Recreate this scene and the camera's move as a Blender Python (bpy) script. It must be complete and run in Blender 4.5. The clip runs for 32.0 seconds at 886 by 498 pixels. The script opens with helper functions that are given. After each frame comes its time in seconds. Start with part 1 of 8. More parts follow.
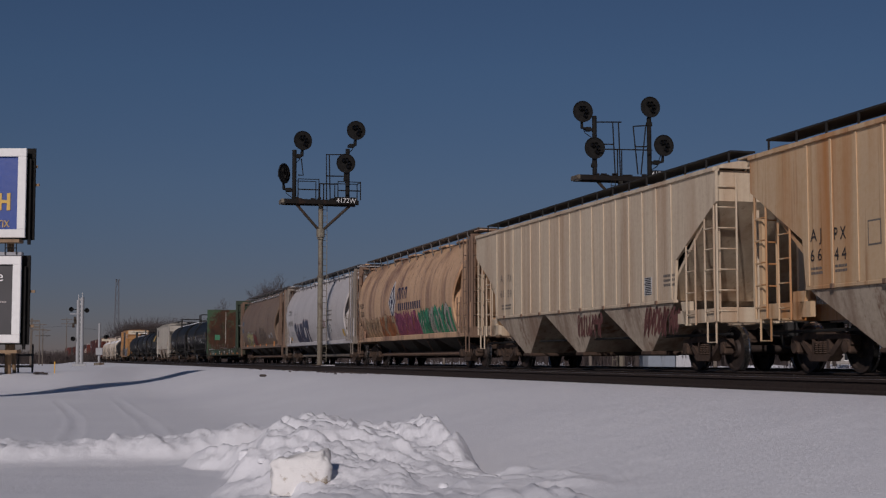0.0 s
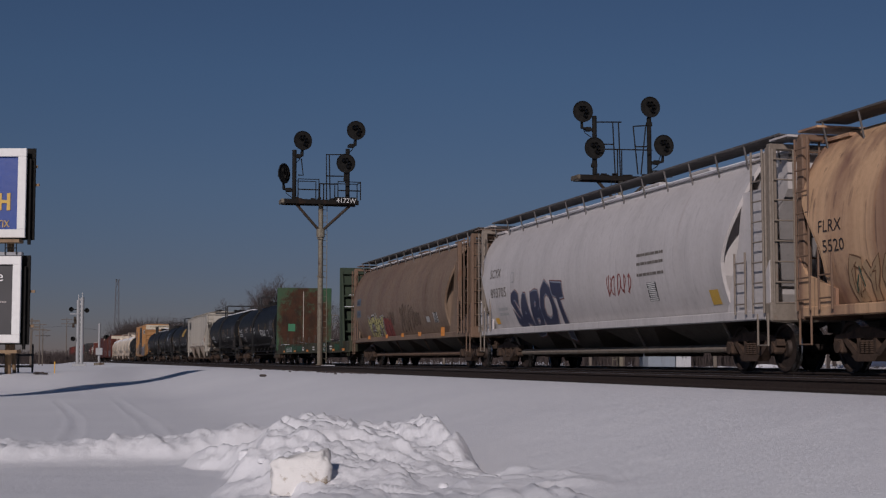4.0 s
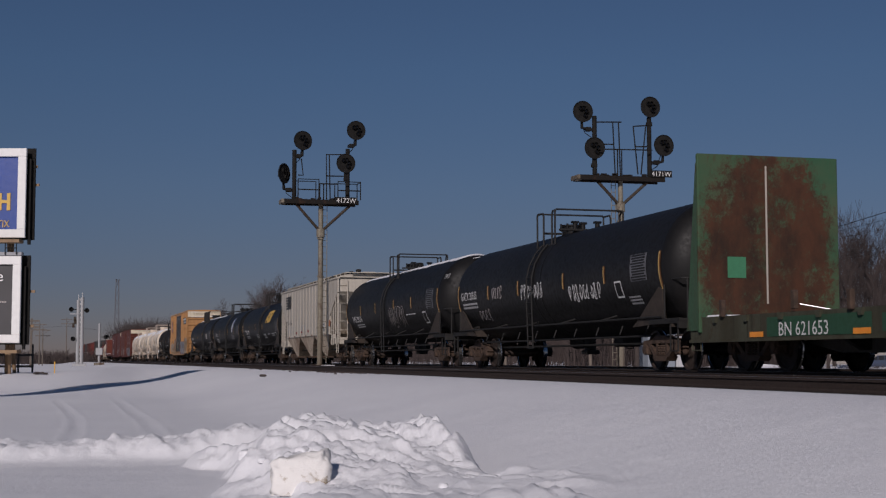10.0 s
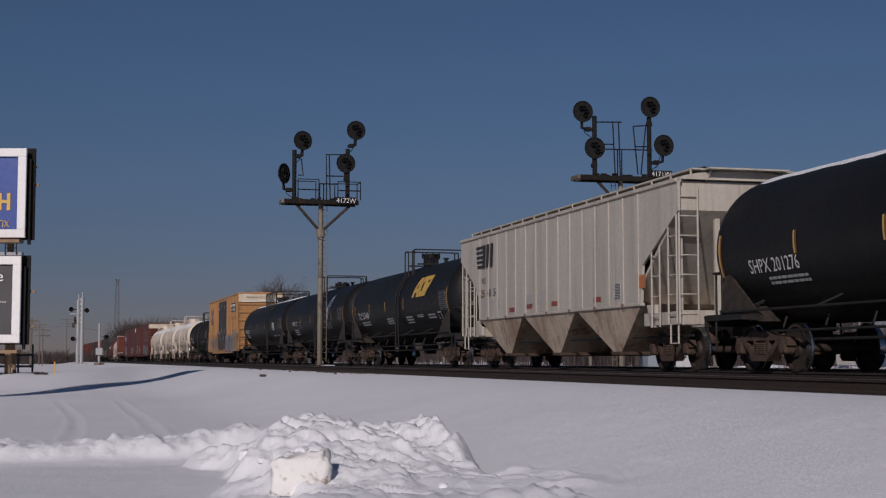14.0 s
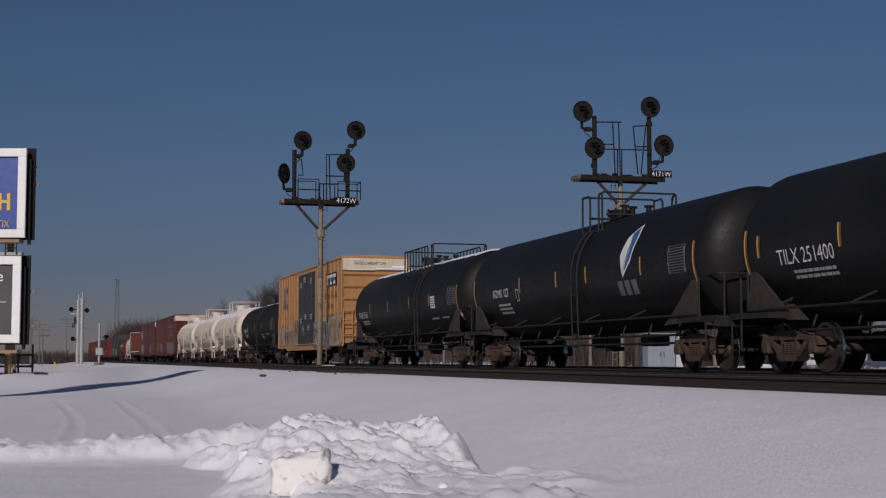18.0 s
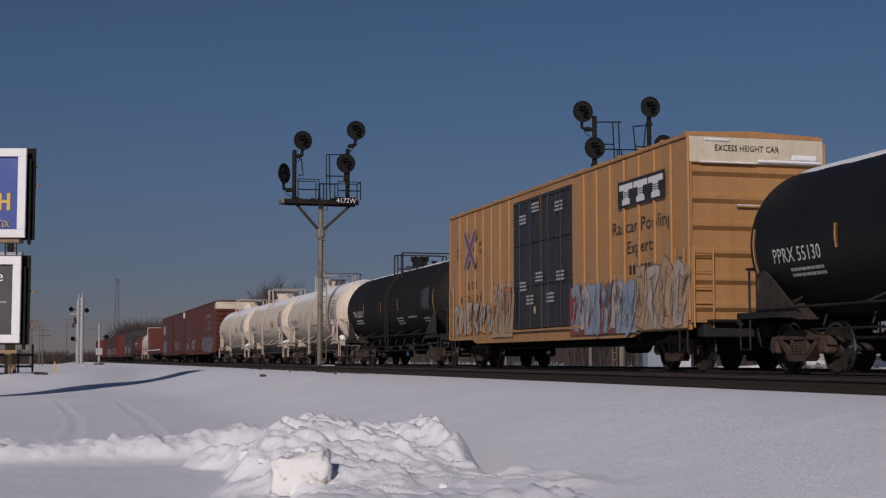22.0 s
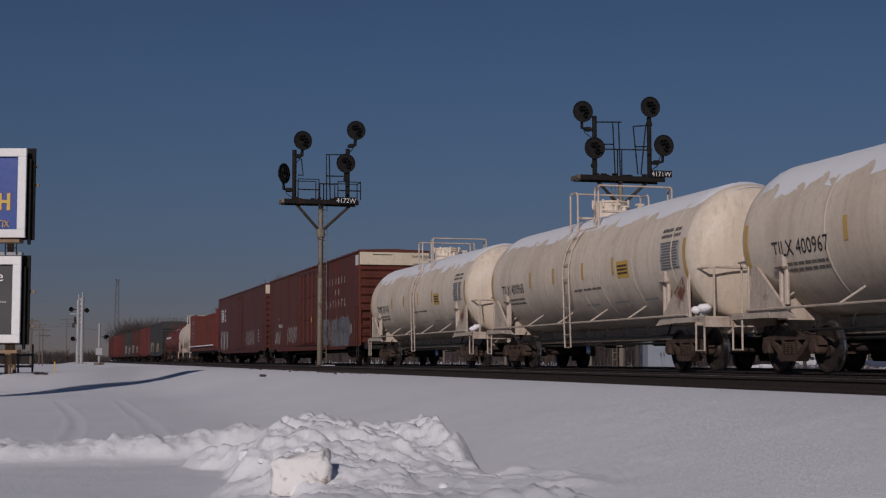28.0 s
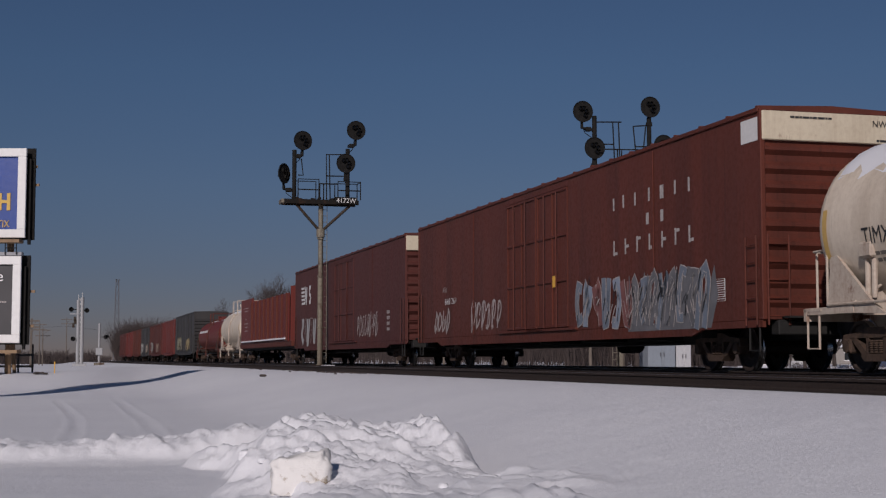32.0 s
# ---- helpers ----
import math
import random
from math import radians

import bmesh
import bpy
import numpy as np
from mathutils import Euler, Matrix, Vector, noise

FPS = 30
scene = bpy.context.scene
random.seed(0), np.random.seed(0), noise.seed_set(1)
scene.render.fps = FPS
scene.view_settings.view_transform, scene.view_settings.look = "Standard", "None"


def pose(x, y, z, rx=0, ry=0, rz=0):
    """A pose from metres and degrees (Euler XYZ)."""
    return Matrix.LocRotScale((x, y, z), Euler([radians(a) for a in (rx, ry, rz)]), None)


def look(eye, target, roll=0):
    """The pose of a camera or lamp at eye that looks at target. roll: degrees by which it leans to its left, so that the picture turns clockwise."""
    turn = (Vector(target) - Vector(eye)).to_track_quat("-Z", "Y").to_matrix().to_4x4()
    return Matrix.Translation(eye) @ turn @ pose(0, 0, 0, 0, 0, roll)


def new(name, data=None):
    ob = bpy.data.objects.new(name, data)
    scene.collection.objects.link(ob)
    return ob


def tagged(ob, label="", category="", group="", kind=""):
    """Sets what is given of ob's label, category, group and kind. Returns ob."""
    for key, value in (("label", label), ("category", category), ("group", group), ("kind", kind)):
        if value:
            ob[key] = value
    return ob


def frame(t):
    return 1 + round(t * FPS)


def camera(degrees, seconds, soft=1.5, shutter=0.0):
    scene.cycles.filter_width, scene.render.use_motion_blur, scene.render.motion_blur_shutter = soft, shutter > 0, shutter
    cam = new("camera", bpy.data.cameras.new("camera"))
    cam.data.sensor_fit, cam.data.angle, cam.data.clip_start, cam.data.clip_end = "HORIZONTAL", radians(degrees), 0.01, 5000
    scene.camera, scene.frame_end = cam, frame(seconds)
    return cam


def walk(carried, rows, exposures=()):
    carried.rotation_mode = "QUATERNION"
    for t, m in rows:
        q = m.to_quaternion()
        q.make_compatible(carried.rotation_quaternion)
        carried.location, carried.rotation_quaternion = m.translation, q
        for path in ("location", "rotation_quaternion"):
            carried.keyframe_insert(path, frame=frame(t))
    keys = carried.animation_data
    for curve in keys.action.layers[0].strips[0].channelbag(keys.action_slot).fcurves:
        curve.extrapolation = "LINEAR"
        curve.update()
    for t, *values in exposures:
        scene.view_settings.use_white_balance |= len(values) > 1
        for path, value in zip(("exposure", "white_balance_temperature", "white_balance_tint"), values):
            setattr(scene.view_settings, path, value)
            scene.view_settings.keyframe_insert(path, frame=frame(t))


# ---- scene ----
# ---- camera ----
cam = camera(34.4, 32.0, soft=1.25)
EYE = pose(0, 0, 0.2235, 94.436, 0, -15.039)
walk(cam, [(0.0, EYE), (32.0, EYE)], [(t, e, 5600, 20) for t, e in ((0.0, -0.97), (3.0, -0.92), (6.0, -0.82), (9.0, -0.69), (20.0, -0.68), (25.0, -0.80), (28.0, -0.98), (30.0, -0.97), (31.0, -0.95), (32.0, -0.74))])

# ---- daylight: low winter sun behind the camera, clear sky ----
SUN_AZ, SUN_EL = 30.0, 26.0      # way the light travels, degrees right of +y; height
world = bpy.data.worlds.new("sky")
scene.world = world
world.use_nodes = True
wn = world.node_tree
sky = wn.nodes.new("ShaderNodeTexSky")
sky.sky_type, sky.sun_disc = "NISHITA", False
sky.sun_elevation, sky.sun_rotation = radians(SUN_EL), radians(SUN_AZ + 180)
sky.altitude = 1500.0
sky.air_density, sky.dust_density, sky.ozone_density = 1.0, 0.05, 2.0
wn.nodes["Background"].inputs[1].default_value = 0.0385
# clear cold winter air with a dull grey-violet haze that thickens towards the horizon
hue = wn.nodes.new("ShaderNodeMix")
hue.data_type, hue.blend_type = "RGBA", "MULTIPLY"
hue.inputs[0].default_value = 1.0
way = wn.nodes.new("ShaderNodeTexCoord")
up = wn.nodes.new("ShaderNodeSeparateXYZ")
haze = wn.nodes.new("ShaderNodeValToRGB")
haze.color_ramp.elements[0].position, haze.color_ramp.elements[0].color = 0.0, (0.60, 0.50, 0.56, 1.0)
haze.color_ramp.elements[1].position, haze.color_ramp.elements[1].color = 0.26, (0.95, 1.0, 1.0, 1.0)
for at, col in ((0.06, (0.71, 0.65, 0.70, 1.0)), (0.12, (0.85, 0.835, 0.85, 1.0)), (0.20, (0.92, 0.98, 0.98, 1.0))):
    haze.color_ramp.elements.new(at).color = col
wn.links.new(way.outputs["Generated"], up.inputs[0])
wn.links.new(up.outputs["Z"], haze.inputs[0])
wn.links.new(haze.outputs[0], hue.inputs[7])
wn.links.new(sky.outputs[0], hue.inputs[6])
wn.links.new(hue.outputs[2], wn.nodes["Background"].inputs[0])
sun = new("sun", bpy.data.lights.new("sun", "SUN"))
sun.data.energy, sun.data.angle, sun.data.color = 4.4, radians(0.5), (1.0, 0.865, 0.68)
sun.matrix_world = look((0, 0, 0), (math.sin(radians(SUN_AZ)) * math.cos(radians(SUN_EL)),
                                    math.cos(radians(SUN_AZ)) * math.cos(radians(SUN_EL)), -math.sin(radians(SUN_EL))))


# ---- materials ----
def shader(name, rough=0.6, metal=0.0):
    m = bpy.data.materials.new(name)
    m.use_nodes = True
    p = m.node_tree.nodes["Principled BSDF"]
    p.inputs["Roughness"].default_value, p.inputs["Metallic"].default_value = rough, metal
    return m, m.node_tree, p


def node(nt, kind, **inputs):
    n = nt.nodes.new(kind)
    for k, v in inputs.items():
        n.inputs[k].default_value = v
    return n


def noise_of(nt, scale, stretch=(1, 1, 1), detail=6.0, rough=0.6):
    co = nt.nodes.new("ShaderNodeTexCoord")
    mp = nt.nodes.new("ShaderNodeMapping")
    mp.inputs["Scale"].default_value = stretch
    nt.links.new(co.outputs["Object"], mp.inputs["Vector"])
    n = node(nt, "ShaderNodeTexNoise", Scale=scale, Detail=detail, Roughness=rough)
    nt.links.new(mp.outputs[0], n.inputs["Vector"])
    return n.outputs["Fac"]


def ramp(nt, fac, lo, hi):
    r = nt.nodes.new("ShaderNodeMapRange")
    r.inputs["From Min"].default_value, r.inputs["From Max"].default_value = lo, hi
    nt.links.new(fac, r.inputs["Value"])
    return r.outputs[0]


def mixed(nt, fac, a, b):
    m = nt.nodes.new("ShaderNodeMix")
    m.data_type = "RGBA"
    for sock, v in ((m.inputs[0], fac), (m.inputs[6], a), (m.inputs[7], b)):
        if hasattr(v, "is_linked"):
            nt.links.new(v, sock)
        else:
            sock.default_value = v if isinstance(v, float) else (*v, 1.0)
    return m.outputs[2]


def times(nt, a, k):
    m = nt.nodes.new("ShaderNodeMath")
    m.operation = "MULTIPLY"
    nt.links.new(a, m.inputs[0])
    m.inputs[1].default_value = k
    return m.outputs[0]


def relief(nt, p, fac, strength, distance):
    b = node(nt, "ShaderNodeBump", Strength=strength, Distance=distance)
    nt.links.new(fac, b.inputs["Height"])
    nt.links.new(b.outputs[0], p.inputs["Normal"])


def paint(name, col, dirt=(0.10, 0.07, 0.05), amount=0.5, rough=0.5, streak=0.5, rust=0.0, rustcol=(0.16, 0.055, 0.022), metal=0.0, fade=0.15, runs=0.0, runcol=(0.2, 0.1, 0.05), gloss=0.5):
    """Weathered paint: a broad fade, upright streaks, fine dirt and patches of rust."""
    m, nt, p = shader(name, rough, metal)
    broad = ramp(nt, noise_of(nt, 0.35), 0.35, 0.7)
    c = mixed(nt, times(nt, broad, fade * 2), col, tuple(min(1, v * 0.6 + 0.02) for v in col))
    st = ramp(nt, noise_of(nt, 1.0, (3.0, 3.0, 0.16), 8.0, 0.7), 0.48, 0.8)
    c = mixed(nt, times(nt, st, streak), c, dirt)
    if runs:
        wide = ramp(nt, noise_of(nt, 1.0, (1.1, 1.1, 0.07), 3.0, 0.6), 0.45, 0.66)
        c = mixed(nt, times(nt, wide, runs), c, runcol)
        thin = ramp(nt, noise_of(nt, 1.0, (7.0, 7.0, 0.22), 5.0, 0.6), 0.58, 0.70)
        c = mixed(nt, times(nt, thin, runs * 0.8), c, tuple(v * 0.6 for v in runcol))
    fine = ramp(nt, noise_of(nt, 9.0, (1, 1, 1), 8.0, 0.75), 0.45, 0.85)
    c = mixed(nt, times(nt, fine, amount), c, dirt)
    if rust:
        a = ramp(nt, noise_of(nt, 1.3, (1, 1, 0.6), 10.0, 0.72), 0.62 - 0.25 * rust, 0.70 - 0.22 * rust)
        c = mixed(nt, a, c, rustcol)
    nt.links.new(c, p.inputs["Base Color"])
    rr = node(nt, "ShaderNodeMapRange")
    rr.inputs["To Min"].default_value, rr.inputs["To Max"].default_value = rough - 0.08, min(1, rough + 0.25)
    nt.links.new(fine, rr.inputs["Value"])
    nt.links.new(rr.outputs[0], p.inputs["Roughness"])
    p.inputs["Specular IOR Level"].default_value = gloss
    relief(nt, p, noise_of(nt, 3.0), 0.25, 0.02)
    return m


def plain(name, col, rough=0.6, metal=0.0, vary=0.35, scale=14.0, bump=0.2):
    m, nt, p = shader(name, rough, metal)
    n = noise_of(nt, scale)
    c = mixed(nt, ramp(nt, n, 0.3, 0.75), tuple(v * (1 - vary) for v in col), tuple(min(1, v * (1 + vary)) for v in col))
    nt.links.new(c, p.inputs["Base Color"])
    relief(nt, p, n, bump, 0.01)
    return m


def snow_stuff():
    m, nt, p = shader("snow", 0.75)
    n = noise_of(nt, 0.25, (1, 0.5, 1))
    fine = noise_of(nt, 16.0, (1, 1, 1), 8.0, 0.7)
    c = mixed(nt, ramp(nt, n, 0.3, 0.7), (0.85, 0.85, 0.87), (0.78, 0.78, 0.81))
    c = mixed(nt, times(nt, ramp(nt, fine, 0.62, 0.8), 0.2), c, (0.66, 0.65, 0.65))
    nt.links.new(c, p.inputs["Base Color"])
    p.inputs["Specular IOR Level"].default_value = 0.25
    crumb = noise_of(nt, 5.0, (1, 1, 1), 10.0, 0.75)
    both = nt.nodes.new("ShaderNodeMath")
    nt.links.new(fine, both.inputs[0])
    nt.links.new(crumb, both.inputs[1])
    relief(nt, p, both.outputs[0], 0.4, 0.035)
    return m


M_SNOW = snow_stuff()
M_BALLAST = plain("ballast", (0.024, 0.021, 0.020), 0.95, 0, 0.6, 22.0, 0.9)
M_RAIL = plain("rail_rust", (0.036, 0.024, 0.019), 0.8, 0.2, 0.4, 20.0)
M_RAILTOP = plain("rail_top", (0.35, 0.34, 0.34), 0.3, 1.0, 0.2, 20.0)
M_BLACKSTEEL = plain("grimy_black_steel", (0.012, 0.011, 0.010), 0.75, 0.0, 0.5, 8.0)
M_TRUCK = plain("grimy_brown_steel", (0.062, 0.038, 0.025), 0.85, 0.0, 0.5, 7.0, 0.4)
M_SADDLE = plain("sooty_saddle_steel", (0.034, 0.025, 0.019), 0.85, 0.0, 0.5, 5.0, 0.4)
M_WHEEL = plain("wheel_steel", (0.045, 0.032, 0.026), 0.7, 0.3, 0.4, 9.0)
M_TREAD = plain("wheel_tread", (0.55, 0.54, 0.53), 0.25, 1.0, 0.15, 9.0)
M_SIGNALBLACK = plain("signal_black", (0.016, 0.015, 0.014), 0.8, 0.0, 0.4, 6.0)
M_SIGNALBLACK.node_tree.nodes["Principled BSDF"].inputs["Specular IOR Level"].default_value = 0.15
M_MAST = paint("mast_aluminium_paint", (0.24, 0.215, 0.16), (0.03, 0.02, 0.014), 0.9, 0.75, 0.9, 0.4, (0.06, 0.03, 0.018), runs=0.6, runcol=(0.07, 0.04, 0.025))
M_BRACE = paint("grimy_brace_paint", (0.058, 0.046, 0.034), (0.025, 0.018, 0.013), 0.9, 0.8, 0.9, 0.4, (0.05, 0.026, 0.016), gloss=0.2)
M_RUSTBEAM = paint("rusty_black_beam", (0.009, 0.008, 0.007), (0.035, 0.022, 0.015), 0.7, 0.85, 0.4, 0.2, (0.05, 0.026, 0.016), gloss=0.2)
M_WHITE = plain("white_paint", (0.78, 0.77, 0.75), 0.5, 0.0, 0.05, 6.0)
M_YELLOW = plain("yellow_paint", (0.75, 0.42, 0.04), 0.5, 0.0, 0.1, 6.0)
M_ORANGE = plain("orange_reflector", (0.85, 0.30, 0.02), 0.4, 0.0, 0.1, 6.0)
M_BARK = plain("bark", (0.055, 0.043, 0.038), 0.95, 0.0, 0.4, 3.0, 0.5)
M_TWIG = plain("twigs", (0.056, 0.042, 0.038), 0.95, 0.0, 0.3, 0.5)


# ---- mesh building ----
class Shape:
    def __init__(self):
        self.v, self.f = [], []

    def add(self, vs, fs):
        k = len(self.v)
        self.v += [tuple(a) for a in vs]
        self.f += [tuple(i + k for i in q) for q in fs]
        return self

    def box(self, x, y, z, sx, sy, sz, ch=0.0):
        """Centre and full size, with chamfered edges where ch is given."""
        a, b, c = sx / 2, sy / 2, sz / 2
        if not ch:
            vs = [(x + i * a, y + j * b, z + k * c) for i in (-1, 1) for j in (-1, 1) for k in (-1, 1)]
            return self.add(vs, [(0, 1, 3, 2), (4, 6, 7, 5), (0, 4, 5, 1), (2, 3, 7, 6), (0, 2, 6, 4), (1, 5, 7, 3)])
        bm = bmesh.new()
        bmesh.ops.create_cube(bm, size=1.0)
        for w in bm.verts:
            w.co = Vector((w.co.x * sx, w.co.y * sy, w.co.z * sz))
        bmesh.ops.bevel(bm, geom=bm.edges[:], offset=min(ch, a * .9, b * .9, c * .9), segments=1, affect="EDGES")
        bm.verts.index_update()
        self.add([(w.co.x + x, w.co.y + y, w.co.z + z) for w in bm.verts], [[w.index for w in q.verts] for q in bm.faces])
        bm.free()
        return self

    def span(self, x0, x1, y0, y1, z0, z1, ch=0.0):
        return self.box((x0 + x1) / 2, (y0 + y1) / 2, (z0 + z1) / 2, abs(x1 - x0), abs(y1 - y0), abs(z1 - z0), ch)

    def rod(self, p, q, r, n=8, r2=None, caps=True):
        p, q = Vector(p), Vector(q)
        d = (q - p).normalized()
        u = d.orthogonal().normalized()
        w = d.cross(u)
        r2 = r if r2 is None else r2
        vs = []
        for c, rr in ((p, r), (q, r2)):
            vs += [c + (u * math.cos(2 * math.pi * i / n) + w * math.sin(2 * math.pi * i / n)) * rr for i in range(n)]
        fs = [(i, (i + 1) % n, n + (i + 1) % n, n + i) for i in range(n)]
        if caps:
            fs += [tuple(range(n - 1, -1, -1)), tuple(range(n, 2 * n))]
        return self.add(vs, fs)

    def pipe(self, pts, r, n=6):
        """One bent tube through the points."""
        pts = [Vector(p) for p in pts]
        if len(pts) == 2:
            return self.rod(pts[0], pts[1], r, n)
        dirs = [(b - a).normalized() for a, b in zip(pts[:-1], pts[1:])]
        u = dirs[0].orthogonal().normalized()
        rows = []
        for i, p in enumerate(pts):
            d = dirs[0] if i == 0 else dirs[-1] if i == len(pts) - 1 else (dirs[i - 1] + dirs[i]).normalized()
            u = (u - d * u.dot(d)).normalized()
            w = d.cross(u)
            k = 1.0 if i in (0, len(pts) - 1) else 1.0 / max(0.5, dirs[i].dot(d))
            rows.append([tuple(p + (u * math.cos(2 * math.pi * j / n) + w * math.sin(2 * math.pi * j / n)) * r * (k if n < 0 else 1.0)) for j in range(n)])
        return self.rings(rows)

    def prism(self, poly, a, b, axis="y"):
        """Extrude a polygon, (x, z) along y, (y, z) along x or (x, y) along z."""
        put = {"y": lambda p, t: (p[0], t, p[1]), "x": lambda p, t: (t, p[0], p[1]), "z": lambda p, t: (p[0], p[1], t)}[axis]
        n = len(poly)
        vs = [put(p, a) for p in poly] + [put(p, b) for p in poly]
        fs = [(i, (i + 1) % n, n + (i + 1) % n, n + i) for i in range(n)] + [tuple(range(n - 1, -1, -1)), tuple(range(n, 2 * n))]
        return self.add(vs, fs)

    def rings(self, rings, closed=True, caps=True):
        """Skin a row of rings that have equal counts of points."""
        n = len(rings[0])
        vs = [p for r in rings for p in r]
        fs = []
        for k in range(len(rings) - 1):
            for i in range(n if closed else n - 1):
                j = (i + 1) % n
                fs.append((k * n + i, k * n + j, (k + 1) * n + j, (k + 1) * n + i))
        if caps:
            fs += [tuple(range(n - 1, -1, -1)), tuple((len(rings) - 1) * n + i for i in range(n))]
        return self.add(vs, fs)

    def raw(self, name, mat):
        me = bpy.data.meshes.new(name)
        me.from_pydata(self.v, [], self.f)
        me.materials.append(mat)
        return me

    def mesh(self, name, mat, smooth=0.0):
        me = bpy.data.meshes.new(name)
        me.from_pydata(self.v, [], self.f)
        bm = bmesh.new()
        bm.from_mesh(me)
        bmesh.ops.recalc_face_normals(bm, faces=bm.faces[:])
        if smooth:
            for q in bm.faces:
                q.smooth = True
            for e in bm.edges:
                if len(e.link_faces) == 2 and e.calc_face_angle(0) > radians(smooth):
                    e.smooth = False
        bm.to_mesh(me)
        bm.free()
        for mm in (mat if isinstance(mat, (list, tuple)) else [mat]):
            me.materials.append(mm)
        return me


def part(name, shape, mat, parent, label="", smooth=0.0):
    me = shape if isinstance(shape, bpy.types.Mesh) else shape.mesh(name, mat, smooth)
    ob = new(name, me)
    ob.parent = parent
    return tagged(ob, label)


def thing(name, label, category, at=(0, 0, 0), group="", kind=""):
    ob = new(name)
    ob.empty_display_size = 0.3
    ob.location = at
    return tagged(ob, label, category, group, kind)


def whole(name, shape, mat, label, category, at=(0, 0, 0), group="", kind="", smooth=0.0):
    ob = new(name, shape.mesh(name, mat, smooth))
    ob.location = at
    return tagged(ob, label, category, group, kind)


# ---- plan ----
TRACK_X = 14.38                      # middle of the train's track
FRONT_X = TRACK_X - 4.45             # middle of the track before it
BEND = 3.2e-5                        # the line bends gently off to -x far away


def bend(y):
    return -BEND * y * abs(y) if y > 0 else 0.0


def heading(y):
    return math.degrees(math.atan(2 * BEND * max(0.0, y)))


def smoothstep(a, b, t):
    t = min(1.0, max(0.0, (t - a) / (b - a)))
    return t * t * (3 - 2 * t)


# ---- ground: one sheet of snow, banked up to the tracks ----
def fbm(x, y, s, oct=4, seed=0.0):
    return noise.fractal((x * s + seed, y * s - seed, seed * 0.37), 1.0, 2.0, oct, noise_basis="PERLIN_ORIGINAL")


def field(x, y):
    u = x - bend(y)
    # the meadow climbs to a low crest before the billboard and falls away behind it
    side = float(smoothstep(-0.5, 4.5, x))
    crest = 61.5 + 7.5 * side
    z = -1.0 + 0.35 * float(smoothstep(51.0, 63.0, y)) + (0.36 + 0.20 * float(smoothstep(-1.0, 2.5, x))) * float(smoothstep(crest - 8.0, crest, y))
    z -= 0.36 * float(smoothstep(crest + 0.5, crest + 9.0, y))
    bank = float(smoothstep(3.0, 8.2, u))
    z = z * (1 - bank) - 0.165 * bank
    z -= 0.35 * float(smoothstep(8.75, 9.05, u)) * float(smoothstep(23.0, 21.5, u))
    if u > 21:
        z -= 0.3 * float(smoothstep(21.0, 24.0, u))
    return z


def slabs(x, y, sx, sy, seed, tilt):
    """Broken slabs of packed snow: every cell is a tipped plane, worn where it meets its neighbour."""
    d, pts = noise.voronoi((x * sx, y * sy, seed))

    def plane(p):
        a = noise.cell((p[0] * 37.1 + 0.3, p[1] * 41.7 + 0.2, seed))
        gx = noise.cell((p[0] * 17.3 + 2.3, p[1] * 23.9 + 5.2, seed))
        gy = noise.cell((p[0] * 29.3 + 7.3, p[1] * 13.7 + 1.2, seed))
        return 0.5 + 0.5 * a + tilt * (gx * (x * sx - p[0]) + (0.45 + 0.6 * gy) * (y * sy - p[1]))
    h0, h1 = plane(pts[0]), plane(pts[1])
    k = float(smoothstep(0.0, 0.13, d[1] - d[0]))
    return h0 * (0.5 + 0.5 * k) + h1 * (0.5 - 0.5 * k)


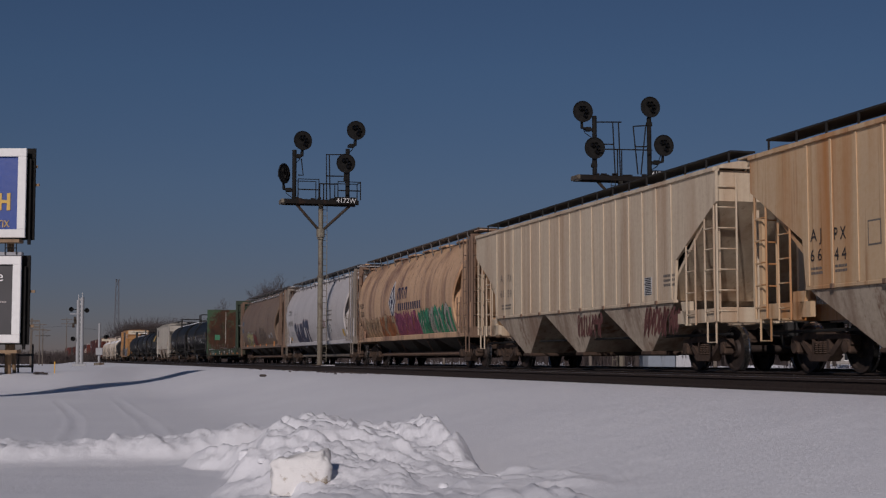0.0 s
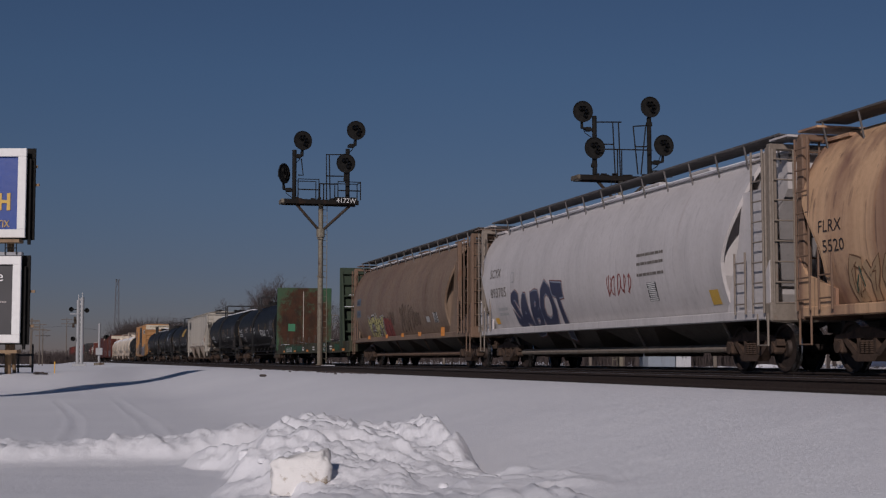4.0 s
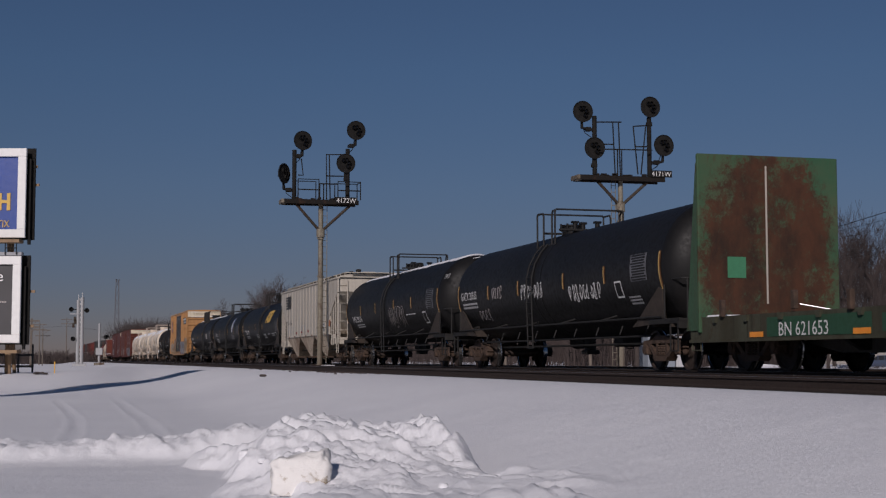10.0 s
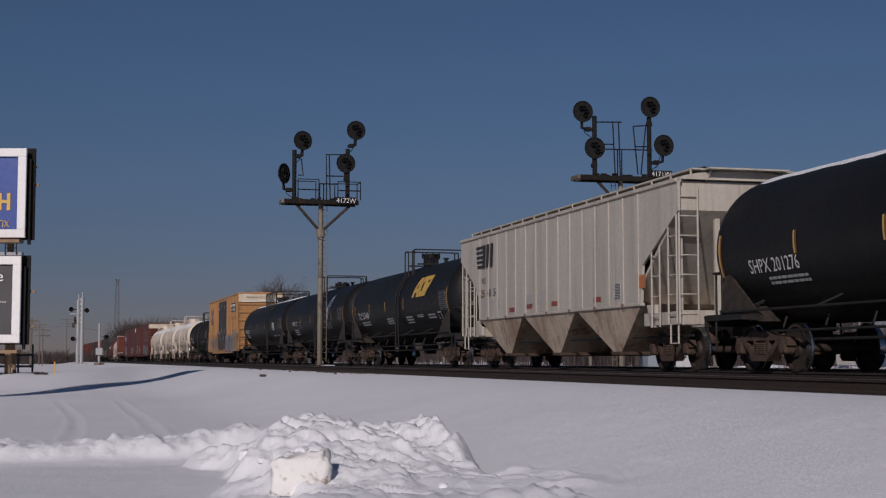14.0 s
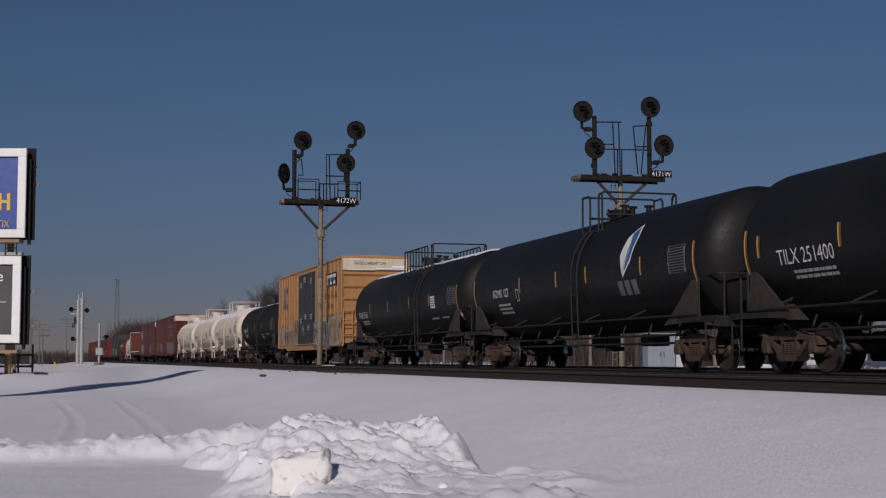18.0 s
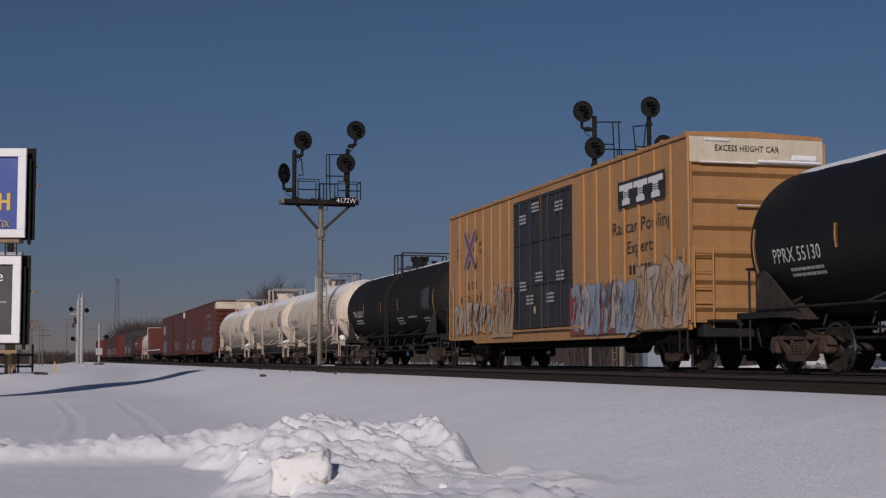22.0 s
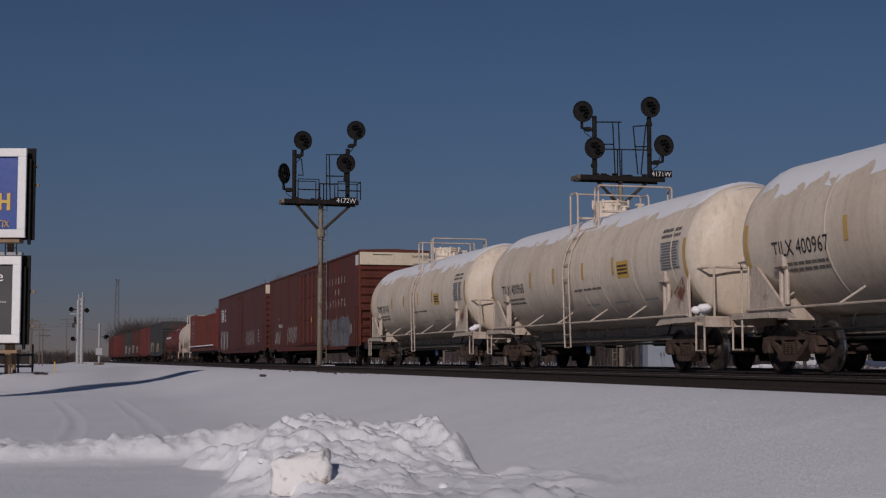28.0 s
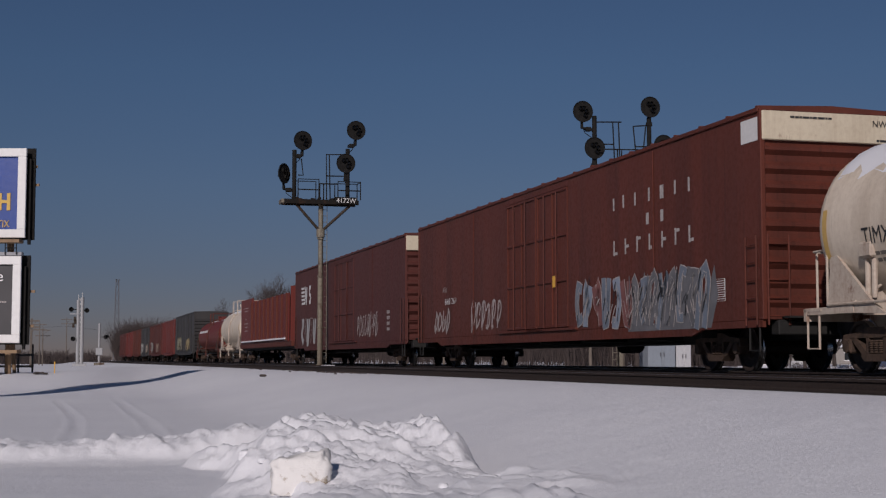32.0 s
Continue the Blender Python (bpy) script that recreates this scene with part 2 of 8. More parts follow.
def heap(x, y):
    """The ploughed bank of broken snow before the camera, and the low ridge that runs off it."""
    wob = fbm(x, y, 0.9, 3, 2.2)
    left = 1.56 + 0.36 * float(smoothstep(13.0, 15.8, y)) - 0.25 * float(smoothstep(16.2, 17.8, y)) + 0.25 * wob
    right = 3.98 + 0.22 * float(smoothstep(12.8, 15.2, y)) + 0.06 * wob
    a = float(smoothstep(left - 0.08, left + 0.50, x) * smoothstep(right + 0.04, right - 0.22, x) * smoothstep(17.0 + 1.6 * float(smoothstep(2.6, 1.6, x)) + 0.4 * wob, 15.8 + 1.6 * float(smoothstep(2.6, 1.6, x)) + 0.4 * wob, y))
    z = 0.0
    if a > 0.003:
        rise = float(smoothstep(12.2, 15.4, y))
        tall = 0.02 + rise * (0.32 - 0.06 * float(smoothstep(2.9, 3.6, x)) - 0.22 * float(smoothstep(14.8, 16.8, y)) * float(smoothstep(2.7, 1.8, x)))
        wx, wy = x + 0.20 * fbm(x, y, 0.8, 2, 5.5) + 0.35 * (y - 14.0), y + 0.30 * fbm(x, y, 0.7, 2, 6.5)
        lumps = 0.165 * slabs(wx, wy, 1.25, 0.8, 0.3, 1.0) + 0.080 * slabs(wx + 0.2, wy, 3.0, 2.0, 4.1, 1.1) + 0.045 * slabs(wx, wy, 6.5, 4.8, 8.6, 1.3) + 0.020 * slabs(x, y, 14.0, 11.0, 3.7, 1.3)
        lumps += 0.05 * (0.5 - abs(fbm(wx, wy, 1.7, 5, 3.1))) + 0.014 * fbm(x, y, 9.0, 4, 2.0)
        tall += rise * (0.09 * fbm(x, y, 1.0, 2, 7.3) + 0.03 * fbm(x, y, 2.2, 2, 1.7))
        z = a * (tall - 0.01) + a ** 0.45 * lumps * (0.6 + 0.45 * rise)
    # low tongue towards the right foreground
    b = float(smoothstep(4.30, 3.90, x + 0.10 * wob - min(0.38, 0.32 * (13.5 - y))) * smoothstep(2.6, 3.2, x) * smoothstep(14.0, 12.9, y) * smoothstep(10.8, 11.8, y))
    if b > 0.003:
        z = max(z, b * (0.04 + 0.09 * slabs(x, y, 1.4, 1.2, 2.7, 1.0) + 0.035 * slabs(x, y, 3.6, 2.9, 1.1, 1.0) + 0.02 * fbm(x, y, 2.0, 3, 4.4)))
    # low ridge to the left, steeper on its ploughed near face
    line = 18.55 + 0.12 * math.sin(x * 1.1) + 0.06 * x
    if x < 3.6:
        w = (0.42 if y < line else 0.75) * (1.0 + 0.35 * fbm(x, y, 0.8, 2, 4.0))
        r = math.exp(-((y - line) / w) ** 4) * float(smoothstep(3.6, 2.9, x))
        if r > 0.01:
            z = max(z, r * (0.11 + 0.20 * float(smoothstep(1.1, 2.6, x)) + 0.07 * slabs(x, y, 1.5, 1.1, 6.2, 0.7) + 0.05 * slabs(x, y, 4.2, 3.0, 5.2, 1.0) + 0.03 * slabs(x, y, 9.0, 7.0, 2.2, 1.2) + 0.05 * fbm(x, y, 1.6, 4, 7.7)))
    cut = -0.06 * float(smoothstep(line - 0.3, line - 1.0, y)) * float(smoothstep(2.6, 1.6, x))
    return z + cut


def ruts(x, y):
    """Two old wheel ruts, half drifted over."""
    z = 0.0
    for x0, k, sway, w in ((0.20, 0.0, 0.20, 0.11), (1.62, 0.010, 0.05, 0.12)):
        c = x0 + k * (y - 23) + sway * math.sin(max(0.0, y - 22.0) * 0.19)
        q = (x - c) / w
        fade = float(smoothstep(19.5, 21.0, y) * smoothstep(50, 40, y)) * (0.7 + 0.5 * fbm(x, y, 1.2, 2, 3.3))
        z += (-0.012 * math.exp(-q * q) + 0.011 * math.exp(-((abs(q) - 1.7) / 0.6) ** 2)) * fade
    return z


def graded(spans):
    out = []
    for a, b, step in spans:
        n = max(1, int(round((b - a) / step)))
        out += [a + (b - a) * i / n for i in range(n)]
    return out + [spans[-1][1]]


def ground():
    xs = graded([(-3000, -400, 400), (-400, -60, 34), (-60, -6, 3), (-6, -1.6, 0.35), (-1.6, 1.2, 0.05), (1.2, 4.6, 0.032), (4.6, 6.4, 0.06), (6.4, 8.7, 0.25), (8.7, 9.4, 0.1), (9.4, 12, 0.4), (12, 30, 1.0), (30, 90, 6), (90, 400, 40), (400, 3000, 400)])
    ys = graded([(-400, -40, 40), (-40, 8, 4), (8, 11.4, 0.15), (11.4, 17.6, 0.036), (17.6, 20.4, 0.05), (20.4, 22.5, 0.12), (22.5, 50, 0.3), (50, 80, 0.8), (80, 110, 1.5), (110, 260, 6), (260, 800, 40), (800, 4500, 300)])
    nx, ny = len(xs), len(ys)
    verts = []
    for y in ys:
        for x in xs:
            z = field(x, y)
            if -6 < x < 7.6 and 8 < y < 26:
                z += heap(x, y)
            if -2 < x < 4 and 19 < y < 51:
                z += ruts(x, y)
            if -60 < x < 8.2 and y < 260:
                z += float(smoothstep(8.0, 6.0, x)) * (0.035 - 0.022 * float(smoothstep(28, 45, y))) * fbm(x, y, 0.22, 3, 1.0) + 0.012 * float(smoothstep(8.0, 6.5, x)) * fbm(x * 0.6, y, 1.1, 3, 8.0) * float(smoothstep(60, 30, y))
            verts.append((x, y, z))
    faces = [(j * nx + i, j * nx + i + 1, (j + 1) * nx + i + 1, (j + 1) * nx + i) for j in range(ny - 1) for i in range(nx - 1)]
    me = bpy.data.meshes.new("ground")
    me.from_pydata(verts, [], faces)
    me.polygons.foreach_set("use_smooth", [True] * len(me.polygons))
    me.materials.append(M_SNOW)
    return tagged(new("ground", me), "wide field of wind-smoothed snow with ploughed lumps", "snow", kind="structure")


def track(name, cx, y0, y1, label, snowy=False):
    """Ballast bed with sleepers and two rails along the bend."""
    root = thing(name, label, "railway track", kind="structure")
    ys = graded([(y0, 140, 10), (140, y1, 25)])

    def strip(prof, mat, nm, smooth=0):
        s = Shape()
        s.rings([[(cx + bend(y) + px, y, pz) for px, pz in prof] for y in ys])
        return part(nm, s, mat, root, smooth=smooth)
    strip([(-2.2, -0.75), (-1.75, -0.24), (-1.3, -0.205), (1.3, -0.205), (1.75, -0.24), (2.2, -0.75)], M_BALLAST, "ballast")
    for side in (-1, 1):
        c = side * 0.7535
        rail = strip([(c - 0.075, -0.175), (c - 0.075, -0.155), (c - 0.012, -0.13), (c - 0.012, -0.045), (c - 0.036, -0.035), (c - 0.036, -0.003),
                      (c + 0.036, -0.003), (c + 0.036, -0.035), (c + 0.012, -0.045), (c + 0.012, -0.13), (c + 0.075, -0.155), (c + 0.075, -0.175)], M_RAIL, "rail")
        s = Shape()
        s.rings([[(cx + bend(y) + c + px, y, pz) for px, pz in ((-0.03, -0.004), (-0.03, 0.0), (0.03, 0.0), (0.03, -0.004))] for y in ys])
        part("running_surface", s, M_RAILTOP, rail, "bright polished rail top")
    return root


ground()
front_track = track("track_front", FRONT_X, -60, 900, "rusty rails of a near track in dark ballast")
train_track = track("track_train", TRACK_X, -60, 900, "dark ballasted track under the passing freight train")
back_track = track("track_back", TRACK_X + 4.6, -60, 900, "snow-streaked track behind the train")


# ---- train: shared pieces ----
R_WHEEL = 0.457


def run(t):
    """Metres that the train has rolled since the start."""
    return 9.70 * t - 0.00775 * t * t


def car_pose(y0, t):
    y = y0 - run(t)
    return pose(TRACK_X + bend(y), y, 0, 0, 0, heading(y))


def wheelset_mesh():
    s = Shape()
    for side in (-1, 1):
        prof = [(0.69, 0.484), (0.715, 0.484), (0.73, 0.462), (0.83, 0.455), (0.83, 0.40), (0.79, 0.38), (0.775, 0.20), (0.84, 0.17), (0.84, 0.085), (0.69, 0.085)]
        n = 36
        s.rings([[(side * x, r * math.sin(2 * math.pi * k / n), r * math.cos(2 * math.pi * k / n)) for k in range(n)] for x, r in prof], caps=False)
        # flats on the hub show the turning
        for k in range(3):
            a = 2 * math.pi * k / 3
            s.rod((side * 0.835, 0.12 * math.sin(a), 0.12 * math.cos(a)), (side * 0.86, 0.12 * math.sin(a), 0.12 * math.cos(a)), 0.02, 6)
    s.rod((-1.06, 0, 0), (1.06, 0, 0), 0.08, 12)
    me = s.mesh("wheelset", [M_WHEEL, M_TREAD], 35)
    for q in me.polygons:
        rr = math.hypot(q.center[1], q.center[2])
        if rr > 0.452 and 0.7 < abs(q.center[0]) < 0.84:
            q.material_index = 1
    return me


def side_frame_mesh():
    s = Shape()
    t0, t1 = -0.09, 0.09
    s.prism([(-1.08, 0.50), (-1.02, 0.66), (-0.55, 0.70), (-0.25, 0.78), (0.25, 0.78), (0.55, 0.70), (1.02, 0.66), (1.08, 0.50), (0.95, 0.47), (0.86, 0.58), (0.50, 0.60), (-0.50, 0.60), (-0.86, 0.58), (-0.95, 0.47)], t0, t1, "x")
    for k in (-1, 1):
        s.prism([(k * 0.80, 0.60), (k * 0.62, 0.60), (k * 0.22, 0.30), (k * 0.34, 0.24)], t0, t1, "x")
        s.prism([(k * 0.30, 0.62), (k * 0.22, 0.62), (k * 0.22, 0.28), (k * 0.30, 0.28)], t0, t1, "x")
        s.box(0, k * 0.89, 0.47, 0.22, 0.24, 0.26, 0.03)
        s.rod((-0.13, k * 0.89, 0.457), (0.13, k * 0.89, 0.457), 0.11, 14)
    s.prism([(-0.42, 0.30), (-0.30, 0.20), (0.30, 0.20), (0.42, 0.30), (0.30, 0.33), (-0.30, 0.33)], -0.13, 0.13, "x")
    return s.mesh("side_frame", M_TRUCK, 30)


def springs_mesh():
    s = Shape()
    n, rows = 10, []
    for i in range(19):
        r = 0.066 if i % 3 == 1 else 0.045
        rows.append([(r * math.cos(2 * math.pi * k / n), r * math.sin(2 * math.pi * k / n), 0.335 + i * 0.0125) for k in range(n)])
    return s.rings(rows).mesh("spring", M_TRUCK, 30)


def coupler_mesh():
    s = Shape()
    s.box(0, -0.30, 0.84, 0.16, 0.7, 0.2, 0.02)
    s.prism([(-0.16, 0.02), (0.16, 0.02), (0.2, 0.22), (0.05, 0.34), (0.0, 0.2), (-0.12, 0.3), (-0.2, 0.2)], 0.70, 0.98, "z")
    s.pipe([(0.25, 0.0, 0.8), (0.3, 0.25, 0.5), (0.2, 0.5, 0.45)], 0.03)
    return s.mesh("coupler", M_BLACKSTEEL, 30)


def bolster_mesh():
    s = Shape()
    s.box(0, 0, 0.62, 2.1, 0.36, 0.22, 0.04)
    s.rod((0, 0, 0.66), (0, 0, 0.86), 0.22, 16)
    for k in (-1, 1):
        s.box(0, k * 0.38, 0.40, 1.5, 0.07, 0.12)
        for x in (-0.72, 0.72):
            s.box(x, k * 0.43, 0.42, 0.1, 0.06, 0.28)
    return s.mesh("truck", M_TRUCK, 30)


ME_WHEELSET, ME_FRAME, ME_SPRING, ME_COUPLER, ME_BOLSTER = wheelset_mesh(), side_frame_mesh(), springs_mesh(), coupler_mesh(), bolster_mesh()
cars, wheelsets = [], []


def place(ob, x, y, z, rz=0.0):
    ob.matrix_basis = pose(x, y, z, 0, 0, rz)
    return ob


def running_gear(car, half, truck_at):
    """Two trucks with their wheelsets, and a coupler at each end."""
    for k in (-1, 1):
        tr = place(part("truck", ME_BOLSTER, None, car, "grimy cast steel two-axle truck"), 0, k * truck_at, 0)
        for side in (-1, 1):
            place(part("side_frame", ME_FRAME, None, tr), side * 1.0, 0, 0)
            for dy in (-0.14, 0.0, 0.14):
                place(part("spring", ME_SPRING, None, tr), side * 1.07, dy, 0)
        for j in (-1, 1):
            w = place(part("wheelset", ME_WHEELSET, None, tr, "steel wheels with bright treads"), 0, j * 0.889, R_WHEEL)
            wheelsets.append((w, j * 0.889))
        place(part("coupler", ME_COUPLER, None, car), 0, k * (half + 0.22), 0, 0 if k > 0 else 180)


def ladder(car, x, y, z0, z1, n, mat, along="y", w=0.44):
    """Two stiles and rungs of their own; along the car's side (y) or across its end (x)."""
    s = Shape()
    for k in (-1, 1):
        if along == "y":
            s.rod((0, k * w / 2, z0), (0, k * w / 2, z1), 0.022, 6)
        else:
            s.rod((k * w / 2, 0, z0), (k * w / 2, 0, z1), 0.022, 6)
    lad = place(part("ladder", s, mat, car), x, y, 0)
    rung = Shape().rod((0, -w / 2, 0), (0, w / 2, 0), 0.015, 6).mesh("rung", mat)
    for i in range(n):
        place(part("rung", rung, None, lad), 0, 0, z0 + (i + 0.5) * (z1 - z0) / n, 0 if along == "y" else 90)
    return lad


def stirrup(car, x, y, mat, z0=0.42, z1=1.0):
    s = Shape().pipe([(x, y - 0.2, z1), (x, y - 0.2, z0), (x, y + 0.2, z0), (x, y + 0.2, z1)], 0.022)
    return part("stirrup_step", s, mat, car)


def new_car(name, label, a, b, truck_in=1.75, category="freight car", datum=None):
    SHIFT[0] = 0.0 if datum is None else datum - (a + b) / 2
    car = thing(name, label, category, group="cars of the freight train")
    car.location = (TRACK_X, (a + b) / 2, 0)
    half = (b - a) / 2 - 0.45
    running_gear(car, half, half - truck_in)
    cars.append((car, (a + b) / 2))
    return car, half


# ---- markings that lie on a car's side: (y, z) on the side that faces the camera ----
def flat(x):
    return lambda z: x


def drum(r, zc):
    return lambda z: -math.sqrt(max(0.02, r * r - (z - zc) ** 2))


SHIFT = [0.0]                        # from the mark's datum to the middle of its car


def lay(me, side, y, z, eps):
    y += SHIFT[0]
    for v in me.vertices:
        tx, tz = v.co.x, v.co.y
        v.co = (side(z + tz) - eps - v.co.z, y - tx, z + tz)


def writing(car, text, y, z, h, mat, side, w=None, eps=0.015, label="", name="lettering"):
    """The text centred at (y, z), with capitals h high and, where given, w wide in all."""
    cu = bpy.data.curves.new("lettering", "FONT")
    cu.body, cu.align_x, cu.size = text, "CENTER", h / 0.72
    cu.resolution_u = 2
    ob = bpy.data.objects.new("lettering", cu)
    scene.collection.objects.link(ob)
    me = bpy.data.meshes.new_from_object(ob)
    bpy.data.objects.remove(ob)
    xs = [v.co.x for v in me.vertices]
    k = w / (max(xs) - min(xs)) if w else 1.0
    mid = (max(xs) + min(xs)) / 2
    for v in me.vertices:
        v.co = ((v.co.x - mid) * k, v.co.y - h / 2, 0)
    lay(me, side, y, z, eps)
    me.name = name
    me.materials.append(mat)
    return part(name, me, None, car, label)


def sheet(boxes, ny=1, step=0.1):
    """Flat boxes (y, z, w, h) about the middle, cut fine enough to follow a curve."""
    s = Shape()
    for bx, bz, w, h in boxes:
        n = max(1, int(h / step))
        for i in range(n):
            z0, z1 = bz - h / 2 + h * i / n, bz - h / 2 + h * (i + 1) / n
            s.add([(bx - w / 2, z0, 0), (bx + w / 2, z0, 0), (bx + w / 2, z1, 0), (bx - w / 2, z1, 0)], [(0, 1, 2, 3)])
    return s


def decal(car, name, shape, y, z, mat, side, eps=0.005, label=""):
    me = bpy.data.meshes.new(name)
    me.from_pydata(shape.v, [], shape.f)
    lay(me, side, y, z, eps)
    me.materials.append(mat)
    return part(name, me, None, car, label)


def outline(pts, step=0.12):
    """A convex outline cut into level strips, so that it follows a curved side."""
    zs = [p[1] for p in pts]
    n = max(2, int((max(zs) - min(zs)) / step))
    cuts = sorted(set([min(zs) + (max(zs) - min(zs)) * i / n for i in range(n + 1)] + zs))
    def reach(z):
        xs = []
        for (x0, z0), (x1, z1) in zip(pts, pts[1:] + pts[:1]):
            if min(z0, z1) - 1e-9 <= z <= max(z0, z1) + 1e-9:
                xs += [x0, x1] if abs(z1 - z0) < 1e-9 else [x0 + (x1 - x0) * (z - z0) / (z1 - z0)]
        return min(xs), max(xs)
    s = Shape()
    for a, b in zip(cuts[:-1], cuts[1:]):
        (l0, r0), (l1, r1) = reach(a), reach(b)
        s.add([(l0, a, 0), (r0, a, 0), (r1, b, 0), (l1, b, 0)], [(0, 1, 2, 3)])
    return s


def patch(car, name, y, z, w, h, mat, side, eps=0.005, label=""):
    return decal(car, name, sheet([(0, 0, w, h)]), y, z, mat, side, eps, label)


def small_print(car, y, z, w, h, rows, mat, side, seed=1, eps=0.006):
    """Rows of bars for writing too small to read."""
    rnd = random.Random(seed)
    out = []
    for i in range(rows):
        zz = h / 2 - (i + 0.5) * h / rows
        x = -w / 2
        while x < w / 2 - 0.03:
            k = rnd.uniform(0.05, 0.2) * max(0.6, w)
            k = min(k, w / 2 - x)
            out.append((x + k / 2, zz, k * 0.86, h / rows * 0.55))
            x += k
    return decal(car, "small_print", sheet(out), y, z, mat, side, eps)


def chart(car, y, z, w, h, mat, back, side, seed=3, eps=0.005):
    """A data panel: a pale plate with dark rows, or the other way about."""
    pl = patch(car, "data_panel", y, z, w, h, mat, side, eps)
    out, rnd = [], random.Random(seed)
    for i in range(10):
        zz = h / 2 - (i + 0.5) * h / 10
        out.append((rnd.uniform(-0.03, 0.03) * w, zz, w * rnd.uniform(0.72, 0.94), h / 10 * 0.66))
    decal(pl, "small_print", sheet(out), y, z, back, side, eps + 0.003)


def ribbon(pts, w):
    """A stroke of paint w wide along the points, as one joined strip."""
    fine = [pts[0]]
    for (x0, z0), (x1, z1) in zip(pts[:-1], pts[1:]):
        m = max(1, int(math.hypot(x1 - x0, z1 - z0) / 0.12))
        fine += [(x0 + (x1 - x0) * (i + 1) / m, z0 + (z1 - z0) * (i + 1) / m) for i in range(m)]
    vs, n = [], len(fine)
    for i, (x, z) in enumerate(fine):
        (xa, za), (xb, zb) = fine[max(0, i - 1)], fine[min(n - 1, i + 1)]
        d = math.hypot(xb - xa, zb - za) or 1e-6
        nx, nz = -(zb - za) / d * w / 2, (xb - xa) / d * w / 2
        vs += [(x + nx, z + nz, 0), (x - nx, z - nz, 0)]
    return Shape().add(vs, [(2 * i, 2 * i + 1, 2 * i + 3, 2 * i + 2) for i in range(n - 1)])


STROKES = (((-0.4, -0.5), (-0.25, 0.5), (0.1, -0.1), (0.35, 0.5)), ((-0.35, 0.45), (0.3, 0.5), (-0.3, -0.05), (0.35, -0.5)), ((-0.3, -0.5), (-0.35, 0.3), (0.0, 0.5), (0.35, 0.2), (0.3, -0.5)),
           ((0.35, 0.4), (-0.2, 0.5), (-0.35, 0.0), (-0.15, -0.45), (0.35, -0.4)), ((-0.3, 0.5), (-0.1, -0.45), (0.25, -0.5), (0.35, 0.5)), ((-0.4, 0.5), (0.0, 0.0), (0.4, 0.55), (0.0, 0.0), (-0.05, -0.5)))


def mural(car, y, z, w, h, n, side, edge, fills, seed, thick=0.2, rim=0.05, back=(), spike=0.3, lean=0.12, eps=0.008, second=None, label="spray-painted graffiti"):
    """A sprayed piece: a row of n fat jagged forms that are no letters, rimmed, on a ragged cloud of colour."""
    rnd = random.Random(seed)
    for i, mt in enumerate(back):
        # ragged cloud: flat towards the sill, spiked above
        a, b, cols = -w / 2 + w * i / len(back) - 0.08, -w / 2 + w * (i + 1) / len(back) + 0.08, 14
        tops = [h * (0.5 - spike * rnd.random() * (0.35 if k % 2 else 1.0)) for k in range(cols + 1)]
        s, m = Shape(), 6
        for k in range(cols + 1):
            x = a + (b - a) * k / cols
            s.v += [(x + lean * (q / m) * h, -h / 2 + (tops[k] + h / 2) * q / m, 0) for q in range(m + 1)]
        for k in range(cols):
            for q in range(m):
                j = k * (m + 1) + q
                s.f.append((j, j + m + 1, j + m + 2, j + 1))
        decal(car, "graffiti", s, y, z, mt, side, eps + 0.0006 * i, label)
    for i in range(n):
        cx, cw = -w / 2 + w * (i + 0.5) / n, w / n * rnd.uniform(0.85, 1.1)
        ch, cz = h * rnd.uniform(0.72, 0.92), rnd.uniform(-0.04, 0.04) * h
        pts = rnd.choice(STROKES)
        if rnd.random() < 0.4:
            pts = tuple((-p, q) for p, q in pts)
        pts = [(cx + cw * (p + rnd.uniform(-0.08, 0.08)) + lean * q * ch, cz + ch * (q + rnd.uniform(-0.05, 0.05))) for p, q in pts]
        k = thick * rnd.uniform(0.85, 1.15)
        step = 0.0005 * i
        if second:
            decal(car, "graffiti_outline", ribbon(pts, k + 3.4 * rim), y, z, second, side, eps + 0.004 + step, label)
        decal(car, "graffiti_outline", ribbon(pts, k + 1.7 * rim), y, z, edge, side, eps + 0.008 + step, label)
        if fills:
            decal(car, "graffiti", ribbon(pts, k), y, z, fills[i % len(fills)], side, eps + 0.012 + step, label)
            if thick > 0.12:
                mid = [((p[0] + q[0]) / 2, (p[1] + q[1]) / 2) for p, q in zip(pts[:-1], pts[1:])]
                decal(car, "graffiti_outline", ribbon(mid, rim * 0.6), y, z, edge, side, eps + 0.0165 + step, label)


def drips(car, y, z, w, h, n, side, mats, seed, line=0.05, eps=0.034):
    """Loose slashes and spikes of spray over a piece."""
    rnd = random.Random(seed)
    for i, mt in enumerate(mats):
        s = Shape()
        for _ in range(n):
            x, q = rnd.uniform(-0.5, 0.5) * w, rnd.uniform(-0.45, 0.2) * h
            dx, dz = rnd.uniform(-0.12, 0.28), rnd.uniform(0.12, 0.38) * h
            b = ribbon([(x, q), (x + dx * 0.4, q + dz * 0.5), (x + dx, q + dz)], line * rnd.uniform(0.5, 1.3))
            s.add(b.v, b.f)
        ob = decal(car, "overspray", s, y, z, mt, side, eps + 0.002 * i, "loose slashes of spray paint")
        tagged(ob, "loose slashes of spray paint", kind="stuff")


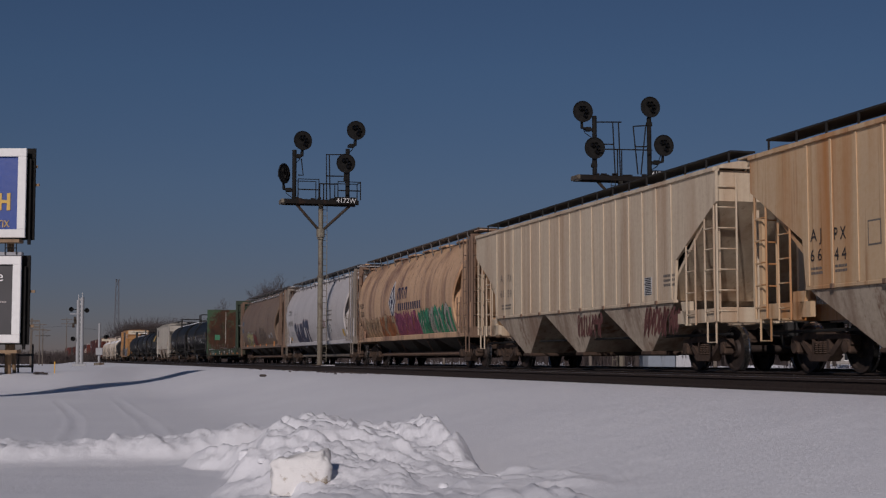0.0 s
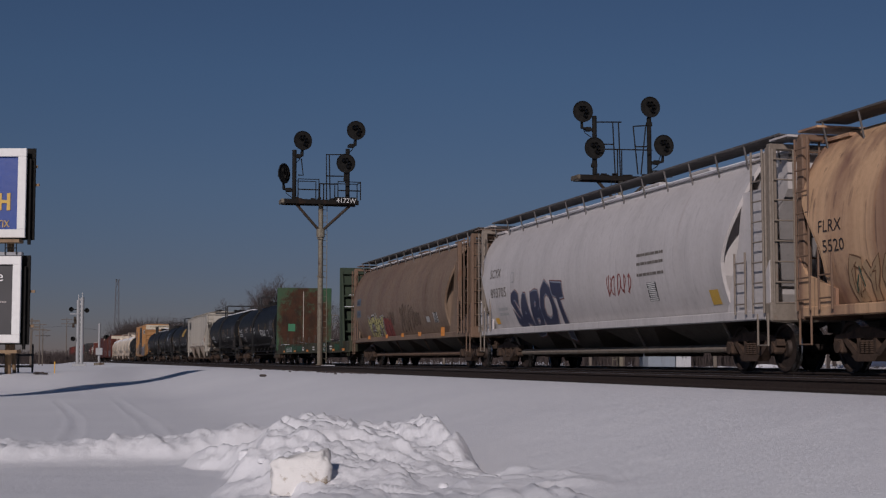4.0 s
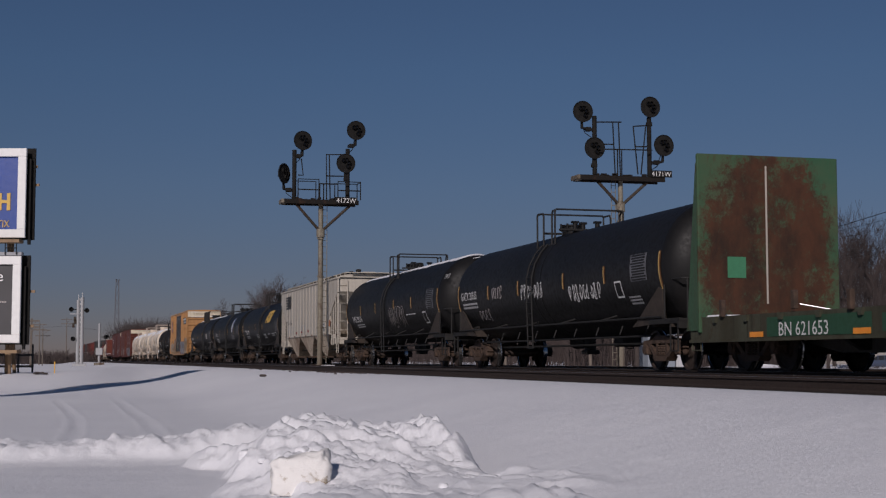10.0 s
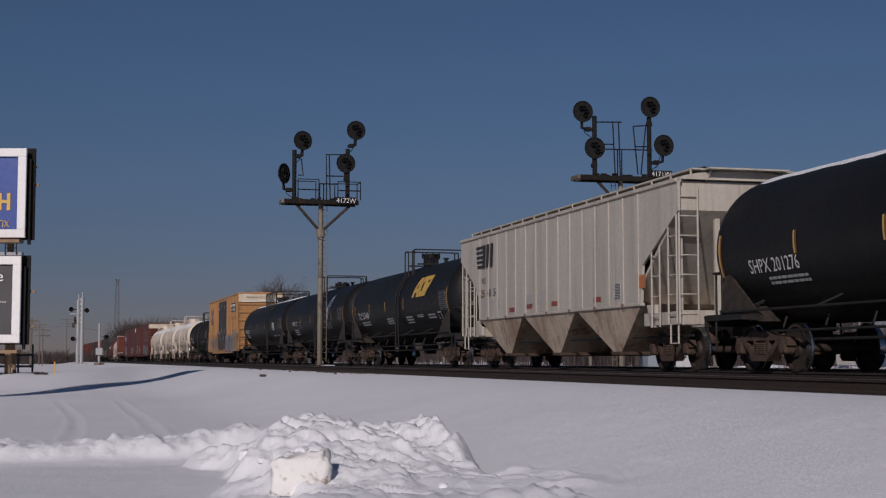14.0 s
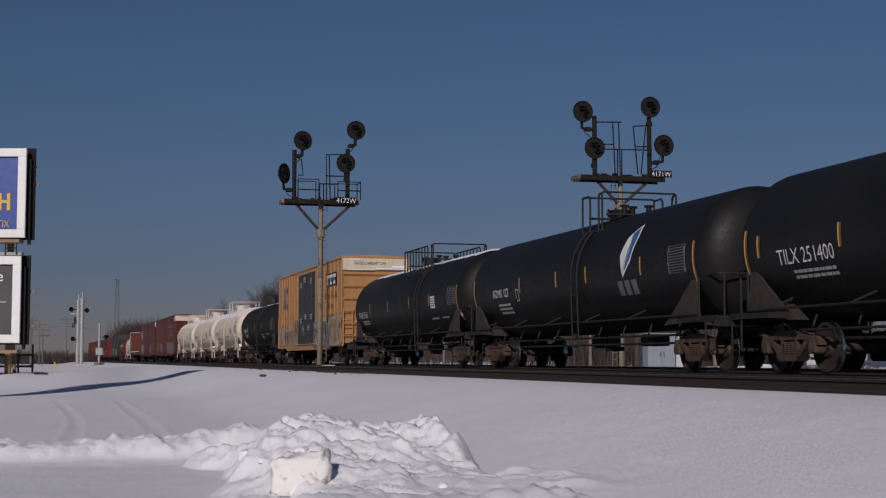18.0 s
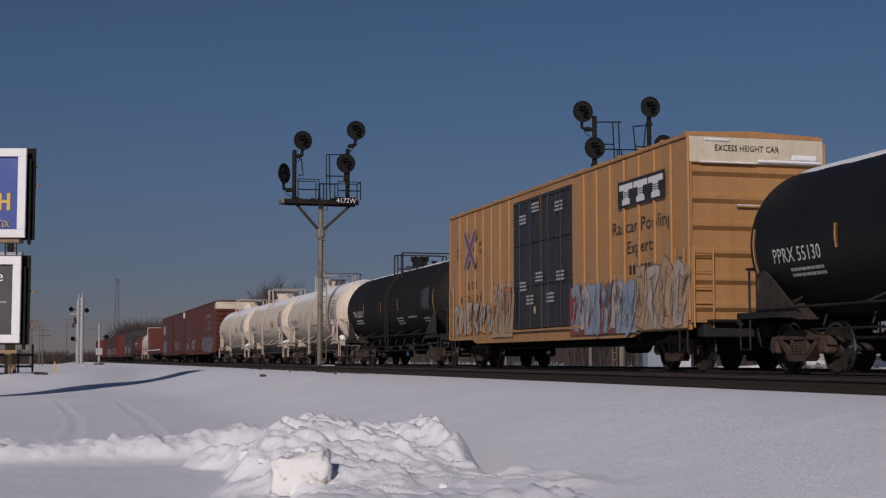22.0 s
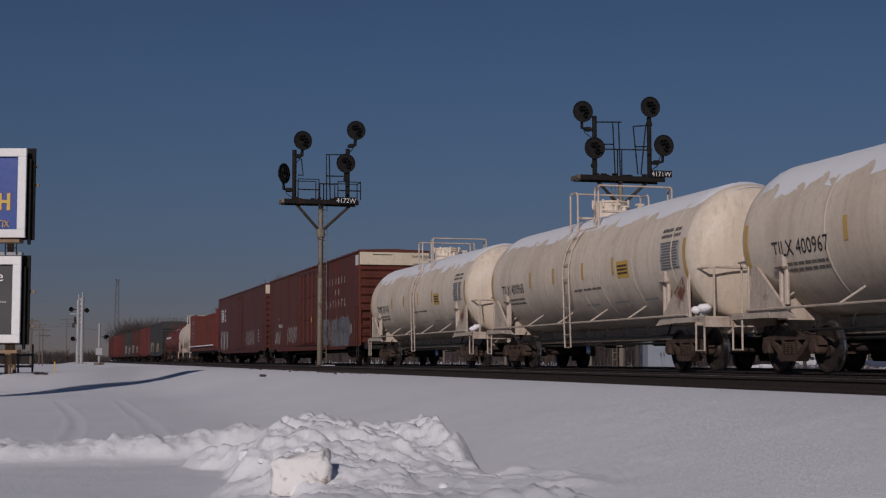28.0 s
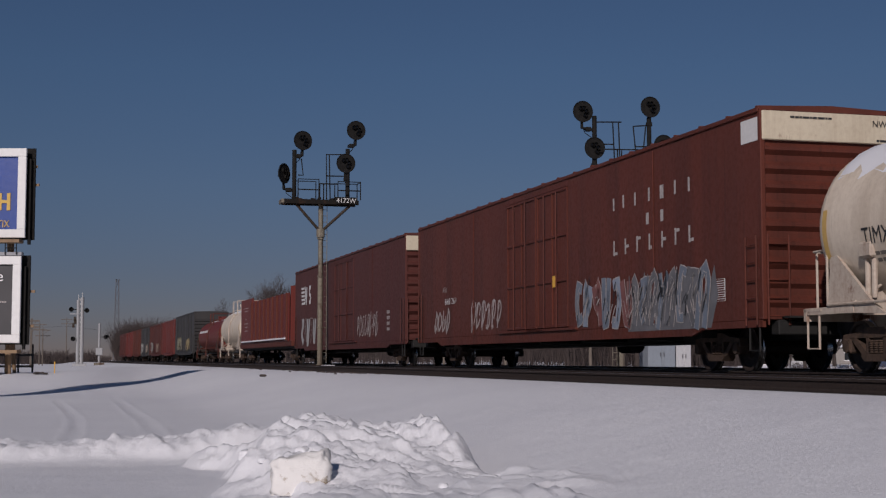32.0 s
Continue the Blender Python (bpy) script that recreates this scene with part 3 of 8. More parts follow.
def sprayed_word(car, text, y, z, w, h, side, layers, eps=0.01):
    """A readable sprayed word in fat letters, each layer thinner than the one beneath."""
    for i, (mt, fat) in enumerate(layers):
        cu = bpy.data.curves.new("graffiti", "FONT")
        cu.body, cu.align_x, cu.size, cu.resolution_u = text, "CENTER", h / 0.72, 2
        cu.offset, cu.space_character = fat, 0.98
        ob = bpy.data.objects.new("graffiti", cu)
        scene.collection.objects.link(ob)
        me = bpy.data.meshes.new_from_object(ob)
        bpy.data.objects.remove(ob)
        bm = bmesh.new()
        bm.from_mesh(me)
        for c in range(1, 9):
            zz = -0.1 + (h + 0.2) * c / 9
            bmesh.ops.bisect_plane(bm, geom=bm.verts[:] + bm.edges[:] + bm.faces[:], plane_co=(0, zz, 0), plane_no=(0, 1, 0))
        bm.to_mesh(me)
        bm.free()
        if not i:
            xs = [v.co.x for v in me.vertices]
            k, mid = w / (max(xs) - min(xs)), (max(xs) + min(xs)) / 2
        for v in me.vertices:
            x, q = (v.co.x - mid) * k, v.co.y - h / 2
            v.co = (x + 0.10 * math.sin(q * 3.0 + x * 1.3), q + 0.10 * math.sin(x * 2.3) + 0.09 * x * q, 0)
        lay(me, side, y, z, eps + 0.003 * i)
        me.materials.append(mt)
        part("graffiti" if i == len(layers) - 1 else "graffiti_outline", me, None, car, "sprayed word in fat angular letters")


def scrawl(car, y, z, w, h, n, side, mat, seed, line=0.035, slant=0.25, eps=0.008):
    """A spray-can tag: n looping strokes side by side that are no letters."""
    rnd = random.Random(seed)
    s = Shape()
    for i in range(n):
        cx = -w / 2 + w * (i + 0.5) / n
        cw, ch = w / n * 0.6, h * rnd.uniform(0.38, 0.52)
        a0, turn = rnd.uniform(0, 6.28), rnd.choice((-1, 1)) * rnd.uniform(3.6, 6.0)
        pts = []
        for k in range(13):
            f = k / 12
            a = a0 + turn * f
            q = 0.55 + 0.45 * math.sin(f * 7 + a0)
            pts.append((cx + cw * q * math.cos(a) + slant * ch * math.sin(a), ch * math.sin(a) * (0.8 + 0.2 * q)))
        b = ribbon(pts, line)
        s.add(b.v, b.f)
        x0 = cx + rnd.uniform(-0.3, 0.3) * cw
        b = ribbon([(x0 - slant * ch, -ch), (x0 + rnd.uniform(-.1, .1) * cw, 0.1 * ch), (x0 + slant * ch, ch * rnd.uniform(0.6, 1.1))], line)
        s.add(b.v, b.f)
    return decal(car, "graffiti", s, y, z, mat, side, eps, "sprayed tag")


# ---- paints ----
P_CREAM = paint("cream_hopper_paint", (0.66, 0.55, 0.40), (0.28, 0.15, 0.07), 0.3, 0.6, 0.45, 0.0, runs=0.6, runcol=(0.36, 0.20, 0.10))
P_RUSTCREAM = paint("rust_stained_cream_paint", (0.62, 0.45, 0.27), (0.44, 0.22, 0.07), 0.35, 0.6, 0.9, 0.0, runs=1.0, runcol=(0.45, 0.19, 0.05))
P_TAN = paint("tan_hopper_paint", (0.66, 0.43, 0.25), (0.27, 0.14, 0.08), 0.25, 0.55, 0.6, 0.0, runs=0.85, runcol=(0.19, 0.10, 0.075))
P_WHITE = paint("white_hopper_paint", (0.62, 0.585, 0.575), (0.34, 0.31, 0.29), 0.3, 0.5, 0.3, 0.0, runs=0.3, runcol=(0.36, 0.34, 0.34))
P_DIRTYFRAME = paint("grimy_frame_paint", (0.26, 0.22, 0.18), (0.10, 0.07, 0.05), 0.6, 0.7, 0.6, 0.1)
P_WALK = plain("galvanised_walkway", (0.13, 0.12, 0.115), 0.6, 0.3, 0.3, 5.0)
P_BROWNFRAME = paint("brown_frame_paint", (0.20, 0.125, 0.08), (0.08, 0.05, 0.035), 0.6, 0.7, 0.6, 0.1)
P_BROWN = paint("brown_hopper_paint", (0.235, 0.165, 0.112), (0.12, 0.075, 0.052), 0.3, 0.6, 0.45, 0.0, runs=0.55, runcol=(0.135, 0.072, 0.055), fade=0.3)
P_LIGHTGREY = paint("light_grey_hopper_paint", (0.52, 0.48, 0.41), (0.22, 0.18, 0.14), 0.35, 0.55, 0.5, 0.0, runs=0.4, runcol=(0.26, 0.22, 0.17))
P_BAY = paint("dusty_hopper_bay_paint", (0.56, 0.47, 0.36), (0.17, 0.10, 0.065), 0.55, 0.65, 0.8, 0.22, (0.19, 0.10, 0.06), runs=0.8, runcol=(0.22, 0.13, 0.08))
P_DARKBAY = paint("dark_brown_bay_and_deck", (0.09, 0.075, 0.06), (0.05, 0.04, 0.03), 0.5, 0.75, 0.5, 0.0)
P_FRESHGREEN = paint("fresh_green_paint", (0.026, 0.078, 0.042), (0.04, 0.06, 0.035), 0.4, 0.7, 0.4, 0.0, gloss=0.3)
P_GREEN = paint("green_flat_car_paint", (0.066, 0.070, 0.046), (0.055, 0.042, 0.03), 0.7, 0.8, 0.9, 0.3, (0.05, 0.038, 0.024), runs=1.0, runcol=(0.045, 0.042, 0.026), gloss=0.25)
def rusted_bulkhead():
    """Green paint that rust has eaten from the middle outwards."""
    m, nt, p = shader("rust_eaten_green_paint", 0.8)
    p.inputs["Specular IOR Level"].default_value = 0.2
    co = nt.nodes.new("ShaderNodeTexCoord")
    ell = nt.nodes.new("ShaderNodeMapping")
    ell.inputs["Location"].default_value, ell.inputs["Scale"].default_value = (0.0, 0.0, -1.0), (0.58, 0.0, 0.42)
    nt.links.new(co.outputs["Object"], ell.inputs["Vector"])
    ln = nt.nodes.new("ShaderNodeVectorMath")
    ln.operation = "LENGTH"
    nt.links.new(ell.outputs[0], ln.inputs[0])
    core = ramp(nt, ln.outputs["Value"], 1.15, 0.75)
    rough_patch = noise_of(nt, 2.0, (1.0, 1, 0.9), 14.0, 0.90)
    sm = nt.nodes.new("ShaderNodeMath")
    sm.operation = "MULTIPLY_ADD"
    nt.links.new(core, sm.inputs[0])
    sm.inputs[1].default_value = 0.22
    nt.links.new(rough_patch, sm.inputs[2])
    eaten = ramp(nt, sm.outputs[0], 0.585, 0.69)
    green = mixed(nt, ramp(nt, noise_of(nt, 0.9), 0.35, 0.7), (0.036, 0.098, 0.052), (0.080, 0.096, 0.054))
    green = mixed(nt, times(nt, ramp(nt, noise_of(nt, 7.0, (1, 1, 0.3), 8.0, 0.7), 0.55, 0.7), 0.7), green, (0.07, 0.045, 0.028))
    brown = mixed(nt, ramp(nt, noise_of(nt, 2.4, (1, 1, 0.5), 10.0, 0.7), 0.4, 0.65), (0.072, 0.032, 0.018), (0.034, 0.020, 0.014))
    nt.links.new(mixed(nt, eaten, green, brown), p.inputs["Base Color"])
    relief(nt, p, rough_patch, 0.4, 0.03)
    return m


P_GREENRUST = rusted_bulkhead()
P_WORNGREEN = paint("worn_green_paint", (0.045, 0.10, 0.055), (0.06, 0.05, 0.035), 0.6, 0.75, 0.6, 0.25, (0.06, 0.035, 0.022), gloss=0.25)
P_UNDER = paint("grey_underframe_paint", (0.11, 0.105, 0.10), (0.05, 0.04, 0.03), 0.5, 0.8, 0.4, 0.0, gloss=0.2)
P_OLIVE = paint("olive_bulkhead_back", (0.030, 0.050, 0.026), (0.026, 0.022, 0.016), 0.6, 0.7, 0.5, 0.0)
P_BLACK = paint("black_tank_paint", (0.0085, 0.0085, 0.009), (0.021, 0.018, 0.016), 0.35, 0.55, 0.4, 0.0, gloss=0.17)
P_DULLBLACK = paint("dull_brown_black_tank_paint", (0.0145, 0.0125, 0.011), (0.030, 0.024, 0.019), 0.45, 0.7, 0.5, 0.0, runs=0.35, runcol=(0.006, 0.006, 0.006), gloss=0.15)
P_WTANK = paint("white_tank_paint", (0.77, 0.67, 0.54), (0.33, 0.24, 0.16), 0.35, 0.5, 0.4, 0.0, runs=0.35, runcol=(0.40, 0.31, 0.22), gloss=0.3)
P_WFRAME = paint("rusty_white_frame_paint", (0.58, 0.50, 0.41), (0.22, 0.09, 0.04), 0.6, 0.6, 0.6, 0.15)
P_SILL = paint("grimy_sill_paint", (0.30, 0.25, 0.20), (0.12, 0.07, 0.045), 0.6, 0.7, 0.6, 0.15)
P_YELLOWBOX = paint("yellow_boxcar_paint", (0.46, 0.245, 0.085), (0.18, 0.09, 0.045), 0.35, 0.5, 0.45, 0.0, runs=0.35, runcol=(0.26, 0.125, 0.05))
P_BLACKDOOR = paint("black_door_paint", (0.02, 0.02, 0.022), (0.06, 0.05, 0.04), 0.3, 0.5, 0.3, 0.0)
P_RED = paint("oxide_red_boxcar_paint", (0.120, 0.029, 0.016), (0.05, 0.018, 0.013), 0.4, 0.65, 0.5, 0.0, runs=0.5, runcol=(0.055, 0.018, 0.013), gloss=0.3)
P_RED2 = paint("faded_oxide_red_paint", (0.097, 0.026, 0.020), (0.055, 0.022, 0.016), 0.4, 0.65, 0.4, 0.0, runs=0.4, runcol=(0.06, 0.02, 0.016), gloss=0.3)
P_BRIGHTRED = paint("bright_red_boxcar_paint", (0.155, 0.027, 0.019), (0.07, 0.02, 0.015), 0.35, 0.6, 0.4, 0.0, gloss=0.3)
P_CREAMEND = paint("cream_end_panel_paint", (0.66, 0.58, 0.43), (0.30, 0.2, 0.12), 0.4, 0.6, 0.5, 0.1)
M_INK = plain("black_ink", (0.02, 0.02, 0.022), 0.6, 0, 0.1)
M_FADEDINK = plain("faded_ink", (0.16, 0.14, 0.12), 0.6, 0, 0.2)
M_GREYPRINT = plain("grey_print", (0.42, 0.42, 0.42), 0.6, 0, 0.1)
M_LETTER = plain("white_letters", (0.70, 0.69, 0.67), 0.55, 0, 0.06)
M_DIMLETTER = plain("worn_white_letters", (0.42, 0.38, 0.36), 0.6, 0, 0.3)
M_BLUE = plain("blue_paint", (0.05, 0.10, 0.32), 0.5, 0, 0.1)
M_NAVY = plain("navy_paint", (0.025, 0.03, 0.075), 0.5, 0, 0.2)
M_SILVER = plain("silver_spray", (0.42, 0.38, 0.33), 0.55, 0, 0.15, 3.0)
M_PINK = plain("magenta_spray", (0.30, 0.075, 0.14), 0.6, 0, 0.2, 2.0)
M_TEAL = plain("green_spray", (0.06, 0.30, 0.16), 0.6, 0, 0.25, 2.0)
M_ORSPRAY = plain("orange_spray", (0.42, 0.15, 0.05), 0.6, 0, 0.25, 2.0)
M_TANSPRAY = plain("tan_spray", (0.42, 0.29, 0.17), 0.6, 0, 0.2, 2.0)
M_LBLUE = plain("pale_blue_spray", (0.25, 0.29, 0.36), 0.6, 0, 0.2, 2.0)
M_REDSPRAY = plain("red_spray", (0.26, 0.06, 0.05), 0.6, 0, 0.2, 2.0)
M_LIME = plain("pale_yellow_spray", (0.46, 0.42, 0.17), 0.6, 0, 0.15, 2.0)
M_GREYSPRAY = plain("grey_spray", (0.15, 0.15, 0.16), 0.6, 0, 0.25, 2.0)
M_BROWNLINE = plain("brown_spray_line", (0.20, 0.11, 0.06), 0.6, 0, 0.25, 2.0)
M_PLUMLINE = plain("plum_spray_line", (0.16, 0.04, 0.09), 0.6, 0, 0.25, 2.0)
M_DARKGREEN = plain("dark_green_spray_line", (0.03, 0.09, 0.06), 0.6, 0, 0.2, 2.0)
M_DARKLINE = plain("thin_dark_spray", (0.07, 0.045, 0.03), 0.6, 0, 0.2, 2.0)
M_BLUEPATCH = plain("faded_blue_patch", (0.12, 0.16, 0.20), 0.6, 0, 0.2, 2.0)
M_STRIPE = plain("pale_yellow_strip", (0.55, 0.36, 0.10), 0.5, 0.0, 0.15, 6.0)
M_STRIPEBACK = plain("brown_strip_backing", (0.16, 0.065, 0.012), 0.6, 0.0, 0.2, 6.0)
M_SLATE = plain("slate_blue_spray", (0.17, 0.20, 0.25), 0.6, 0, 0.2, 2.0)
M_REDBROWN = plain("red_brown_spray", (0.20, 0.08, 0.07), 0.6, 0, 0.2, 2.0)
M_GREENSQ = plain("green_patch", (0.05, 0.19, 0.095), 0.6, 0, 0.1)
M_GOLD = plain("gold_paint", (0.60, 0.38, 0.06), 0.5, 0, 0.1)


# ---- ribbed covered hoppers ----
def ribbed_hopper(label, a, b, datum, body_paint, n_ribs, bays_paint, railed=True):
    car, half = new_car("covered_hopper", label, a, b, 1.55, datum=datum)
    X, top, low = 1.58, 4.10, 1.50
    e = half + 0.1                       # ends of the roof
    cut = half - 1.95
    prof = [(-e, top), (-e, 3.42), (-cut - 0.1, 2.36), (-cut, low), (cut, low), (cut + 0.1, 2.36), (e, 3.42), (e, top)]
    for k in (-1, 1):
        s = Shape().prism(prof, k * X, k * (X - 0.06), "x")
        part("side_sheet", s, body_paint, car)
    # slope sheets and the closed inside
    for k in (-1, 1):
        s = Shape()
        s.prism([(k * e * 0.985, top - 0.02), (k * e * 0.985, 3.45), (k * (cut - 0.6), low), (k * (cut - 0.75), low), (k * (e - 0.2), 3.5), (k * (e - 0.2), top - 0.02)], -X + 0.07, X - 0.07, "x")
        part("end_slope_sheet", s, body_paint, car)
        part("end_sill", Shape().box(0, k * (half - 0.08), 1.13, 2.9, 0.18, 0.32, 0.02), body_paint, car)
        for x in (-1.45, 1.45):
            part("corner_post", Shape().box(x, k * (half - 0.12), 2.0, 0.09, 0.12, 1.75), body_paint, car)
            part("end_side_sill", Shape().box(x, k * (half - 1.0), 1.13, 0.1, 1.9, 0.28), body_paint, car)
        part("centre_sill", Shape().box(0, k * (half - 1.0), 1.12, 0.55, 2.2, 0.3), body_paint, car)
        part("jacking_pad", Shape().prism([(k * (cut + 0.15), 1.46), (k * (cut + 0.62), 1.46), (k * (cut + 0.62), 0.95), (k * (cut + 0.35), 0.95)], -1.5, -1.42, "x"), body_paint, car)
        for x in (-0.5, 0.5):
            part("end_post", Shape().prism([(k * (half - 0.3), 1.2), (k * (half - 0.22), 1.2), (k * (half - 0.22), 3.4), (k * (half - 0.3), 3.3)], x - 0.06, x + 0.06, "x"), body_paint, car)
        ladder(car, -1.56, k * (half - 0.25), 1.0, 3.95, 7, body_paint)
        ladder(car, -1.3, k * (half + 0.02), 1.0, 3.95, 7, body_paint, "x")
        ladder(car, -1.56, k * (half - 1.15), 0.95, 2.75, 4, body_paint)
        ladder(car, 1.56, k * (half - 0.25), 1.0, 3.95, 7, body_paint)
        stirrup(car, -1.5, k * (half - 0.3), body_paint, 0.58, 1.0)
        stirrup(car, 1.5, k * (half - 0.3), body_paint, 0.58, 1.0)
        s = Shape().box(0, k * (half + 0.1), 4.33, 1.9, 0.55, 0.035)
        for x in (-0.85, 0.85):
            s.rod((x, k * (half + 0.3), 4.33), (x, k * (half - 0.1), 4.0), 0.02, 6)
        part("end_platform", s, body_paint, car)
    s = Shape().rod((0.35, half + 0.02, 2.6), (0.35, half + 0.07, 2.6), 0.27, 18)
    s.rod((0.35, half - 0.3, 2.6), (0.35, half + 0.08, 2.6), 0.03, 6)
    part("brake_wheel", s, M_BLACKSTEEL, car)
    # ribs stand proud of the side sheets
    rib = Shape().span(-0.022, 0.0, -0.035, 0.035, low + 0.02, top - 0.04, 0.008).mesh("side_post", body_paint)
    foot = Shape().span(-0.035, 0.0, -0.055, 0.055, low - 0.06, low + 0.03, 0.008).mesh("post_foot", P_BROWNFRAME)
    for i in range(n_ribs):
        y = -cut + 0.12 + (2 * cut - 0.24) * i / (n_ribs - 1)
        place(part("side_post", rib, None, car), -X, y, 0)
        place(part("side_post", rib, None, car), X + 0.022, y, 0)
        if i % 2:
            place(part("post_foot", foot, None, car), -X - 0.012, y, 0)
    for k in (-1, 1):
        part("side_sill", Shape().span(k * (X + 0.012), k * (X - 0.1), -cut, cut, low - 0.05, low + 0.02, 0.01), body_paint, car)
        part("roof_rail", Shape().span(k * (X + 0.05), k * (X - 0.1), -e, e, top - 0.06, top + 0.03, 0.01), body_paint, car)
    # roof
    n = 8
    arc = [(X * math.cos(math.pi * i / n) * 0.98, top + 0.01 + 0.20 * math.sin(math.pi * i / n)) for i in range(n + 1)]
    part("roof", Shape().prism(arc[::-1], -e, e), body_paint, car, smooth=40)
    for i in range(10):
        y = -e + 1.0 + (2 * e - 2.0) * i / 9
        part("hatch", Shape().box(0, y, top + 0.26, 0.62, (2 * e - 2.4) / 9 * 0.9, 0.1, 0.03), body_paint, car)
    for k in (-1, 1):
        lift = 0.36 if railed else 0.24
        s = Shape().box(k * 0.95, 0, top + lift, 0.55, 2 * e, 0.035)
        m = 17
        for i in range(m):
            y = -e + 0.1 + (2 * e - 0.2) * i / (m - 1)
            s.box(k * 1.22, y, top + lift / 2, 0.03, 0.04, lift)
        part("running_board", s, M_BLACKSTEEL if railed else body_paint, car, "dark grating walkway" if railed else "")
    if not railed:
        knob = Shape().box(0, 0, 0, 0.22, 0.3, 0.2, 0.04).rod((0, -0.2, 0.08), (0, 0.2, 0.08), 0.03, 6).mesh("hatch_latch", M_BLACKSTEEL)
        for i in range(9):
            place(part("hatch_latch", knob, None, car), -0.25, -e + 1.6 + (2 * e - 3.2) * i / 8, top + 0.40)
    # three outlet bays
    for i in range(3):
        c = (1 - i) * (2 * cut) / 3
        w = cut / 3 * 1.0
        s = Shape()
        tops = [(-X + 0.02, c - w, low), (X - 0.02, c - w, low), (X - 0.02, c + w, low), (-X + 0.02, c + w, low)]
        bots = [(-1.28, c - 0.26, 0.42), (1.28, c - 0.26, 0.42), (1.28, c + 0.26, 0.42), (-1.28, c + 0.26, 0.42)]
        s.add(tops + bots, [(0, 1, 5, 4), (1, 2, 6, 5), (2, 3, 7, 6), (3, 0, 4, 7), (0, 1, 2, 3), (4, 5, 6, 7)])
        bay = part("outlet_bay", s, bays_paint, car)
        part("outlet_gate", Shape().box(0, c, 0.38, 2.66, 0.6, 0.09, 0.02), M_TRUCK, bay)
    s = Shape().rod((-1.2, -half, 0.75), (-1.2, half, 0.75), 0.03, 6).rod((0.9, -half + 1, 0.6), (0.9, half - 1, 0.6), 0.05, 6)
    part("brake_pipe", s, M_BLACKSTEEL, car)
    return car, half, flat(-X)


car, half, side = ribbed_hopper("rust-streaked cream ribbed covered hopper car on the track", 7.2, 25.2, 14.90, P_RUSTCREAM, 17, P_BAY)
for txt, y, z in (("A J", 7.5, 2.41), ("P X", 6.7, 2.38), ("6 6", 7.5, 2.06), ("4 4", 6.7, 2.03)):
    writing(car, txt, y, z, 0.225, M_INK, side, 0.38)
small_print(car, 7.5, 1.78, 0.4, 0.16, 2, M_FADEDINK, side)
small_print(car, 6.7, 1.78, 0.4, 0.16, 2, M_FADEDINK, side, 2)
patch(car, "inspection_mark", 5.65, 2.3, 0.4, 0.42, M_FADEDINK, side)
patch(car, "inspection_mark", 5.65, 2.3, 0.34, 0.36, P_RUSTCREAM, side, 0.008)

car, half, side = ribbed_hopper("weathered cream ribbed covered hopper car with rust streaks", 26.0, 43.7, 33.95, P_CREAM, 17, P_BAY)
for txt, y, z in (("A J", 6.65, 2.64), ("P X", 5.95, 2.62), ("6 0", 6.65, 2.19), ("5 9", 5.95, 2.17)):
    writing(car, txt, y, z, 0.22, M_FADEDINK, side, 0.34 if len(txt) > 1 else 0.14)
small_print(car, 6.3, 1.78, 0.9, 0.18, 2, M_FADEDINK, side)
chart(car, -4.16, 1.87, 0.42, 0.40, M_LETTER, M_INK, side)
small_print(car, -5.3, 1.95, 0.6, 0.3, 3, M_FADEDINK, side, 4)
scrawl(car, -0.2, 1.08, 1.7, 0.6, 9, lambda z: -1.56 + (1.5 - z) * 0.2593, M_REDBROWN, 5, 0.05, 0.7, 0.015)
scrawl(car, -4.6, 1.08, 1.9, 0.65, 10, lambda z: -1.56 + (1.5 - z) * 0.2593, M_REDBROWN, 6, 0.055, 0.8, 0.015)

car_ns, half, side_ns = ribbed_hopper("light grey ribbed covered hopper car with a black emblem", 162.1, 179.75, 170.1, P_LIGHTGREY, 15, P_BAY, railed=False)
# emblem: dark bars with two slanted strokes
bars = [(-0.72 + 0.03 * i, 0.30 - 0.15 * i, 0.78, 0.085) for i in range(5)]
decal(car_ns, "emblem", sheet(bars), 6.35, 3.42, M_INK, side_ns, 0.03, "black barred emblem")
for k in (-0.28, 0.08, 0.50):
    decal(car_ns, "emblem", outline([(k - 0.14, -0.36), (k + 0.10, -0.36), (k + 0.18, 0.36), (k - 0.06, 0.36)]), 6.35, 3.42, M_INK, side_ns, 0.034)
writing(car_ns, "N S", 6.7, 2.67, 0.2, M_INK, side_ns, 0.36)
writing(car_ns, "25  48  54", 6.15, 2.28, 0.24, M_INK, side_ns, 1.7)
for y, w in ((6.7, 0.5), (5.9, 0.5), (5.2, 0.35), (2.3, 0.6), (1.3, 0.6)):
    small_print(car_ns, y, 1.9, w, 0.35, 4, M_GREYPRINT, side_ns, int(y * 10))
for y, z in ((3.9, 1.68), (2.3, 1.72), (0.2, 1.72), (-2.9, 1.7)):
    patch(car_ns, "red_tag", y, z, 0.5, 0.13, M_REDSPRAY, side_ns, 0.006)
patch(car_ns, "rust_patch", -5.64, 2.0, 0.5, 0.3, M_ORSPRAY, side_ns, 0.006)
chart(car_ns, -4.21, 1.84, 0.42, 0.38, M_LETTER, M_INK, side_ns)


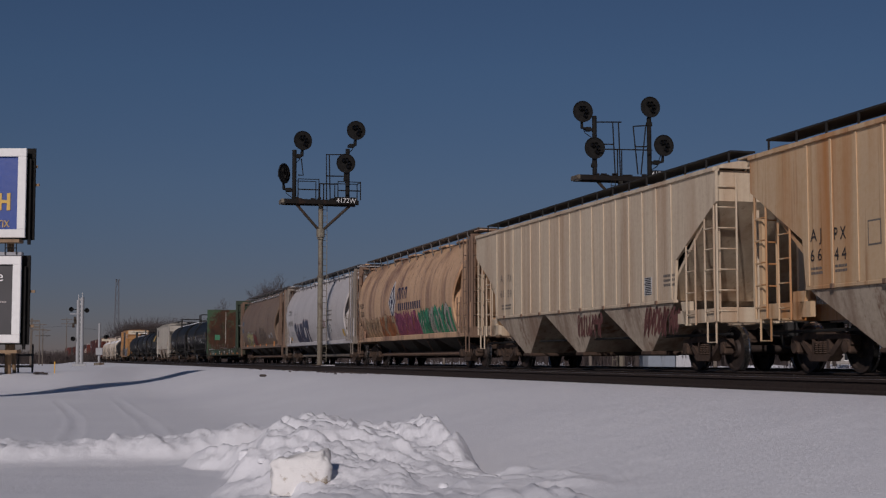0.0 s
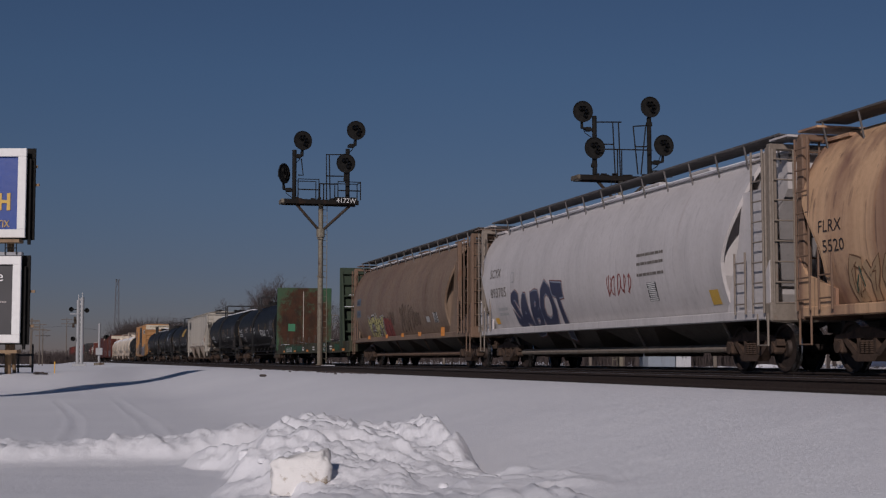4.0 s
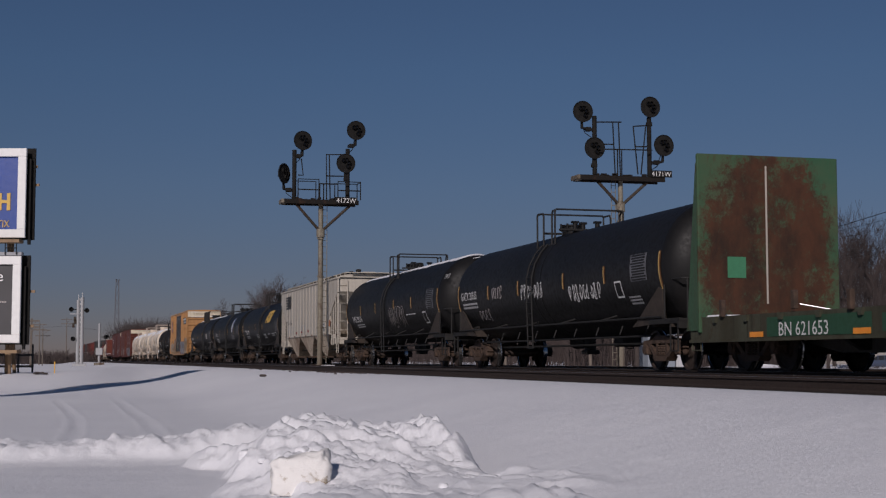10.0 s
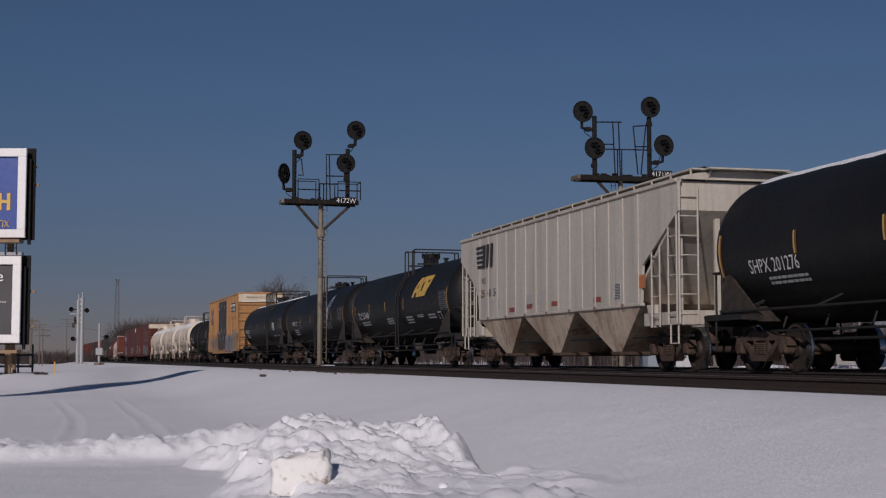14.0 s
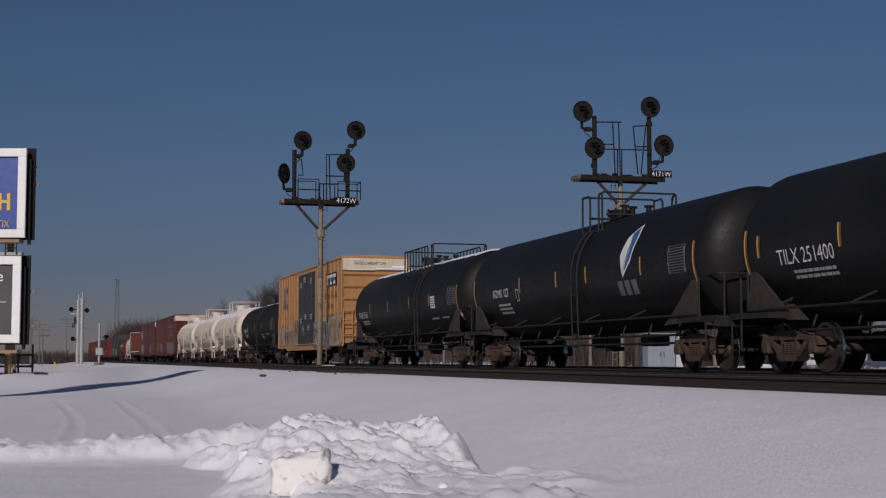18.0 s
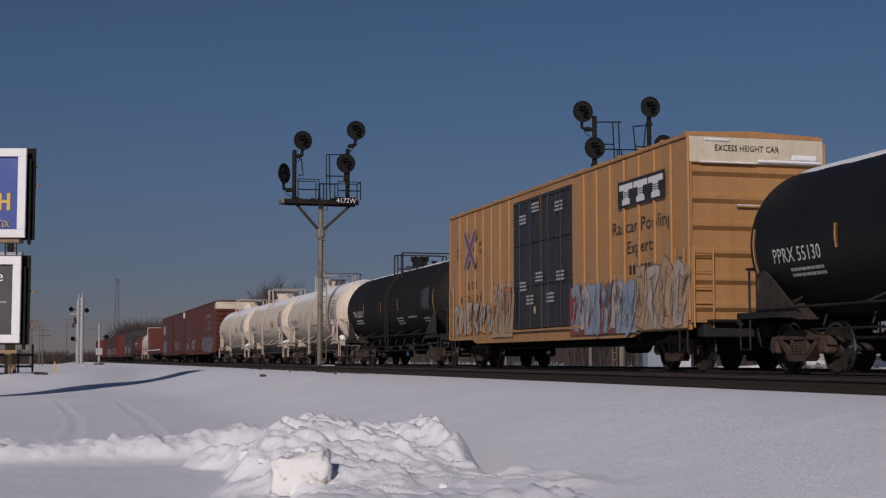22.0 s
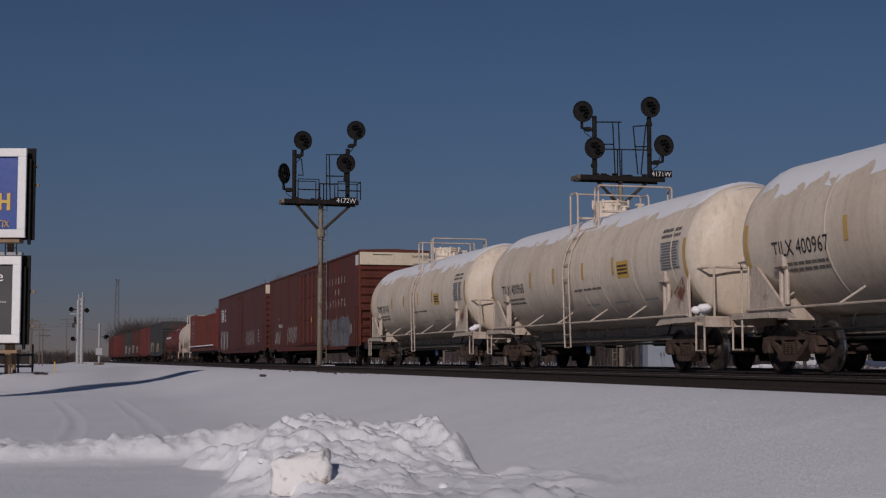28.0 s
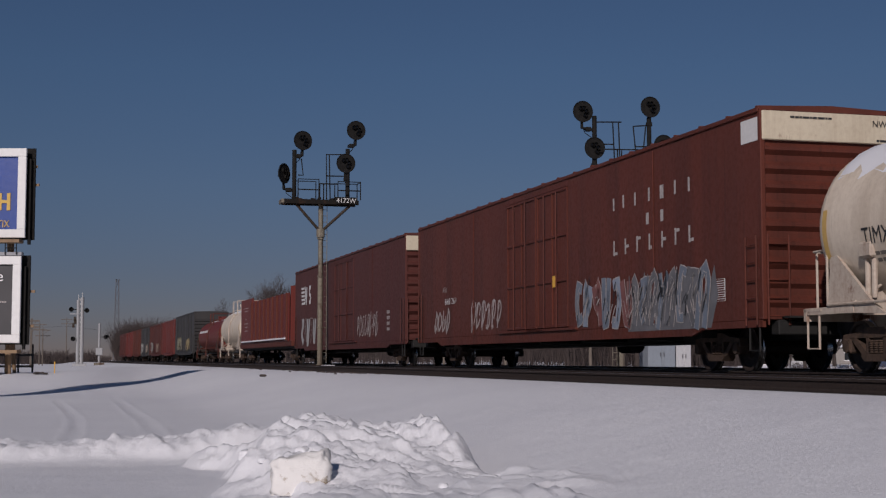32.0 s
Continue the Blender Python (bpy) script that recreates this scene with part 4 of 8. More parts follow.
# ---- smooth-sided covered hoppers with bulging flanks ----
def curved_hopper(label, a, b, datum, body_paint, bays, frame_paint, weld, walk_paint, near_in=1.9, post_in=0.25):
    car, half = new_car("covered_hopper", label, a, b, 1.6, datum=datum)
    zc, rx, low, top = 2.40, 1.60, 1.12, 4.05

    def side(z):
        # bulging flank, tucked in towards the sill and the roof
        if z >= zc:
            return -rx * (1 - 0.36 * min(1.1, (z - zc) / (top - zc)) ** 2.2)
        return -rx * (1 - 0.20 * ((zc - z) / (zc - low)) ** 2.0)
    m = 14
    flank = [(side(low + (top - low) * i / m), low + (top - low) * i / m) for i in range(m + 1)]
    roof = [(-0.8, 4.28), (-0.45, 4.38), (0.0, 4.42)]
    prof = flank + roof + [(-x, z) for x, z in (roof[:-1][::-1] + flank[::-1])]
    n = len(prof)
    e, shell = half + 0.02, half - 1.6
    near, far = -(half - near_in), half - 1.05

    def lip(z, k):
        # the flanks reach further out under the roof than at the sill
        return (near - 0.65 * float(smoothstep(2.0, 3.6, z))) if k < 0 else (far + 0.85 * float(smoothstep(1.9, 3.4, z)))

    def ring(y):
        return [(x, y, z) for x, z in prof]
    part("body", Shape().rings([[(x, lip(z, -1), z) for x, z in prof], ring(near * 0.5), ring(0.0), ring(far * 0.5), [(x, lip(z, 1), z) for x, z in prof]], caps=False), body_paint, car, smooth=30)
    # sloped end sheets set in behind the cut edge of the flanks, and a plate under the roof
    for k in (-1, 1):
        cut = near if k < 0 else far
        outer, inner = abs(half - 0.35), abs(cut) - 0.45
        zk = 1.2 + (3.5 - 1.2) * (abs(cut) - inner) / (outer - inner)
        s = Shape().prism([(cut, zk), (k * outer, 3.5), (k * outer, 4.15), (cut, 4.2)], -0.9, 0.9, "x")
        part("end_sheet", s, body_paint, car)
        rows = []
        for j in range(9):
            z = 1.2 + (4.05 - 1.2) * j / 8
            y = min(abs(cut) - 0.02, inner + (outer - inner) * (z - 1.2) / 2.3)
            rows.append([(side(z) + 0.03, k * y, z), (-side(z) - 0.03, k * y, z)])
        part("slope_sheet", Shape().rings(rows, closed=False, caps=False), body_paint, car, "grimy sloping end sheet")
        edge = Shape().rings([[(x * f, lip(z, k) + k * d, zc + (z - zc) * f) for x, z in flank] for d, f in ((0.0, 1.004), (0.03, 1.004), (0.03, 0.96), (0.0, 0.96))], closed=False, caps=False)
        part("edge_band", edge, body_paint, car)
        part("end_roof", Shape().span(-1.0, 1.0, min(cut, k * (half - 0.1)), max(cut, k * (half - 0.1)), 4.16, 4.22), body_paint, car)
        pk = post_in if k < 0 else 0.25
        if k < 0:
            for x in (-1.36, 1.36):
                part("side_plate", Shape().prism([(near + 0.1, low), (-(half - pk), low), (-(half - pk), 3.5), (near - 0.62, 3.5), (near - 0.42, 2.5), (near - 0.12, 1.8)], x - 0.03, x + 0.03, "x"), body_paint, car)
                part("side_plate_post", Shape().box(x * 1.04, -(half - pk), 2.6, 0.14, 0.14, 3.1, 0.02), frame_paint, car)
        for x in (-1.45, 1.45):
            part("gusset", Shape().prism([(k * (shell + 0.3), low), (k * (half - 0.05), low), (k * (half - 0.05), 2.1), (k * (half - 0.3), 1.75), (k * (shell + 0.3), 1.45)], x - 0.03, x + 0.03, "x"), body_paint, car)
        part("end_sill", Shape().box(0, k * (half - 0.1), 1.12, 3.0, 0.25, 0.36, 0.03), frame_paint, car)
        part("centre_sill", Shape().box(0, k * (half - 1.1), 1.12, 0.6, 2.2, 0.3), frame_paint, car)
        part("roof_beam", Shape().box(0, k * (half - 0.1), 4.25, 2.9, 0.14, 0.12, 0.02), frame_paint, car)
        for x in (-1.38, 1.38):
            part("end_post", Shape().box(x, k * (half - 0.12), 2.65, 0.16, 0.2, 3.2, 0.02), frame_paint, car)
        ladder(car, -1.56, k * (half - 0.35), 1.1, 4.2, 8, frame_paint)
        ladder(car, -1.2, k * (half + 0.02), 1.1, 4.2, 8, frame_paint, "x")
        ladder(car, -1.56, k * (half - 1.1), 1.1, 2.3, 3, frame_paint)
        ladder(car, 1.56, k * (half - 0.35), 1.1, 4.2, 8, frame_paint)
        stirrup(car, -1.5, k * (half - 0.3), frame_paint, 0.5, 1.1)
        part("end_platform", Shape().box(0, k * (half - 0.05), 4.42, 2.5, 0.7, 0.04), body_paint, car)
    for y in weld:
        s = Shape().rings([[(x * 1.006, y + d, z) for x, z in flank] for d in (-0.03, 0.03)], closed=False, caps=False)
        part("weld_band", s, body_paint, car)
    for k in (-1, 1):
        part("side_sill", Shape().span(k * 1.34, k * 1.5, -half + 0.2, half - 0.2, low - 0.14, low + 0.05, 0.02), body_paint, car)
        s = Shape().box(k * 0.82, 0, 4.52, 0.62, 2 * e - 0.4, 0.02)
        for i in range(15):
            y = -e + 0.4 + (2 * e - 0.8) * i / 14
            s.rod((k * 1.02, y, 3.98), (k * 1.14, y, 4.53), 0.02, 6)
        s.box(k * 1.14, 0, 4.525, 0.02, 2 * e - 0.4, 0.035)
        part("running_board", s, walk_paint, car, "grating roof walkway on struts")
    for i in range(6):
        part("hatch", Shape().box(0, -half + 2.6 + i * (2 * half - 5.2) / 5, 4.47, 0.75, 1.1, 0.1, 0.03), body_paint, car)
    if post_in > 1.0 or body_paint == P_WHITE:
        part("roof_snow", Shape().box(-0.93, 0, 4.22, 0.2, 2 * shell, 0.05, 0.02), M_SNOW, car, "thin snow along the roof edge")
    s = Shape().rod((0.4, half + 0.02, 2.4), (0.4, half + 0.07, 2.4), 0.27, 18)
    part("brake_wheel", s, M_BLACKSTEEL, car)
    for i in range(bays):
        c = -shell + 0.6 + (2 * shell - 1.2) * (i + 0.5) / bays
        w = (2 * shell - 1.2) / bays / 2
        s = Shape()
        rows = []
        for j in range(5):
            f = j / 4
            hw = 1.38 - 0.95 * f
            hy = w * (0.99 - 0.76 * f)
            rows.append([(-hw, c - hy, low - 0.72 * f), (hw, c - hy, low - 0.72 * f), (hw, c + hy, low - 0.72 * f), (-hw, c + hy, low - 0.72 * f)])
        s.rings(rows)
        # the same dark brown for the bays, whatever colour the body has
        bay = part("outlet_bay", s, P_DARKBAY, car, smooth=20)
        part("outlet_gate", Shape().box(0, c, 0.36, 1.3, 0.6, 0.1, 0.02), M_TRUCK, bay)
    s = Shape().rod((-0.9, -shell, 0.46), (-0.9, shell, 0.46), 0.085, 10).rod((1.1, -half, 0.7), (1.1, half, 0.7), 0.03, 6)
    for i in range(4):
        y = -shell + 1 + i * (2 * shell - 2) / 3
        s.rod((-0.9, y, 0.46), (-1.2, y, 1.0), 0.03, 6)
    part("unloading_pipe", s, frame_paint, car)
    return car, half, side


car, half, side = curved_hopper("rust-stained tan smooth-sided covered hopper with bright graffiti", 43.9, 62.4, 52.70, P_TAN, 4, P_BROWNFRAME, (6.1, 3.0, 0.0, -3.0, -5.6), P_WALK, 1.9, 0.25)
# diamond emblem and company name as plain bars
decal(car, "emblem", outline([(0, -0.86), (0.60, 0), (0, 0.86), (-0.60, 0)]), 2.22, 2.5, M_LETTER, side, 0.01, "dark diamond emblem with a white edge")
decal(car, "emblem", outline([(0, -0.74), (0.50, 0), (0, 0.74), (-0.50, 0)]), 2.22, 2.5, M_NAVY, side, 0.014)
decal(car, "emblem", outline([(0, -0.50), (0.33, 0), (0, 0.50), (-0.33, 0)]), 2.22, 2.5, M_LETTER, side, 0.018)
for dx, dz in ((0, 0.17), (0, -0.17), (0.11, 0), (-0.11, 0), (0, 0)):
    decal(car, "emblem", Shape().add([(dx + 0.085 * math.cos(k * 0.785), dz + 0.1 * math.sin(k * 0.785), 0) for k in range(8)], [tuple(range(8))]), 2.22, 2.5, M_NAVY, side, 0.022 + dz * 0.004 + dx * 0.006)
for i in range(3):
    decal(car, "company_name", ribbon([(-0.15, -0.2), (-0.12, 0.2), (0.12, 0.2), (0.15, -0.2)], 0.12), 1.2 - i * 0.55, 2.75, M_NAVY, side, 0.01)
for i in range(11):
    patch(car, "company_name", 1.15 - i * 0.33, 2.26, 0.2, 0.28, M_NAVY, side, 0.01)
writing(car, "FLRX", 7.9, 2.54, 0.22, M_INK, side, 0.75, 0.01)
writing(car, "5520", 7.8, 2.19, 0.22, M_INK, side, 0.7, 0.01)
mural(car, 6.2, 1.52, 2.6, 0.85, 5, side, M_BROWNLINE, [M_TANSPRAY], 11, 0.16, 0.035)
drips(car, 0.2, 1.58, 3.3, 1.0, 12, side, (M_PLUMLINE, M_PINK, M_ORSPRAY), 113)
drips(car, -3.9, 1.6, 4.2, 1.05, 14, side, (M_DARKGREEN, M_TEAL, M_SILVER), 114)
drips(car, 4.8, 1.55, 5.2, 0.9, 16, side, (M_BROWNLINE, M_TANSPRAY, M_DARKGREEN), 115, 0.035)
mural(car, 3.3, 1.52, 2.8, 0.95, 4, side, M_BROWNLINE, [M_ORSPRAY, M_TANSPRAY], 12, 0.2, 0.035, back=(M_ORSPRAY,))
mural(car, 0.2, 1.55, 3.5, 1.05, 5, side, M_PLUMLINE, [M_PINK], 13, 0.2, 0.03, back=(M_PINK, M_PINK), spike=0.5)
mural(car, -3.9, 1.58, 4.4, 1.1, 6, side, M_DARKGREEN, [M_TEAL, M_TEAL, M_SILVER], 14, 0.2, 0.03, back=(M_TEAL, M_SILVER, M_TEAL), spike=0.6)

car, half, side = curved_hopper("white smooth-sided covered hopper car with purple graffiti", 62.5, 82.4, 71.95, P_WHITE, 4, P_DIRTYFRAME, (-5.5,), P_WALK)
writing(car, "SCYX", 8.05, 2.83, 0.27, M_FADEDINK, side, 1.05, 0.012)
writing(car, "893705", 7.72, 2.24, 0.29, M_FADEDINK, side, 1.5, 0.012)
small_print(car, 7.5, 1.66, 0.9, 0.3, 2, M_GREYPRINT, side)
patch(car, "inspection_mark", 6.35, 2.62, 0.28, 0.3, M_GREYPRINT, side, 0.01)
patch(car, "inspection_mark", 6.35, 2.62, 0.22, 0.24, P_WHITE, side, 0.013)
patch(car, "yellow_tag", 8.3, 1.4, 0.35, 0.18, M_YELLOW, side, 0.01)
patch(car, "yellow_tag", -6.6, 1.5, 0.4, 0.3, M_GOLD, side, 0.01)
sprayed_word(car, "SABOT", 4.3, 1.62, 4.5, 1.15, side, ((M_REDBROWN, 0.135), (M_LBLUE, 0.11), (M_NAVY, 0.08)))
scrawl(car, -1.7, 2.0, 1.5, 0.5, 5, side, M_REDSPRAY, 22, 0.04)
for z in (2.6, 2.4, 2.15):
    small_print(car, -3.6, z, 1.5, 0.12, 1, M_FADEDINK, side, int(z * 10))
chart(car, -3.6, 1.75, 0.5, 0.42, M_INK, M_LETTER, side)

car, half, side = curved_hopper("dull brown smooth-sided covered hopper car with graffiti", 82.5, 102.2, 91.95, P_BROWN, 4, P_BROWNFRAME, (6.6, 3.6, -3.9), P_WALK, 2.9, 1.6)
mural(car, 4.9, 1.55, 2.9, 0.95, 4, side, M_INK, [M_LIME], 31, 0.26, 0.07, second=M_GREYPRINT, lean=-0.05)
mural(car, 2.9, 1.50, 1.3, 0.95, 2, side, M_INK, [M_REDSPRAY], 32, 0.22, 0.04, back=(M_REDSPRAY,), spike=0.6)
scrawl(car, -0.4, 1.78, 2.3, 1.1, 5, side, M_DARKLINE, 33, 0.04)
scrawl(car, -2.0, 1.75, 1.0, 0.6, 4, side, M_DARKLINE, 34, 0.03)
scrawl(car, 2.0, 1.85, 0.9, 0.6, 4, side, M_DARKLINE, 35, 0.03)
for y in (6.25, 2.96, 0.26, -2.39):
    patch(car, "orange_reflector", y, 1.17, 0.42, 0.15, M_ORANGE, flat(-1.505), 0.006)
patch(car, "orange_reflector", -5.6, 1.2, 0.5, 0.3, M_ORANGE, flat(-1.505), 0.006)
chart(car, -4.69, 1.72, 0.55, 0.35, M_LETTER, M_INK, side, eps=0.01)
patch(car, "paper_tag", -3.6, 1.68, 0.45, 0.2, M_GREYPRINT, side, 0.01)
for z in (2.72, 2.22):
    patch(car, "blue_stencil_patch", 8.0, z, 0.75, 0.3, M_BLUEPATCH, side, 0.006)
writing(car, "GACX", 8.05, 2.72, 0.2, M_NAVY, side, 0.6, 0.012)
writing(car, "11501", 8.05, 2.22, 0.2, M_NAVY, side, 0.6, 0.012)


# ---- bulkhead flat car ----
def bulkhead_flat(a, b):
    car, half = new_car("bulkhead_flat_car", "empty green flat car with rusty end bulkheads", a, b, 1.9, datum=112.7)
    dz = 1.08
    part("deck", Shape().span(-1.5, 1.5, -half, half, dz - 0.1, dz, 0.01), P_DARKBAY, car, "dark worn timber deck")
    for k in (-1, 1):
        s = Shape().prism([(-half, 0.62), (half, 0.62), (half, dz + 0.02), (-half, dz + 0.02)], k * 1.52, k * 1.46, "x")
        s.span(k * 1.56, k * 1.4, -half, half, 0.58, 0.64)
        part("side_sill", s, P_GREEN, car)
        n = 15
        pocket = Shape().prism([(-0.05, dz - 0.11), (0.05, dz - 0.11), (0.09, dz + 0.01), (-0.09, dz + 0.01)], -0.06, 0.0, "x").mesh("stake_pocket", P_GREEN)
        for i in range(n):
            place(part("stake_pocket", pocket, None, car), k * 1.52 + (0.06 if k > 0 else 0), -half + 1.2 + i * (2 * half - 2.4) / (n - 1), 0)
    part("centre_sill", Shape().prism([(-half + 1, 0.85), (-half + 4, 0.36), (half - 4, 0.36), (half - 1, 0.85), (half, 0.98), (-half, 0.98)], -0.35, 0.35, "x"), P_UNDER, car)
    for y in (5.8, 2.9, 0.4, -2.6, -5.4):
        part("cross_bearer", Shape().prism([(-1.46, 0.95), (-0.5, 0.4), (0.5, 0.4), (1.46, 0.95)], y - 0.08, y + 0.08), M_BLACKSTEEL, car)
    for k in (-1, 1):
        y0 = half - 0.5 if k > 0 else -(half - 1.9)
        wall = Shape()
        # the wall leans very slightly and carries a frame of posts on its outer face
        wall.span(-1.58, 1.68, y0 - 0.05, y0 + 0.05, dz - 0.3, 4.52, 0.02)
        bw = part("bulkhead", wall, P_GREENRUST if k > 0 else P_OLIVE, car, "rust-eaten green steel bulkhead" if k > 0 else "sooty green steel bulkhead with snow on its ribs")
        for x in (-1.5, -0.75, 0.0, 0.75, 1.5):
            s = Shape().prism([(y0 + k * 0.05, 4.34), (y0 + k * 0.12, 4.34), (y0 + k * (0.62 if abs(x) > 1 else 0.42), dz - 0.25), (y0 + k * 0.05, dz - 0.25)], x - 0.05, x + 0.05, "x")
            part("brace", s, P_OLIVE if k < 0 else P_WORNGREEN, bw)
        for z in (1.55, 2.1, 2.65, 3.2, 3.75, 4.25):
            part("cross_rib", Shape().box(0, y0 + k * (0.12 + (4.34 - z) * 0.05), z, 3.0, 0.16, 0.06), P_OLIVE, bw)
            if k < 0 and z < 4:
                part("rib_snow", Shape().box(-0.4 + 0.5 * math.sin(z * 9), y0 + k * (0.16 + (4.34 - z) * 0.05), z + 0.045, 1.1, 0.08, 0.03, 0.01), M_SNOW, bw, "snow lying on the rib")
        stirrup(car, -1.5, k * (half - 0.25), P_GREEN)
        part("end_sill", Shape().box(0, k * half, 0.85, 3.0, 0.15, 0.5, 0.03), P_GREEN, car)
    yf = half - 0.55
    part("green_patch", Shape().box(-0.72, yf - 0.012, 2.15, 0.42, 0.008, 0.44), M_GREENSQ, car)
    part("paint_drip", Shape().box(-0.02, yf - 0.012, 2.85, 0.04, 0.006, 2.9), M_SILVER, car, "thin pale paint drips")
    part("deck_snow", Shape().box(-0.95, yf - 0.35, dz + 0.03, 1.0, 0.6, 0.06, 0.025), M_SNOW, car, "strip of snow on the deck")
    sd = flat(-1.525)
    for y, w, hh in ((6.1, 3.6, 0.36), (3.2, 1.6, 0.30), (-4.3, 0.9, 0.40), (-7.4, 1.2, 0.3)):
        patch(car, "fresh_paint_panel", y, 0.84, w, hh, P_FRESHGREEN, sd, 0.004, "patch of newer green paint")
    writing(car, "BN 621653", 6.55, 0.80, 0.26, M_LETTER, sd, 1.75, 0.01)
    for y in (8.3, 4.6, 0.6, -3.1, -6.6, -9.0):
        patch(car, "orange_reflector", y, 0.71, 0.55, 0.1, M_ORANGE, sd, 0.012)
    for y in (1.9, -1.2, -5.9):
        small_print(car, y, 0.82, 0.6, 0.24, 2, M_LETTER, sd, int(abs(y) * 9))
    chart(car, -4.3, 0.85, 0.4, 0.36, M_LETTER, M_INK, sd, eps=0.01)
    rnd = random.Random(8)
    for y in (9.2, 6.3, 4.4, 2.7, 1.0, -0.6, -2.4, -4.0):
        part("stake", Shape().box(-1.55, y, dz + 0.18 + rnd.uniform(-.03, .06), 0.09, 0.13, 0.34, 0.01), M_TRUCK, car, "weathered wooden stake")
    s = Shape()
    for i in range(9):
        y = rnd.uniform(-half + 2, half - 3)
        s.pipe([(rnd.uniform(-1.3, 1.2), y, dz + 0.02), (rnd.uniform(-1.3, 1.2), y + rnd.uniform(-0.6, 0.6), dz + rnd.uniform(0.05, 0.3)), (rnd.uniform(-1.3, 1.2), y + rnd.uniform(-1, 1), dz + 0.02)], 0.016)
    part("strapping", s, M_RAILTOP, car, "loose bent steel strapping")
    return car


bulkhead_flat(102.0, 124.4)


# ---- tank cars ----
def tank_car(label, a, b, r, zc, shell_paint, frame_paint, rails, reflectors, snow=0.3, dome=0.35, rings=(), datum=None, endpaint=None, bigrail=1.0, low_rail=1.18, side_run=0.55, ladder_at=None):
    """a and b: where the straight shell begins and ends."""
    car, half = new_car("tank_car", label, a - 1.2, b + 1.2, 1.7, datum=datum)
    head = r * 0.42
    cyl = (b - a) / 2
    rails, rings = tuple(v + SHIFT[0] for v in rails), tuple(v + SHIFT[0] for v in rings)
    n = 48

    def ring(y, k):
        return [(k * r * math.sin(2 * math.pi * i / n), y, zc + k * r * math.cos(2 * math.pi * i / n)) for i in range(n)]
    for sgn in (-1, 1):
        hd = [(sgn * (cyl + head * math.sin(j / 9 * math.pi / 2)), max(0.004, math.cos(j / 9 * math.pi / 2) ** 0.75)) for j in range(10)]
        s = Shape().rings([ring(y, k) for y, k in hd])
        part("tank_head", s, endpaint or shell_paint, car, smooth=60)
    ys = [-cyl + 2 * cyl * i / 8 for i in range(9)]
    part("tank_shell", Shape().rings([ring(y, 1.0) for y in ys], caps=False), shell_paint, car, smooth=60)
    for y in rings:
        part("weld_band", Shape().rings([ring(y - 0.04, 1.004), ring(y - 0.03, 1.008), ring(y + 0.03, 1.008), ring(y + 0.04, 1.004)], caps=False), shell_paint, car, smooth=60)
    if snow:
        m, rnd = 9, random.Random(int(a))
        cols = []
        for i in range(41):
            y = -cyl - head * 0.45 + (2 * cyl + head * 0.9) * i / 40
            drop = max(0.0, abs(y) - cyl)
            kk = math.cos(math.asin(min(1, drop / head))) if drop else 1
            sp = snow * (0.85 + 0.3 * rnd.random())
            cols.append([((kk * r + 0.06 * (1 - (2 * j / m - 1) ** 2)) * math.sin(sp * (2 * j / m - 1)), y, zc + (kk * r + 0.06 * (1 - (2 * j / m - 1) ** 2)) * math.cos(sp * (2 * j / m - 1))) for j in range(m + 1)])
        part("snow_cover", Shape().rings(cols, closed=False, caps=False), M_SNOW, car, "snow lying along the tank top", 60)
    # saddles, stub sills and end platforms
    for k in (-1, 1):
        s = Shape()
        yb = k * (half - 1.7)
        for x in (-1.40, 1.40):
            s.prism([(yb + k * 0.62, zc - 0.50), (yb + k * 0.82, zc - 0.52), (yb + k * 0.95, 1.05), (yb - k * 0.85, 0.98), (yb - k * 0.50, 1.16)], x - 0.03, x + 0.03, "x")
        s.prism([(-1.30, 0.98), (1.30, 0.98), (1.05, 1.40), (-1.05, 1.40)], yb - 0.06, yb + 0.06)
        s.box(0, k * (half - 1.1), 0.92, 0.6, 2.2, 0.28, 0.02)
        part("saddle", s, M_SADDLE if bigrail == 1.0 else frame_paint, car, "grimy wedge-shaped saddle")
        s = Shape().box(0, k * (half - 0.25), 1.10, 2.9, 0.6, 0.05)
        s.box(0, k * half, 1.02, 2.9, 0.08, 0.22)
        for x in (-1.4, 1.4):
            s.span(x - 0.04, x + 0.04, min(k * half, k * (half - 1.6)), max(k * half, k * (half - 1.6)), 1.02, 1.14)
        part("end_platform", s, frame_paint, car)
        s = Shape()
        zt = 2.15 if bigrail > 1 else 2.0
        s.pipe([(-1.42, k * (half - 0.75), 1.12), (-1.42, k * (half - 0.75), zt - 0.12), (-1.36, k * (half - 0.68), zt), (-1.3, k * (half - 0.1), zt), (-1.2, k * (half - 0.02), zt), (1.2, k * (half - 0.02), zt), (1.3, k * (half - 0.1), zt), (1.42, k * (half - 0.75), zt - 0.12), (1.42, k * (half - 0.75), 1.12)], 0.024)
        part("end_handrail", s, frame_paint, car)
        for x in (-1.2, 1.2):
            part("handrail_post", Shape().rod((x, k * (half - 0.02), zt), (x, k * (half - 0.02), 1.1), 0.024, 6), frame_paint, car)
        stirrup(car, -1.42, k * (half - 0.25), frame_paint)
        stirrup(car, 1.42, k * (half - 0.25), frame_paint)
        for x in (-1, 1):
            part("safety_rail", Shape().rod((x * 1.46, 0, low_rail), (x * 1.46, k * (half - 0.8), low_rail), 0.025, 6), frame_paint, car)
